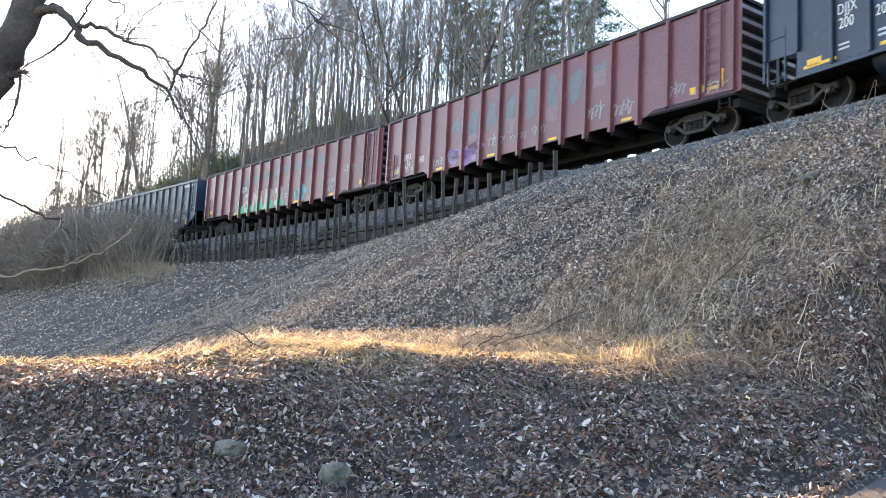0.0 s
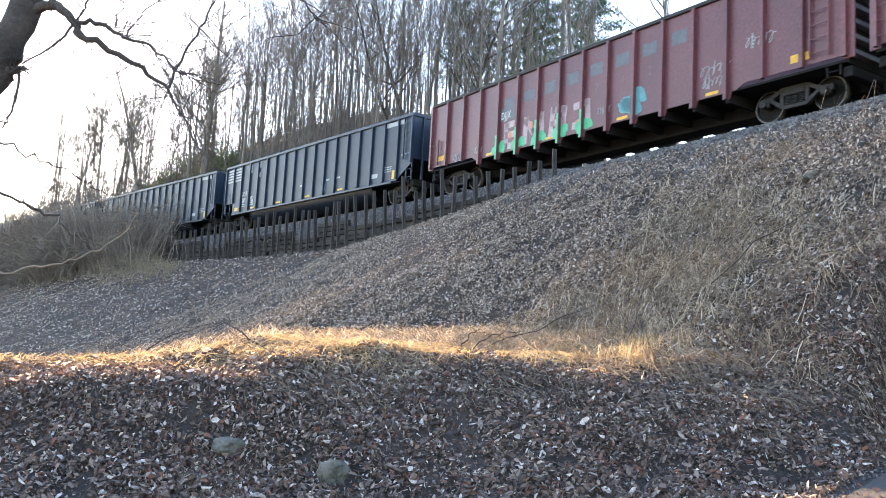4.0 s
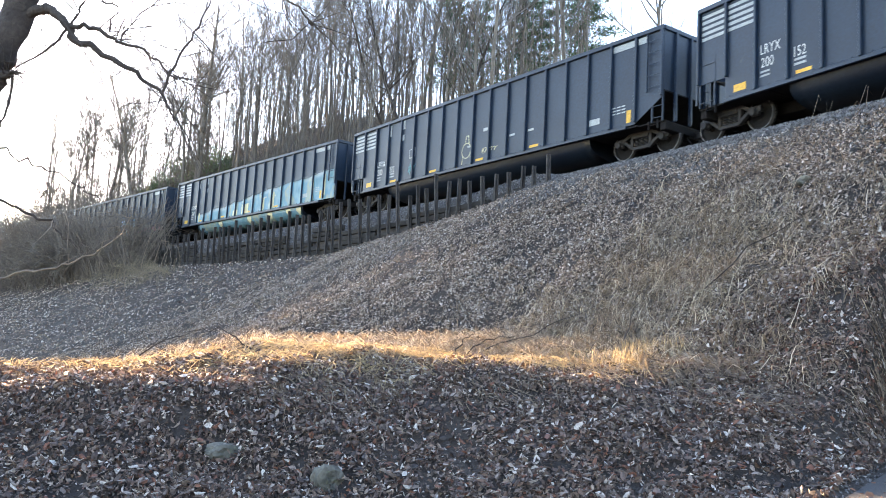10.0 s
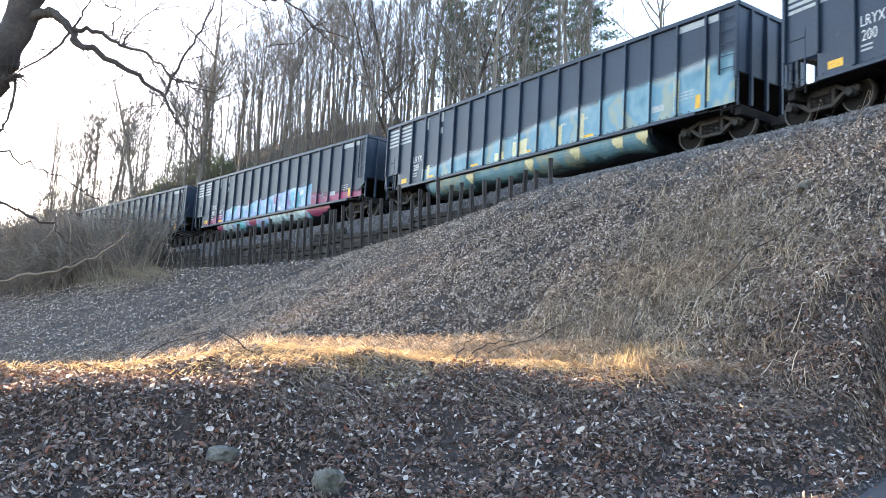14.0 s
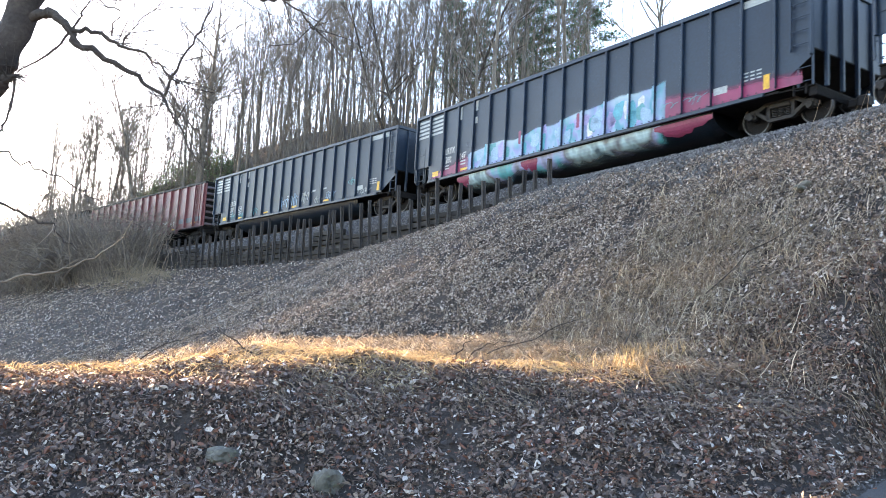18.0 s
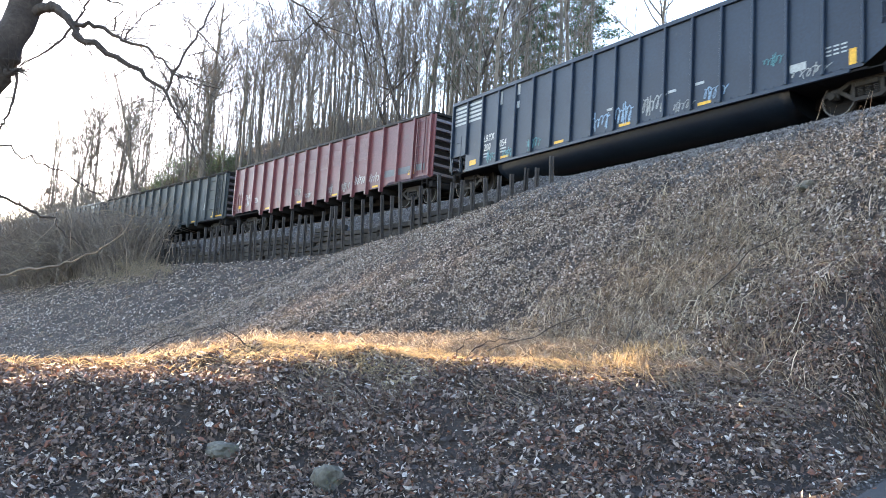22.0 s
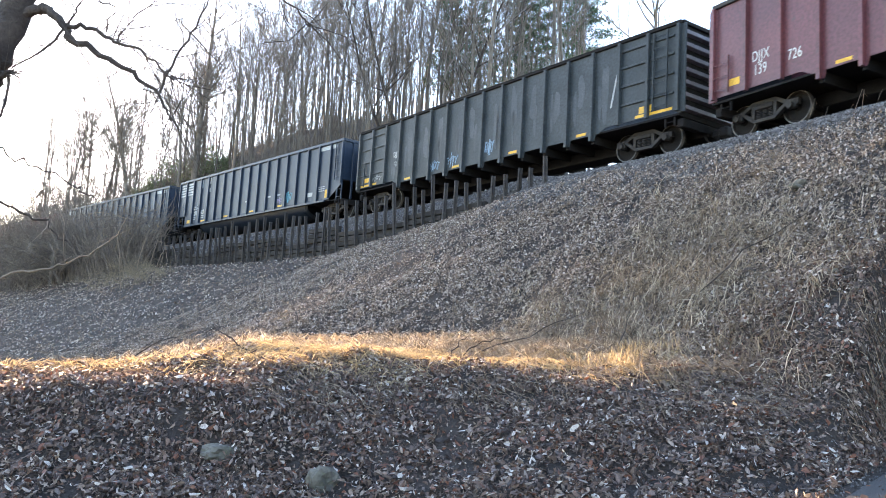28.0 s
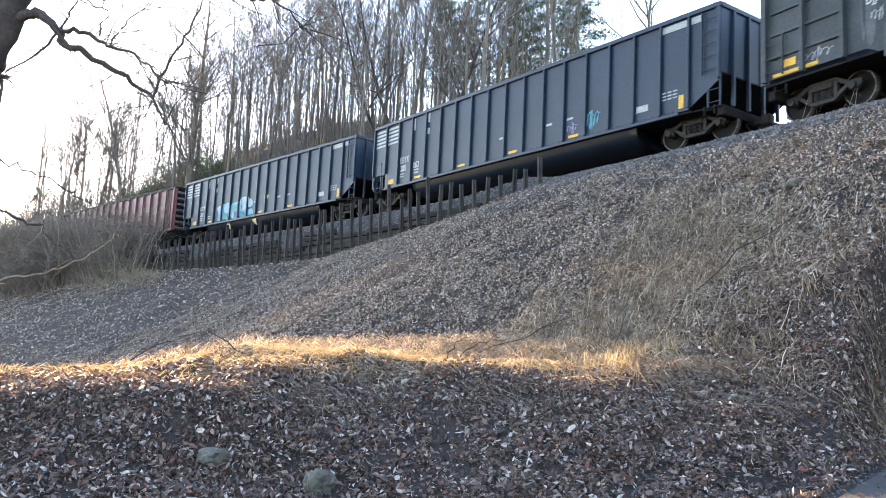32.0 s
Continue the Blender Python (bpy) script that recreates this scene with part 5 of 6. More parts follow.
def blades(name, x, y, ln, label, mat=M_GRASS_SUN, droop=0.5, width=0.006):
    """Dry grass: each blade a bent strip of three pieces."""
    n = len(x)
    z = height(x, y) - 0.02
    an = nrng.uniform(0, 6.283, n)
    ln = ln * nrng.uniform(0.5, 1.3, n)
    out = nrng.uniform(0.15, 1.0, n) * droop
    dx, dy = np.cos(an) * out, np.sin(an) * out
    v = np.empty((n, 7, 3))
    px, py = -np.sin(an) * width, np.cos(an) * width
    for i, (u, hz) in enumerate(((0, 0), (0.4, 0.42), (0.75, 0.66))):
        for sgn, j in ((1, 0), (-1, 1)):
            q = 1 - 0.55 * u
            v[:, i * 2 + j, 0] = x + dx * ln * u + sgn * px * q
            v[:, i * 2 + j, 1] = y + dy * ln * u + sgn * py * q
            v[:, i * 2 + j, 2] = z + ln * hz * (1 - 0.35 * out)
    v[:, 6, 0] = x + dx * ln * 1.15
    v[:, 6, 1] = y + dy * ln * 1.15
    v[:, 6, 2] = z + ln * (0.78 - 0.55 * out)
    i = np.arange(n) * 7
    faces = np.stack([i, i + 1, i + 3, i + 2], 1).tolist() + np.stack([i + 2, i + 3, i + 5, i + 4], 1).tolist() + np.stack([i + 4, i + 5, i + 6], 1).tolist()
    me = bpy.data.meshes.new(name)
    me.from_pydata(v.reshape(-1, 3).tolist(), [], faces)
    me.materials.append(mat)
    me.update()
    return tagged(new(name, me), label, "grass", kind="stuff")


def tuft_field(spots, per):
    xs, ys = [], []
    for cx, cy, sx, sy, nt in spots:
        tx, ty = nrng.normal(cx, sx, nt), nrng.normal(cy, sy, nt)
        for a, b in zip(tx, ty):
            xs.append(nrng.normal(a, 0.09, per))
            ys.append(nrng.normal(b, 0.09, per))
    return np.concatenate(xs), np.concatenate(ys)


def tangle(name, x, y, ln, label, mat=M_GRASS_SUN, lift=0.16, width=0.004, down=0.0):
    """Matted dead grass: each stem arches over and lies back on the ground, towards the road if down."""
    n = len(x)
    an = nrng.uniform(0, 6.283, n)
    ln = ln * nrng.uniform(0.5, 1.4, n)
    dx, dy = np.cos(an), np.sin(an) - down
    r = np.hypot(dx, dy) + 1e-3
    dx, dy = dx / r, dy / r
    wig = nrng.normal(0, 0.16, (n, 6))
    up = lift * nrng.uniform(0.2, 1.5, n)
    px, py = -dy * width, dx * width
    v = np.empty((n, 10, 3))
    for i, (u, hz) in enumerate(((0, -0.1), (0.28, 0.75), (0.55, 1.0), (0.8, 0.55), (1.0, 0.1))):
        cx = x + dx * ln * u - dy * ln * wig[:, i] * u
        cy = y + dy * ln * u + dx * ln * wig[:, i] * u
        cz = height(cx, cy) + up * hz + 0.02
        q = 1 - 0.7 * u
        for sgn, j in ((1, 0), (-1, 1)):
            v[:, i * 2 + j, 0] = cx + sgn * px * q
            v[:, i * 2 + j, 1] = cy + sgn * py * q
            v[:, i * 2 + j, 2] = cz + sgn * width * 0.6 * q
    k = np.arange(n) * 10
    faces = sum((np.stack([k + 2 * i, k + 2 * i + 1, k + 2 * i + 3, k + 2 * i + 2], 1).tolist() for i in range(4)), [])
    me = bpy.data.meshes.new(name)
    me.from_pydata(v.reshape(-1, 3).tolist(), [], faces)
    me.materials.append(mat)
    me.update()
    return tagged(new(name, me), label, "grass", kind="stuff")


# sun-toned grass along the berm; the shade-toned copy covers the slope
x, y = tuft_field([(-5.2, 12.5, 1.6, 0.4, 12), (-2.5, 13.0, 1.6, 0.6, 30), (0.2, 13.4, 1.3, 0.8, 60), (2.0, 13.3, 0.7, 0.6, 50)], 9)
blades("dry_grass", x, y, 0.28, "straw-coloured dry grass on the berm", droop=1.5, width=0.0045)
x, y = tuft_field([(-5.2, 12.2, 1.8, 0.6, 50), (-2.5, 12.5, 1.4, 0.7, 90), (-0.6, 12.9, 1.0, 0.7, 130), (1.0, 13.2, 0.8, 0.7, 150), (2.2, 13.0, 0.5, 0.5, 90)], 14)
tangle("dry_grass", x, y, 0.5, "matted dry grass on the berm, sunlit gold in its colour", M_GRASS_SUN, 0.12, 0.005)
x, y = tuft_field([(-1.0, 14.8, 1.6, 1.2, 60), (2.2, 14.5, 1.2, 1.3, 80), (4.0, 14.2, 1.2, 1.2, 55), (4.3, 16.2, 1.4, 1.3, 100), (0.6, 17.0, 1.6, 1.0, 70), (-2.6, 18.5, 1.4, 1.0, 45), (6.0, 12.0, 1.0, 1.0, 20), (-4.6, 15.0, 1.5, 1.2, 20), (-7.6, 27.0, 1.2, 2.0, 40)], 8)
blades("dry_grass", x, y, 0.42, "tangled straw-coloured grass on the slope, toned as in shade", M_GRASS_SHADE, droop=1.4, width=0.009)
x, y = tuft_field([(-1.0, 14.8, 1.6, 1.2, 50), (2.2, 14.5, 1.0, 1.1, 70), (4.0, 14.2, 1.1, 1.0, 50), (4.3, 16.2, 1.3, 1.2, 80), (1.2, 16.6, 1.6, 1.0, 60), (-3.0, 15.2, 0.6, 0.5, 40), (6.2, 14.0, 0.8, 1.0, 30)], 9)
tangle("dry_grass", x, y, 0.55, "matted straw-coloured grass hanging down the slope", M_GRASS_SHADE, 0.22, 0.008, 0.9)
x, y = tuft_field([(2.4, 15.2, 1.5, 1.0, 80), (4.4, 15.4, 1.0, 1.0, 80), (0.4, 16.0, 1.4, 0.9, 60), (3.2, 17.6, 1.6, 1.0, 70), (5.8, 17.6, 1.0, 1.2, 45), (3.3, 13.2, 0.7, 0.7, 50), (6.0, 13.4, 0.7, 0.7, 14)], 9)
tangle("dry_grass", x, y, 0.5, "curled straw grass and stems on the slope", M_PALE_STRAW, 0.2, 0.0075, 0.6)
x, y = tuft_field([(2.4, 15.6, 1.6, 1.2, 70), (4.4, 16.0, 1.2, 1.2, 70), (5.6, 18.0, 1.2, 0.7, 40), (3.6, 12.2, 0.7, 0.6, 50), (5.6, 11.6, 0.8, 0.8, 30)], 10)
tangle("dry_grass", x, y, 0.5, "dark limp stems between the straw on the slope", M_DULL, 0.16, 0.006, 0.8)
x, y = tuft_field([(-4.0, 13.3, 0.5, 0.3, 22), (-3.2, 13.5, 0.4, 0.3, 12), (-1.2, 13.4, 0.7, 0.3, 8)], 12)
tangle("dry_grass", x, y, 0.5, "pale frizzy grass clumps behind the berm's crest", M_PALE_STRAW, 0.22, 0.005)
x, y = tuft_field([(2.85, 12.7, 0.2, 0.22, 10), (3.1, 13.4, 0.3, 0.3, 10)], 40)
blades("dry_grass", x, y, 0.5, "tall straw tuft at the end of the berm", droop=0.8, width=0.006)
x, y = tuft_field([(-5.0, 10.9, 1.6, 0.6, 35), (-1.5, 11.1, 1.6, 0.5, 45), (1.8, 11.2, 1.4, 0.5, 40), (4.2, 10.8, 0.8, 0.7, 30)], 8)
tangle("dry_grass", x, y, 0.5, "limp dry grass hanging over the leafy bank", M_DULL, 0.10, 0.006, 1.5)


# ---- markings and graffiti on the cars ----
def panel_x(u):
    return u - H


def tub_spray(car, u0, u1, a0, a1, mat, label, rg, lift=0.008):
    """Paint on the curved tub, with a ragged lower edge."""
    n, m = 12, 4
    bm = bmesh.new()
    grid = []
    for i in range(n + 1):
        x = panel_x(u0 + (u1 - u0) * i / n)
        aa = a0 + (a1 - a0) * (0.25 + 0.75 * math.sin(math.pi * (i + 0.6) / (n + 1.2))) * rg.uniform(0.6, 1.05)
        row = []
        for k in range(m + 1):
            u = a0 + (aa - a0) * k / m
            y, z = math.sin(u) * (SIDE - 0.10), 1.04 - 0.72 * math.cos(u) ** 0.8
            nr = Vector((0, math.sin(u), -0.6 * math.cos(u))).normalized() * lift
            row.append(bm.verts.new((x, y + nr.y, z + nr.z)))
        grid.append(row)
    for i in range(n):
        for k in range(m):
            bm.faces.new((grid[i][k], grid[i + 1][k], grid[i + 1][k + 1], grid[i][k + 1]))
    return part("graffiti", bm, mat, car, label)


def side_sheet_spray(car, u0, u1, lo, hi, mat, label, lift=0.004):
    """A coat over the side sheet and over the posts that stand on it."""
    bm = bmesh.new()

    def quad(x0, x1, y, z0, z1):
        bm.faces.new([bm.verts.new(v) for v in ((x0, y, z0), (x1, y, z0), (x1, y, z1), (x0, y, z1))])
    n = 18
    for i in range(n):
        a, b = 0.04 + i * (CAR_LEN - 0.08) / n, 0.04 + (i + 1) * (CAR_LEN - 0.08) / n
        a, b = max(a, u0), min(b, u1)
        if b > a:
            quad(panel_x(a), panel_x(b), -SIDE - lift, lo, hi)
    for i in range(n + 1):
        c = 0.04 + i * (CAR_LEN - 0.08) / n
        if u0 < c < u1:
            quad(panel_x(c - 0.034), panel_x(c + 0.034), -SIDE - 0.103 - lift * 0.3, max(lo, 1.14), hi)
    return tagged(part("graffiti", bm, mat, car, label), kind="stuff")


def tub_sheet(car, u0, u1, mat, label, lift=0.006):
    """A coat on the curved tub."""
    bm = bmesh.new()
    grid = []
    for x in np.linspace(panel_x(u0), panel_x(u1), 10):
        row = []
        for u in np.linspace(-1.55, -0.6, 8):
            nr = Vector((0, math.sin(u), -0.6 * math.cos(u))).normalized() * lift
            row.append(bm.verts.new((x, math.sin(u) * (SIDE - 0.10) + nr.y, 1.04 - 0.72 * math.cos(u) ** 0.8 + nr.z)))
        grid.append(row)
    for i in range(9):
        for k in range(7):
            bm.faces.new((grid[i][k], grid[i + 1][k], grid[i + 1][k + 1], grid[i][k + 1]))
    return tagged(part("graffiti", bm, mat, car, label), kind="stuff")


def patch_poly(rg, cx, cz, rx, rz):
    """A rolled-on patch: nearly a rectangle, with worn edges."""
    pts = []
    for x0, z0, x1, z1 in ((-1, -1, 1, -1), (1, -1, 1, 1), (1, 1, -1, 1), (-1, 1, -1, -1)):
        for k in range(5):
            u = k / 5
            pts.append((cx + rx * (x0 + (x1 - x0) * u) * rg.uniform(0.86, 1.0), cz + rz * (z0 + (z1 - z0) * u) * rg.uniform(0.82, 1.02)))
    return pts


def blobs(rg, u0, u1, z0, z1, n, rx, rz):
    return [blob_poly(rg, panel_x(rg.uniform(u0, u1)), rg.uniform(z0, z1), rx * rg.uniform(0.6, 1.3), rz * rg.uniform(0.6, 1.2)) for _ in range(n)]


def reporting(car, a, b, c, u=2.18, z=2.02, size=0.38):
    letter(car, a, panel_x(u), z, size)
    letter(car, b, panel_x(u + 0.04), z - 0.36, size)
    letter(car, c, panel_x(u + 1.02), z - 0.36, size)


def tag(car, rg, u, z, w, hgt, mat=None, n=5):
    spray(car, scrawl(rg, panel_x(u), z, w, hgt, n), mat or P_DULL, 0.012, "scrawled spray-paint tag")


rg = random.Random(21)
C = [c for c, _ in cars]
# 0
reporting(C[0], "DJJX", "200", "20", 2.18, 2.3)
plate(C[0], "reflector", panel_x(1.2), panel_x(2.15), 1.22, 1.30, P_YELLOW, "yellow reflective strip")
# 1
PITCH = (CAR_LEN - 0.12) / 16
letter(C[1], "DJJX", panel_x(1.36), 2.0, 0.40)
letter(C[1], "139", panel_x(1.42), 1.62, 0.40)
letter(C[1], "768", panel_x(2.5), 1.72, 0.40)
for i, (z0, z1) in zip(range(4, 12), [(2.55, 3.1), (2.1, 3.25), (2.2, 3.3), (2.25, 3.25), (2.3, 3.3), (2.25, 3.45), (2.3, 3.45), (2.95, 3.4)]):
    u = 0.06 + (i + 0.5) * PITCH
    spray(C[1], [blob_poly(rg, panel_x(u), (z0 + z1) / 2, 0.27, (z1 - z0) / 2)], P_GREYB, 0.004, "grey-blue paint-out patch")
    if i % 2:
        spray(C[1], [patch_poly(rg, panel_x(u), z0 - 0.1, 0.30, 0.3)], M_FADE, 0.006, "faded smear")
spray(C[1], blobs(rg, 4.9, 6.9, 1.35, 1.75, 9, 0.34, 0.24), P_VIOLET, 0.006, "violet spray paint")
for u, w in ((0.4, 0.7), (1.5, 0.8), (3.6, 0.9), (4.4, 0.8), (7.3, 1.0), (8.6, 1.0), (9.8, 0.8), (12.4, 0.9), (13.6, 1.0), (15.9, 0.7), (16.9, 1.1)):
    tag(C[1], rg, u, 1.32 + 0.25 * rg.random(), w, 0.45 * rg.uniform(0.7, 1.2))
spray(C[1], stroke_polys([(panel_x(17.35), 1.5), (panel_x(17.85), 1.5)], 0.10) + stroke_polys([(panel_x(17.85), 1.46), (panel_x(17.85), 1.95)], 0.10), P_YELLOW, 0.008, "yellow painted corner mark")
# 2
letter(C[2], "DJJX", panel_x(4.72), 2.42, 0.40)
for i, dgt in zip((6, 7, 8, 9, 10), ("3", "9", "7", "4", "2")):
    letter(C[2], dgt, panel_x(0.3 + i * PITCH + 0.3), 2.35, 0.40, M_FADE, "pale faded numeral")
for i in range(4, 12):
    u = 0.06 + (i + 0.5) * PITCH
    spray(C[2], [patch_poly(rg, panel_x(u), 3.0 + 0.03 * (i - 4), 0.30, 0.22)], P_GREYB, 0.004, "grey-blue paint-out patch")
plate(C[2], "paint_patch", panel_x(4.66), panel_x(5.5), 2.36, 2.82, P_GREYB, "dark paint-out patch", 0.003)


def block_letter(u, strokes, w=0.24):
    """A fat sprayed letter shape of straight strokes, from its lower left corner."""
    return [q for st in strokes for q in stroke_polys([(panel_x(u + a), 1.32 + b) for a, b in st], w)]


spray(C[2], block_letter(4.95, [[(0.1, 0.0), (0.1, 0.85)], [(0.1, 0.05), (0.75, 0.0)], [(0.1, 0.45), (0.65, 0.45)], [(0.1, 0.82), (0.75, 0.85)]]) + block_letter(6.15, [[(0.0, 0.0), (0.05, 0.85)], [(0.05, 0.8), (0.45, 0.3)], [(0.45, 0.3), (0.9, 0.85)], [(0.9, 0.85), (0.95, 0.0)]]) + block_letter(7.55, [[(0.0, 0.0), (0.1, 0.9)], [(0.1, 0.85), (0.7, 0.8)], [(0.7, 0.8), (0.6, 0.0)], [(0.05, 0.4), (0.65, 0.4)]]) + block_letter(8.7, [[(0.0, 0.1), (0.7, 0.05)], [(0.7, 0.05), (0.65, 0.8)], [(0.65, 0.8), (0.05, 0.75)]]), P_SALMON, 0.006, "pale salmon letter shapes")
spray(C[2], [blob_poly(rg, panel_x(u), z, 0.11, 0.12) for u, z in ((5.3, 1.75), (5.6, 1.45), (6.5, 1.9), (6.9, 1.4), (7.9, 1.6), (8.9, 1.5))], paint("orange_spray", (0.55, 0.22, 0.14)), 0.008, "orange spray spots")
for i in (4, 5, 6, 7, 8):
    x = -H + 0.06 + i * (CAR_LEN - 0.12) / 16
    hi = 1.75 + 0.25 * rg.random()
    part("graffiti", box_bm(x - 0.05, x + 0.05, -SIDE - 0.134, -SIDE - 0.131, 0.94, hi), P_MINT, C[2], "mint green paint run on the post")
    spray(C[2], [blob_poly(rg, x - 0.2, 1.32, 0.16, 0.2), blob_poly(rg, x + 0.22, 1.38, 0.2, 0.2)], P_MINT, 0.009, "mint green dripping paint")
spray(C[2], blobs(rg, 10.9, 11.6, 1.45, 1.85, 6, 0.28, 0.22), P_TEAL, 0.006, "blue spray blot")
for u, w, z in ((1.6, 0.6, 1.3), (3.1, 0.5, 1.35), (9.8, 0.6, 1.5), (13.9, 1.0, 1.75), (14.0, 0.7, 1.4), (15.4, 0.9, 2.2)):
    tag(C[2], rg, u, z, w, 0.36)
# 3
reporting(C[3], "LRYX", "200", "152")
tag(C[3], rg, 10.9, 1.25, 0.4, 0.5, P_TEAL, 3)
tag(C[3], rg, 17.5, 2.1, 0.5, 0.2, P_DULL, 4)
# 4
reporting(C[4], "LRYX", "200", "232")
spray(C[4], stroke_polys([(panel_x(4.75 + a), 2.05 + b) for a, b in ((0, 0), (0.42, 0.06), (0.42, 0.42), (0, 0.36), (0, 0))], 0.03), P_DULL, 0.006, "small stencilled square")
tag(C[4], rg, 4.7, 1.35, 0.5, 0.45, P_TEAL, 4)
ring = [(panel_x(8.75 + 0.28 * math.cos(a)), 1.72 + 0.30 * math.sin(a)) for a in np.linspace(0, 6.283, 13)]
spray(C[4], stroke_polys(ring, 0.035) + stroke_polys([(panel_x(8.5), 1.2), (panel_x(8.55), 1.5)], 0.035) + stroke_polys([(panel_x(9.05), 1.25), (panel_x(9.0), 1.5)], 0.035) + stroke_polys([(panel_x(8.68), 2.0), (panel_x(8.72), 2.3), (panel_x(8.86), 2.3), (panel_x(8.9), 2.0)], 0.035), P_CREAM, 0.008, "cream line drawing")
tag(C[4], rg, 9.7, 1.45, 0.9, 0.22, P_CREAM)
plate(C[4], "stencil_bar", panel_x(9.75), panel_x(10.15), 2.3, 2.42, P_DULL, "stencilled panel")
# 5
reporting(C[5], "LRYX", "200", "")
hz_teal = [(0.05, 0.12, 0.16), (0.08, 0.22, 0.29), (0.16, 0.30, 0.36), (0.09, 0.24, 0.34), (0.26, 0.30, 0.24), (0.13, 0.30, 0.40)]
side_sheet_spray(C[5], 2.6, 18.2, 1.135, 3.1, soft_paint("hazy_teal_spray", hz_teal, (-6.3, 1.75, 9.0, 2.75), (0.46, 0.52, 0.54), 0.30, 0.16, 1.0, (-6.5, 9.3)), "long hazy teal and pale blue graffiti fading upward")
tub_sheet(C[5], 3.1, 15.1, soft_paint("teal_tub_spray", hz_teal, (-6, 2.5, 9, 2.5), None, 0.2, 0.0, 1.0, (-6.1, 6.0), 0.45, 0.85), "teal paint thinning out down the tub")
for u, lo, hi, w in ((3.35, 1.16, 1.75, 0.10), (8.05, 1.16, 1.5, 0.3), (9.2, 1.16, 1.75, 0.42), (11.3, 1.16, 1.9, 0.09), (12.35, 1.16, 2.1, 0.09), (16.2, 1.2, 2.3, 0.10), (17.3, 1.3, 2.4, 0.07)):
    spray(C[5], [patch_poly(rg, panel_x(u), (lo + hi) / 2, w, (hi - lo) / 2)], P_CREAM, 0.010, "cream sprayed stroke")
for u in (5.9, 9.4, 11.7, 13.6, 14.6):
    tub_spray(C[5], u, u + 0.45, -1.52, -1.0, P_CREAM, "cream paint on the tub", rg, 0.014)
# 6
reporting(C[6], "LRYX", "200", "147")
bright = [(0.13, 0.16, 0.36), (0.06, 0.28, 0.36), (0.24, 0.36, 0.52), (0.22, 0.24, 0.48), (0.07, 0.30, 0.38), (0.30, 0.42, 0.54)]
side_sheet_spray(C[6], 1.1, 4.3, 1.135, 2.3, soft_paint("magenta_spray_fill", [(0.27, 0.030, 0.10), (0.18, 0.025, 0.075), (0.32, 0.06, 0.15)], (-8.0, 1.35, -4.9, 1.95), None, 0.25, 0.14, 1.5, (-8.1, -4.6)), "magenta spray fill")
side_sheet_spray(C[6], 12.9, 18.0, 1.135, 2.3, soft_paint("magenta_spray_edge", [(0.27, 0.030, 0.10), (0.18, 0.025, 0.075), (0.32, 0.06, 0.15)], (3.8, 1.85, 8.6, 1.55), None, 0.25, 0.14, 1.5, (3.7, 9.2)), "magenta spray fill")
side_sheet_spray(C[6], 3.6, 13.6, 1.135, 2.6, soft_paint("lilac_cyan_spray", bright, (-5.2, 1.90, 4.2, 2.25), (0.34, 0.46, 0.54), 0.12, 0.22, 1.3, (-5.6, 4.7)), "lilac and cyan graffiti fill", 0.006)
for mt, n in ((P_BLUE, 8), (P_CYAN, 8), (P_LILAC, 7), (P_TEAL, 4), (P_WHITE, 3)):
    spray(C[6], [blob_poly(rg, panel_x(rg.uniform(4.2, 13.0)), rg.uniform(1.38, 1.85), 0.17 * rg.uniform(0.7, 1.4), 0.28 * rg.uniform(0.7, 1.1)) for _ in range(n)], mt, 0.009 + 0.002 * rg.random(), "lilac and cyan graffiti letters")
for u in (6.9, 9.9):
    spray(C[6], [patch_poly(rg, panel_x(u), 1.85, 0.07, 0.26)], P_PINK, 0.012, "magenta spray accent")
dim = [(0.10, 0.24, 0.30), (0.10, 0.44, 0.52), (0.30, 0.34, 0.60), (0.13, 0.14, 0.16), (0.40, 0.58, 0.66), (0.06, 0.10, 0.13)]
tub_sheet(C[6], 3.1, 13.4, soft_paint("cyan_tub_spray", dim, (-6, 2.5, 9, 2.5), None, 0.2, 0.0, 0.85, (-6.0, 4.4), 0.5, 0.92), "cyan and lilac graffiti on the tub")
for u0, u1 in ((2.95, 3.75), (6.9, 7.8), (13.1, 15.2)):
    tub_spray(C[6], u0, u1, -1.52, -0.95, P_PINK, "magenta graffiti on the tub", rg, 0.012)
tag(C[6], rg, 13.4, 1.35, 1.6, 0.3, P_TEAL)
# 7
reporting(C[7], "LRYX", "200", "054")
for u, w, hh, z, mt in ((8.0, 0.9, 0.55, 1.3, P_BLUE), (9.1, 0.8, 0.6, 1.3, P_BLUE), (10.3, 0.9, 0.6, 1.35, P_DULL), (11.5, 0.8, 0.3, 1.2, P_DULL), (12.6, 0.8, 0.4, 1.3, P_BLUE), (14.5, 0.6, 0.3, 1.75, P_TEAL), (15.3, 1.1, 0.3, 1.2, P_DULL), (2.4, 0.6, 0.4, 1.2, P_TEAL), (3.4, 0.6, 0.35, 1.2, P_TEAL), (4.8, 0.8, 0.45, 1.25, P_TEAL)):
    tag(C[7], rg, u, z, w, hh, mt, 5)
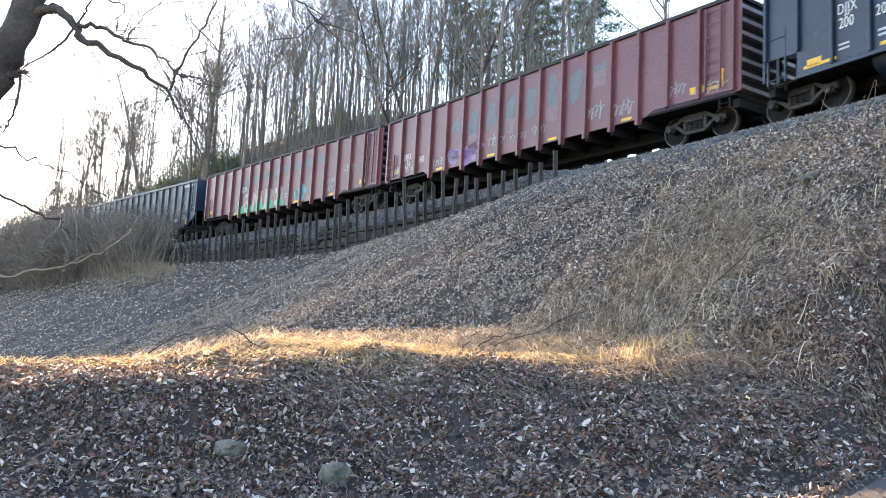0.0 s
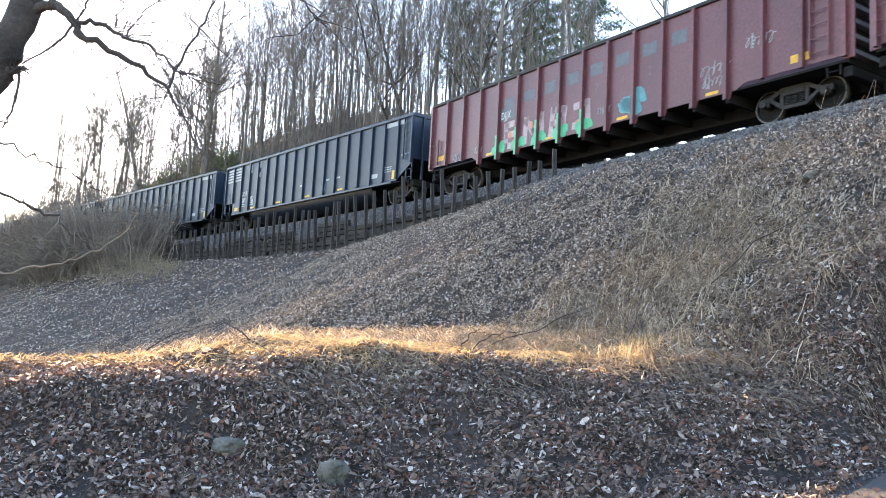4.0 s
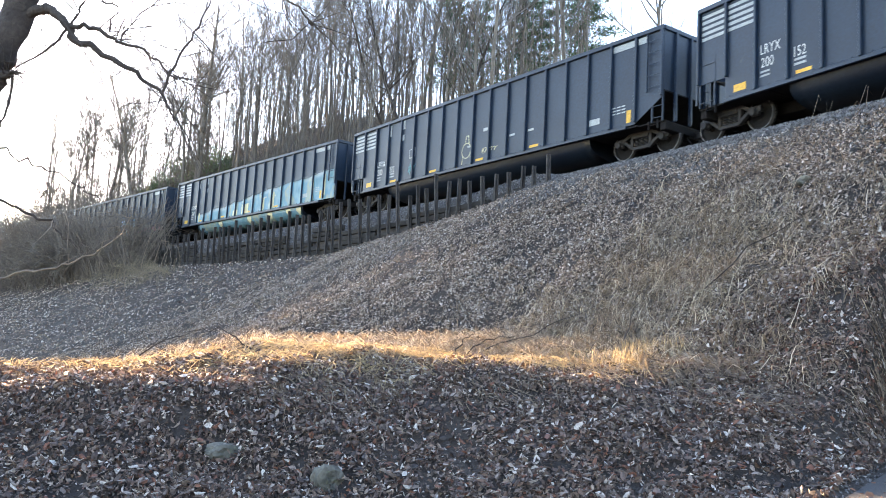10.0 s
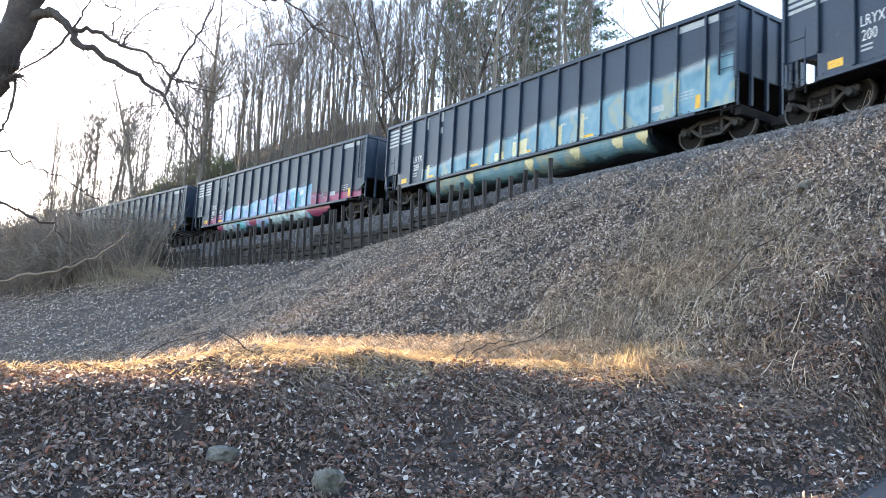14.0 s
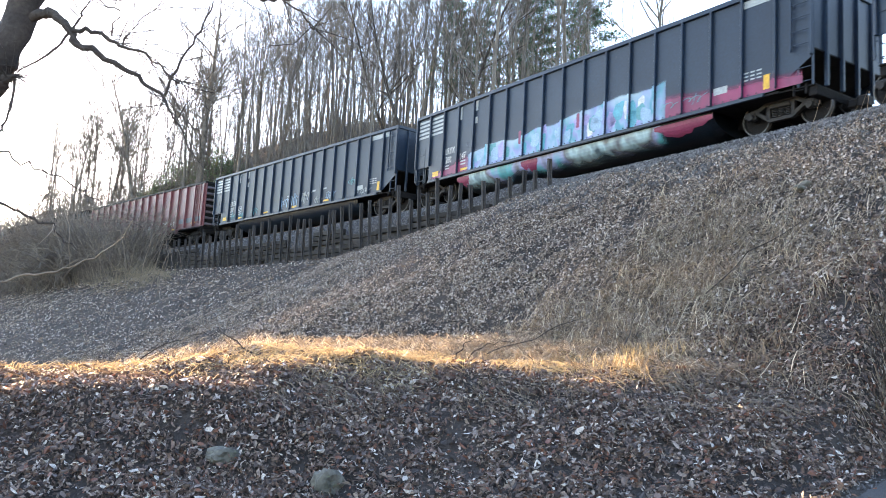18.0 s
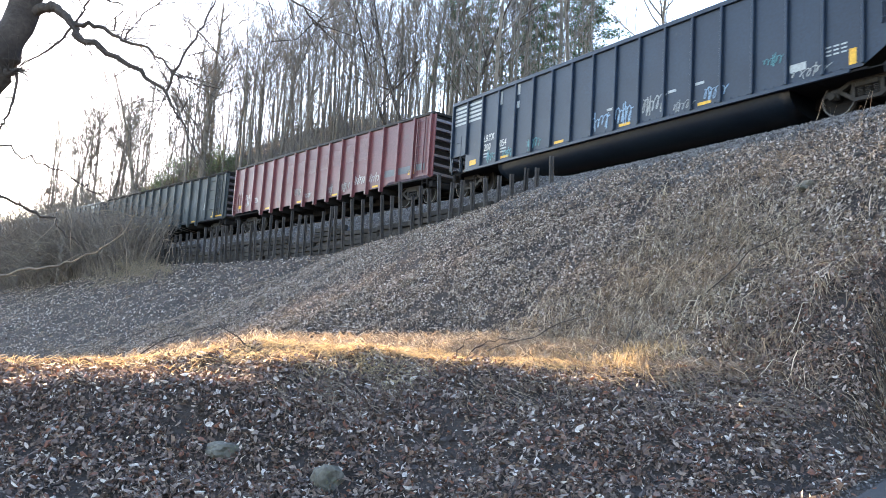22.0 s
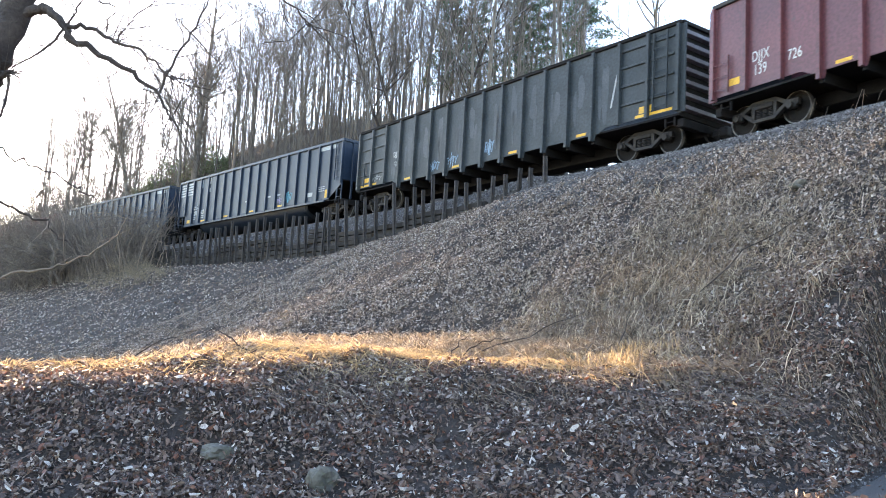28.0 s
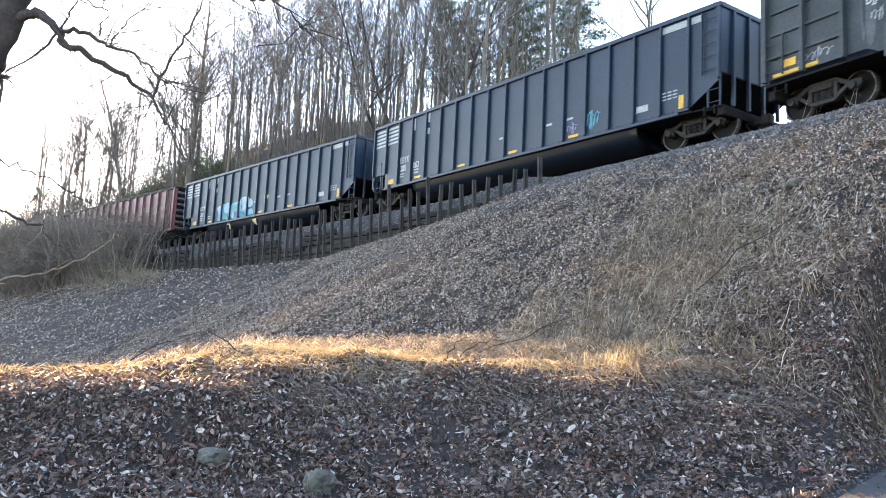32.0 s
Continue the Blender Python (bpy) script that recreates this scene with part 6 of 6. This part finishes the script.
# 8
letter(C[8], "DJJX", panel_x(1.36), 1.98, 0.40)
letter(C[8], "139", panel_x(1.42), 1.60, 0.40)
letter(C[8], "726", panel_x(2.5), 1.70, 0.40)
for i in range(5, 12):
    u = 0.06 + (i + 0.5) * PITCH
    spray(C[8], [patch_poly(rg, panel_x(u), 2.6 + 0.05 * i, 0.32, rg.uniform(0.35, 0.65))], M_FADE2, 0.004, "pale faded patch")
plate(C[8], "paint_patch", panel_x(15.0), panel_x(17.9), 1.55, 1.85, P_GREYB, "green-grey paint-out band")
for u, w, hh, z in ((6.8, 0.9, 0.45, 1.6), (8.0, 0.7, 0.4, 1.3), (10.2, 0.5, 0.45, 1.3), (11.4, 0.8, 0.5, 1.3), (12.5, 1.0, 0.4, 1.5), (13.8, 1.0, 0.4, 1.45)):
    tag(C[8], rg, u, z, w, hh, P_WHITE if u > 12 else P_DULL, 6)
# 9
letter(C[9], "DJJX", panel_x(2.9), 2.35, 0.32)
for u, w, hh, z in ((3.0, 0.5, 0.3, 1.9), (5.6, 0.8, 0.4, 1.3), (6.8, 0.8, 0.5, 1.3), (9.3, 0.5, 0.6, 1.4), (1.0, 1.0, 0.3, 1.45)):
    tag(C[9], rg, u, z, w, hh, P_BLUE if u > 5 else P_DULL, 5)
plate(C[9], "reflector", panel_x(16.6), panel_x(18.0), 1.33, 1.42, P_YELLOW, "yellow reflective strip")
plate(C[9], "reflector", panel_x(0.25), panel_x(1.6), 1.33, 1.42, P_YELLOW, "yellow reflective strip")
spray(C[9], stroke_polys([(panel_x(15.6), 1.9), (panel_x(15.75), 2.6), (panel_x(15.95), 3.5)], 0.06), P_DULL, 0.008, "pale drip streak")
for i in range(2, 14):
    u = 0.06 + (i + 0.5) * PITCH
    spray(C[9], [blob_poly(rg, panel_x(u + rg.uniform(-0.2, 0.2)), 2.6 + rg.uniform(-0.3, 0.4), 0.16, rg.uniform(0.4, 0.9)), blob_poly(rg, panel_x(u + rg.uniform(-0.3, 0.3)), 2.2, 0.07, 0.6)], P_WEATHER, 0.004, "pale weathered patch")
# 10
reporting(C[10], "LRYX", "200", "063")
tag(C[10], rg, 12.3, 1.35, 0.5, 0.35, P_LILAC, 4)
tag(C[10], rg, 13.2, 1.35, 0.6, 0.6, P_CYAN, 4)
# 11
reporting(C[11], "LRYX", "200", "")
for mt, n in ((P_CYAN, 16), (P_BLUE, 7), (P_TEAL, 4)):
    spray(C[11], blobs(rg, 4.8, 8.4, 1.35, 1.95, n, 0.36, 0.30), mt, 0.006 + 0.003 * rg.random(), "bright cyan graffiti letters")
spray(C[11], blobs(rg, 7.0, 8.9, 1.9, 2.2, 4, 0.14, 0.12) + blobs(rg, 10.0, 10.2, 1.7, 2.1, 2, 0.14, 0.18), P_CREAM, 0.011, "cream sprayed stars")
for u in (5.6, 8.6):
    tub_spray(C[11], u, u + 0.4, -1.5, -1.0, P_CREAM, "cream drip on the tub", rg)
# 12
letter(C[12], "DJJX", panel_x(1.36), 1.98, 0.40)
spray(C[12], blobs(rg, 4.0, 7.5, 1.3, 1.8, 14, 0.36, 0.26), P_DULL, 0.006, "pale graffiti letters")


# ---- overhanging tree beside the road ----
def limb_points(pts, r0, r1):
    n = len(pts)
    return [(Vector(p), r0 + (r1 - r0) * i / (n - 1)) for i, p in enumerate(pts)]


def bend(rg, strand, per=3, wob=0.02):
    """Finer, slightly crooked copy of a strand."""
    out = []
    for (p, r), (q, r2) in zip(strand, strand[1:]):
        for k in range(per):
            u = k / per
            out.append((p.lerp(q, u) + Vector((rg.gauss(0, wob), rg.gauss(0, wob), rg.gauss(0, wob))), r * (1 - u) + r2 * u))
    out.append(strand[-1])
    return out


def side_twigs(rg, strand, n, ln, r):
    out = []
    for _ in range(n):
        i = rg.randrange(len(strand) // 4, len(strand) - 1)
        p = strand[i][0]
        ax = (strand[i + 1][0] - p).normalized()
        d = (ax * 0.7 + Vector((rg.gauss(0, 0.7), rg.gauss(0, 0.5), rg.gauss(0, 0.7)))).normalized()
        l = ln * rg.uniform(0.4, 1.2)
        q = [(p, r)]
        for k in range(4):
            d = (d + Vector((rg.gauss(0, 0.25), rg.gauss(0, 0.2), rg.gauss(0, 0.25)))).normalized()
            p = p + d * l / 4
            q.append((p.copy(), r * (1 - 0.2 * (k + 1))))
        out.append(q)
    return out


def overhanging_tree():
    rg = random.Random(8)
    tree = new("leaning_tree")
    gz = ground_at(-5.5, 7.6)
    trunk = [((-5.5, 7.6, gz - 0.3), 0.30), ((-5.25, 7.6, gz + 0.9), 0.22), ((-4.85, 7.6, 2.92), 0.18), ((-4.62, 7.6, 3.35), 0.17), ((-4.44, 7.6, 3.73), 0.15), ((-4.26, 7.6, 3.96), 0.145), ((-4.11, 7.6, 4.46), 0.145), ((-4.0, 7.6, 4.9), 0.145), ((-3.78, 7.55, 5.6), 0.15), ((-3.5, 7.5, 6.8), 0.09), ((-3.3, 7.5, 8.2), 0.05)]
    vs, fs = tubes([bend(rg, [(Vector(p), r) for p, r in trunk], 3, 0.012)], 12)
    part("trunk", mesh_of("trunk", vs, fs, M_BARK_DARK, True), None, tree)
    boughs = [
        (((-4.02, 7.6, 4.57), (-3.91, 7.58, 4.61), (-3.80, 7.55, 4.63), (-3.69, 7.52, 4.59), (-3.58, 7.5, 4.49), (-3.48, 7.5, 4.32), (-3.17, 7.5, 4.20), (-2.95, 7.5, 4.08), (-2.78, 7.5, 3.97), (-2.62, 7.5, 3.85), (-2.53, 7.5, 3.70), (-2.44, 7.5, 3.60)), 0.055, 0.005),
        (((-3.53, 7.5, 4.45), (-3.36, 7.5, 4.45), (-3.17, 7.5, 4.39), (-3.05, 7.5, 4.32), (-2.81, 7.5, 4.25), (-2.63, 7.5, 4.11), (-2.49, 7.5, 3.99)), 0.024, 0.008),
        (((-3.52, 7.5, 4.45), (-3.46, 7.5, 4.60), (-3.38, 7.5, 4.78), (-3.34, 7.5, 5.0)), 0.014, 0.006),
        (((-3.53, 7.5, 4.45), (-3.66, 7.5, 4.26), (-3.82, 7.5, 4.13), (-3.99, 7.5, 4.01)), 0.014, 0.006),
        (((-2.62, 7.5, 3.86), (-2.49, 7.5, 4.20), (-2.36, 7.5, 4.44), (-2.26, 7.5, 4.73), (-2.21, 7.5, 4.96)), 0.014, 0.006),
        (((-4.16, 7.6, 3.98), (-4.05, 7.55, 3.98), (-3.93, 7.5, 3.99)), 0.05, 0.010),
        (((-4.02, 7.55, 4.0), (-4.03, 7.55, 3.74), (-4.06, 7.55, 3.55), (-4.11, 7.55, 3.42)), 0.014, 0.008),
        (((-3.16, 7.5, 4.40), (-3.11, 7.5, 4.65), (-3.35, 7.5, 4.78), (-3.47, 7.5, 4.94)), 0.010, 0.004),
        (((-3.05, 7.5, 4.32), (-2.99, 7.5, 4.46), (-2.89, 7.5, 4.61), (-2.70, 7.5, 4.76)), 0.010, 0.004),
        (((-3.85, 7.55, 5.3), (-3.2, 7.5, 5.35), (-2.6, 7.5, 5.15), (-2.10, 7.5, 4.92), (-1.85, 7.5, 4.86), (-1.64, 7.5, 4.85), (-1.43, 7.5, 4.89), (-1.25, 7.5, 4.98)), 0.045, 0.012),
        (((-1.61, 7.5, 4.85), (-1.42, 7.5, 4.73), (-1.32, 7.5, 4.60), (-1.22, 7.5, 4.55)), 0.010, 0.004),
    ]
    for pts, r0, r1 in boughs:
        st = bend(rg, limb_points(pts, r0, r1), 4, 0.010)
        vs, fs = tubes([st], 8)
        v2, f2 = tubes(side_twigs(rg, st, 9 if r0 < 0.02 else 26, 0.8, 0.0055), 4)
        bough = part("bough", mesh_of("bough", vs, fs, M_BARK_DARK, True), None, tree)
        tagged(part("twig", mesh_of("twig", v2, f2, M_BARK_DARK), None, bough), kind="stuff")
    return tagged(tree, "dark leaning tree with bare boughs over the road", "tree")


overhanging_tree()


# ---- brush, vines and saplings ----
def brush(seed, hgt, n, mat, arch=0.8, r=0.008, leafy=0, forks=4):
    """A clump of crooked, forking stems from one root."""
    rg = random.Random(seed)
    ob = new("brush")
    st = []
    for i in range(n):
        an = rg.uniform(0, 6.283)
        p = Vector((rg.gauss(0, 0.3), rg.gauss(0, 0.3), -0.05))
        d = Vector((math.cos(an) * 0.5, math.sin(an) * 0.5, 1)).normalized()
        l = hgt * rg.uniform(0.5, 1.4)
        q = [(p.copy(), r * rg.uniform(0.8, 1.5))]
        for k in range(6):
            d = (d + Vector((math.cos(an) * 0.12 * arch + rg.gauss(0, 0.24), math.sin(an) * 0.12 * arch + rg.gauss(0, 0.24), -0.15 * arch + rg.gauss(0, 0.12)))).normalized()
            p = p + d * l / 6
            q.append((p.copy(), r * (1 - 0.13 * k)))
        st.append(q)
        for s2 in side_twigs(rg, q, forks, hgt * 0.42, r * 0.6):
            st.append(s2)
            if rg.random() < 0.6:
                a = s2[2][0]
                st.append([(a, r * 0.4), (a + Vector((rg.gauss(0, 0.12), rg.gauss(0, 0.12), rg.gauss(0.05, 0.1))) * hgt, r * 0.3)])
    vs, fs = tubes(st, 3)
    me = mesh_of("stem_tangle", vs, fs, mat)
    tagged(part("stem_tangle", me, None, ob), kind="stuff")
    if leafy:
        cen = [(q[rg.randrange(2, len(q))][0], 0.2, leafy) for q in st if len(q) > 5]
        tagged(part("dead_foliage", leaf_cards(rg, cen, 0.05, M_DEADLEAF, "dead_foliage"), None, ob), kind="stuff")
    return ob


BR = [brush(50, 2.4, 15, M_SCRUB, 0.7, 0.016, 8, 6), brush(51, 1.5, 10, M_SCRUB, 1.0, 0.006, 0, 5), brush(52, 3.0, 13, M_SCRUB, 0.4, 0.018, 8, 6), brush(53, 1.7, 9, M_VINE, 1.7, 0.012, 0, 5), brush(54, 0.9, 12, M_VINE, 1.2, 0.004)]
placed = set()


def put_brush(k, x, y, sc, label, group):
    ob = BR[k] if k not in placed else copy_thing(BR[k], Matrix.Identity(4))
    placed.add(k)
    ob.matrix_basis = pose(x, y, ground_at(x, y), rng.uniform(-8, 8), rng.uniform(-8, 8), rng.uniform(0, 360)) @ Matrix.Scale(sc, 4)
    return tagged(ob, label, "shrub", group)


rng = random.Random(77)
for i in range(64):
    s = rng.uniform(-80, -24)
    far = s < -33
    d = rng.uniform(1.6, 4.2) if far else rng.uniform(1.6, 2.6)
    x, y, _ = at_track(s, d)
    tall = rng.uniform(1.2, 2.3) if far else rng.uniform(0.6, 1.0)
    put_brush(rng.choice((0, 0, 2, 2)), float(x), float(y), tall, "grey-brown leafless brush on the embankment", "brush by the wall")
for i in range(16):
    s = rng.uniform(-26, -17)
    x, y, _ = at_track(s, rng.uniform(1.9, 4.5))
    put_brush(3, float(x), float(y), rng.uniform(0.7, 1.2), "pale tangled vine stems by the wall", "vines by the wall")
for i in range(5):
    az, r = radians(rng.uniform(-31, -23)), rng.uniform(30, 42)
    put_brush(1, r * math.sin(az), r * math.cos(az), rng.uniform(0.9, 1.4), "tall tangled leafless brush behind the berm", "brush behind the berm")
for i in range(26):
    x, y = rng.uniform(-6.5, 6.5), rng.uniform(12.2, 17)
    put_brush(4, x, y, rng.uniform(0.4, 0.9), "small dry bramble stems in the grass", "brambles on the berm")
for i in range(16):
    s = rng.uniform(-50, -16)
    x, y, _ = at_track(s, -rng.uniform(6, 9))
    put_brush(rng.choice((0, 2)), float(x), float(y), rng.uniform(0.8, 1.3), "leafless brush at the foot of the wooded hillside", "brush behind the line")
for x, y, sc in ((-0.35, 13.6, 0.9), (0.75, 13.4, 1.1), (3.4, 14.6, 1.3), (5.4, 13.8, 1.0), (-8.6, 29.5, 1.6), (-9.4, 33.0, 1.4)):
    put_brush(1, x, y, sc * 0.6, "small leafless bush on the slope", "bushes on the slope")


def dead_branch(seed, pts, r, label, bark=None):
    rg = random.Random(seed)
    st = bend(rg, limb_points(pts, r, r * 0.25), 5, 0.02)
    ob = new("fallen_branch")
    vs, fs = tubes([st], 6)
    part("stem", mesh_of("stem", vs, fs, bark or M_BARK_DARK, True), None, ob)
    v2, f2 = tubes(side_twigs(rg, st, 9, 0.8, 0.005), 3)
    tagged(part("twig", mesh_of("twig", v2, f2, M_TWIG), None, ob), kind="stuff")
    return tagged(ob, label, "branch")


def on_ground(x, y, up=0.0):
    return (x, y, ground_at(x, y) + up)


dead_branch(1, [on_ground(-6.6, 10.0, -0.1), (-6.0, 9.8, 2.0), (-5.47, 9.5, 3.28), (-5.07, 9.5, 3.16), (-4.66, 9.5, 2.99), (-4.39, 9.5, 2.89), (-4.11, 9.5, 2.64)], 0.03, "thin dark sapling bowing over the berm")
dead_branch(2, [on_ground(-6.3, 9.9, -0.1), (-5.9, 9.7, 1.8), (-5.33, 9.5, 2.20), (-4.96, 9.5, 2.27), (-4.40, 9.5, 2.37), (-4.03, 9.5, 2.50), (-3.72, 9.5, 2.72), (-3.52, 9.5, 3.02)], 0.022, "pale bent branch reaching over the berm", M_TWIG)
dead_branch(3, [on_ground(-6.8, 9.6, -0.1), (-6.3, 9.6, 2.4), (-5.6, 9.5, 3.85), (-5.01, 9.5, 3.72), (-4.60, 9.5, 3.53), (-4.12, 9.5, 3.32), (-3.9, 9.5, 3.2)], 0.02, "thin arching sapling beside the road")
for k, (a, b) in enumerate((((0.25, 12.9), (1.35, 13.6)), ((0.2, 12.7), (0.62, 13.1)), ((2.9, 13.5), (3.5, 15.0)), ((-4.6, 12.4), (-3.4, 12.8)), ((-2.6, 12.6), (-3.9, 12.9)), ((0.4, 13.9), (3.0, 15.8)), ((3.9, 14.4), (6.6, 14.0)))):
    m = ((a[0] + b[0]) / 2, (a[1] + b[1]) / 2)
    dead_branch(10 + k, [on_ground(*a, 0.02), on_ground(*m, 0.42), on_ground(*b, 0.5)], 0.014, "dead stick leaning in the dry grass")


# pale vines arching out of the thicket, over the slope
for k, (x, y, up, wide) in enumerate(((-16.6, 46.5, 3.4, 1.7), (-15.6, 45.6, 2.6, 1.2), (-17.4, 47.0, 3.6, -1.6), (-15.0, 45.0, 2.2, 1.3))):
    z = ground_at(x, y)
    hang = [(x, y, z - 0.1), (x + 0.15 * wide, y, z + 0.6 * up), (x + 0.4 * wide, y - 0.1, z + up), (x + 0.75 * wide, y - 0.2, z + 0.97 * up), (x + 0.95 * wide, y - 0.2, z + 0.6 * up), (x + 0.85 * wide, y - 0.3, z + 0.25 * up), (x + 1.05 * wide, y - 0.3, z + 0.02)]
    dead_branch(30 + k, hang, 0.022, "pale looping vine stem above the leafy slope", M_TWIG)

# ---- evergreen shrubs behind the line ----
def evergreen_shrub(seed, w, hgt):
    rg = random.Random(seed)
    ob = new("evergreen_shrub")
    st, cen = [], []
    for i in range(26):
        an = rg.uniform(0, 6.283)
        rr = w * math.sqrt(rg.random()) * 0.5
        tip = Vector((math.cos(an) * rr, math.sin(an) * rr, hgt * rg.uniform(0.35, 1.0) * (1 - 0.5 * (rr / w))))
        st.append([(Vector((rg.gauss(0, 0.15), rg.gauss(0, 0.15), -0.1)), 0.035), (tip * 0.55 + Vector((0, 0, 0.15)), 0.022), (tip, 0.008)])
        cen.append((tip, 0.32, 46))
        cen.append((tip * 0.75, 0.30, 22))
    vs, fs = tubes(st, 4)
    part("stem", mesh_of("stem", vs, fs, M_BARK), None, ob)
    tagged(part("foliage", leaf_cards(rg, cen, 0.11, M_BUSH, "foliage"), None, ob), kind="stuff")
    return ob


sh = [evergreen_shrub(1, 3.6, 3.0), evergreen_shrub(2, 3.0, 2.4)]
for i, (az, r, sc) in enumerate([(-15.4, 86, 1.0), (-16.4, 88, 1.1), (-17.4, 90, 1.1), (-18.4, 92, 1.0), (-14.6, 80, 0.9), (-19.3, 92, 1.0), (-15.6, 76, 1.2), (-16.8, 77, 1.3), (-17.9, 78, 1.25), (-18.9, 80, 1.1)]):
    x, y = r * math.sin(radians(az)), r * math.cos(radians(az))
    ob = sh[i % 2] if i < 2 else copy_thing(sh[i % 2], Matrix.Identity(4))
    ob.matrix_basis = pose(float(x), float(y), ground_at(float(x), float(y)) - 0.05, 0, 0, 50 * i) @ Matrix.Scale(sc, 4)
    tagged(ob, "broad green evergreen shrub at the wood's edge", "shrub", "evergreen shrubs behind the line")


# ---- stones ----
def stone(seed, sx, sy, sz, mat=M_ROCK, cuts=2):
    rg = random.Random(seed)
    bm = bmesh.new()
    bmesh.ops.create_icosphere(bm, subdivisions=cuts + 1, radius=1)
    off = Vector((rg.uniform(0, 50), rg.uniform(0, 50), rg.uniform(0, 50)))
    for v in bm.verts:
        k = 1 + 0.55 * noise.noise(v.co * 1.1 + off) + 0.18 * noise.noise(v.co * 2.6 + off)
        v.co = Vector((v.co.x * sx * k, v.co.y * sy * k, v.co.z * sz * k))
    me = bpy.data.meshes.new("stone")
    bm.to_mesh(me)
    bm.free()
    me.materials.append(mat)
    return me


for i, (x, y, sx, sy, sz, lab) in enumerate([(-1.0, 8.52, 0.16, 0.15, 0.16, "mossy pale fieldstone on the leafy bank"), (-2.13, 8.92, 0.20, 0.14, 0.09, "flat mossy stone half sunk in leaves"), (6.93, 15.97, 0.24, 0.18, 0.12, "grey angular stone on the embankment"), (6.0, 12.6, 0.10, 0.09, 0.06, "small pale stone on the slope"), (5.3, 9.9, 0.07, 0.06, 0.05, "small white stone by the road")]):
    ob = new("stone", stone(40 + i, sx, sy, sz))
    ob.matrix_basis = pose(x, y, ground_at(x, y) + sz * 0.15, 0, 0, 40 * i)
    tagged(ob, lab, "stone")

def chips(name, x, y, z, size, mat, label, category):
    """Angular stones: squashed, turned octahedra."""
    n = len(x)
    base = np.array([[1, 0, 0], [-1, 0, 0], [0, 1, 0], [0, -1, 0], [0, 0, 1], [0, 0, -1]], float)
    fc = np.array([[0, 2, 4], [2, 1, 4], [1, 3, 4], [3, 0, 4], [2, 0, 5], [1, 2, 5], [3, 1, 5], [0, 3, 5]])
    v = base[None] * (size * nrng.uniform(0.5, 1.3, (n, 1, 3))) + nrng.normal(0, size * 0.15, (n, 6, 3))
    a = nrng.uniform(0, 6.283, n)
    b = nrng.uniform(0, 3.14, n)
    ca, sa, cb, sb = np.cos(a), np.sin(a), np.cos(b), np.sin(b)
    R = np.stack([np.stack([ca, -sa * cb, sa * sb], 1), np.stack([sa, ca * cb, -ca * sb], 1), np.stack([np.zeros(n), sb, cb], 1)], 1)
    v = np.einsum("nij,nkj->nki", R, v) + np.stack([x, y, z], 1)[:, None]
    f = (np.arange(n)[:, None, None] * 6 + fc[None]).reshape(-1, 3)
    me = bpy.data.meshes.new(name)
    me.from_pydata(v.reshape(-1, 3).tolist(), [], f.tolist())
    me.materials.append(mat)
    me.update()
    return tagged(new(name, me), label, category, kind="stuff")


def ballast_stones(n, s0, s1):
    s = nrng.uniform(s0, s1, n)
    q = nrng.uniform(0, 1, n) ** 0.8
    z = np.empty(n)
    d = np.empty(n)
    for i in range(n):
        pr = ballast_profile(float(s[i]))
        pts = pr[3:7]
        w = q[i] * 3
        j = min(int(w), 2)
        u = w - j
        d[i] = pts[j][0] * (1 - u) + pts[j + 1][0] * u
        z[i] = pts[j][1] * (1 - u) + pts[j + 1][1] * u
    x, y, h = at_track(s, d)
    return x, y, z


x, y, z = ballast_stones(15000, -12, 24)
chips("ballast_stones", x, y, z, 0.042, M_STONE, "loose grey crushed stone along the track's shoulder", "gravel")
x, y, z = ballast_stones(7000, -36, -12)
chips("ballast_stones", x, y, z, 0.05, M_STONE, "loose grey crushed stone behind the pile wall", "gravel")
s = nrng.uniform(8.5, 24, 8500)
d = 1.3 + np.abs(nrng.normal(0, 0.85, len(s)))
x, y, h = at_track(s, d)
chips("spilled_ballast", x, y, height(x, y) + 0.03, 0.042, M_STONE, "crushed stone spilled down the embankment", "gravel")


# ---- the road ----
def road_mesh():
    vs, fs = [], []
    us = np.arange(-60, 80, 0.5)
    ac = [0.02, 0.12, 1.5, 3.0, 5.4]
    for u in us:
        for a in ac:
            # foot of the edge line is at (-2.7, 0)
            x = -2.7 + 0.634 * u + 0.773 * a
            y = 0.773 * u - 0.634 * a
            al = max(0.63 * x + 0.77 * y, 0)
            vs.append((x, y, 0.066 * al + (0.03 if a > 0.05 else -0.05)))
    n = len(ac)
    for i in range(len(us) - 1):
        for k in range(n - 1):
            fs.append((i * n + k, (i + 1) * n + k, (i + 1) * n + k + 1, i * n + k + 1))
    return mesh_of("road", vs, fs, M_ROAD)


tagged(new("road", road_mesh()), "worn grey asphalt road along the foot of the bank", "road", kind="structure")
u = nrng.uniform(2, 16, 2500)
a = -np.abs(nrng.normal(0.0, 0.5, 2500)) + 0.1
x = -2.7 + 0.634 * u + 0.773 * a
y = 0.773 * u - 0.634 * a
chips("road_grit", x, y, height(x, y) + 0.01, 0.014, M_STONE, "small loose stones along the road's edge", "gravel")


motions()
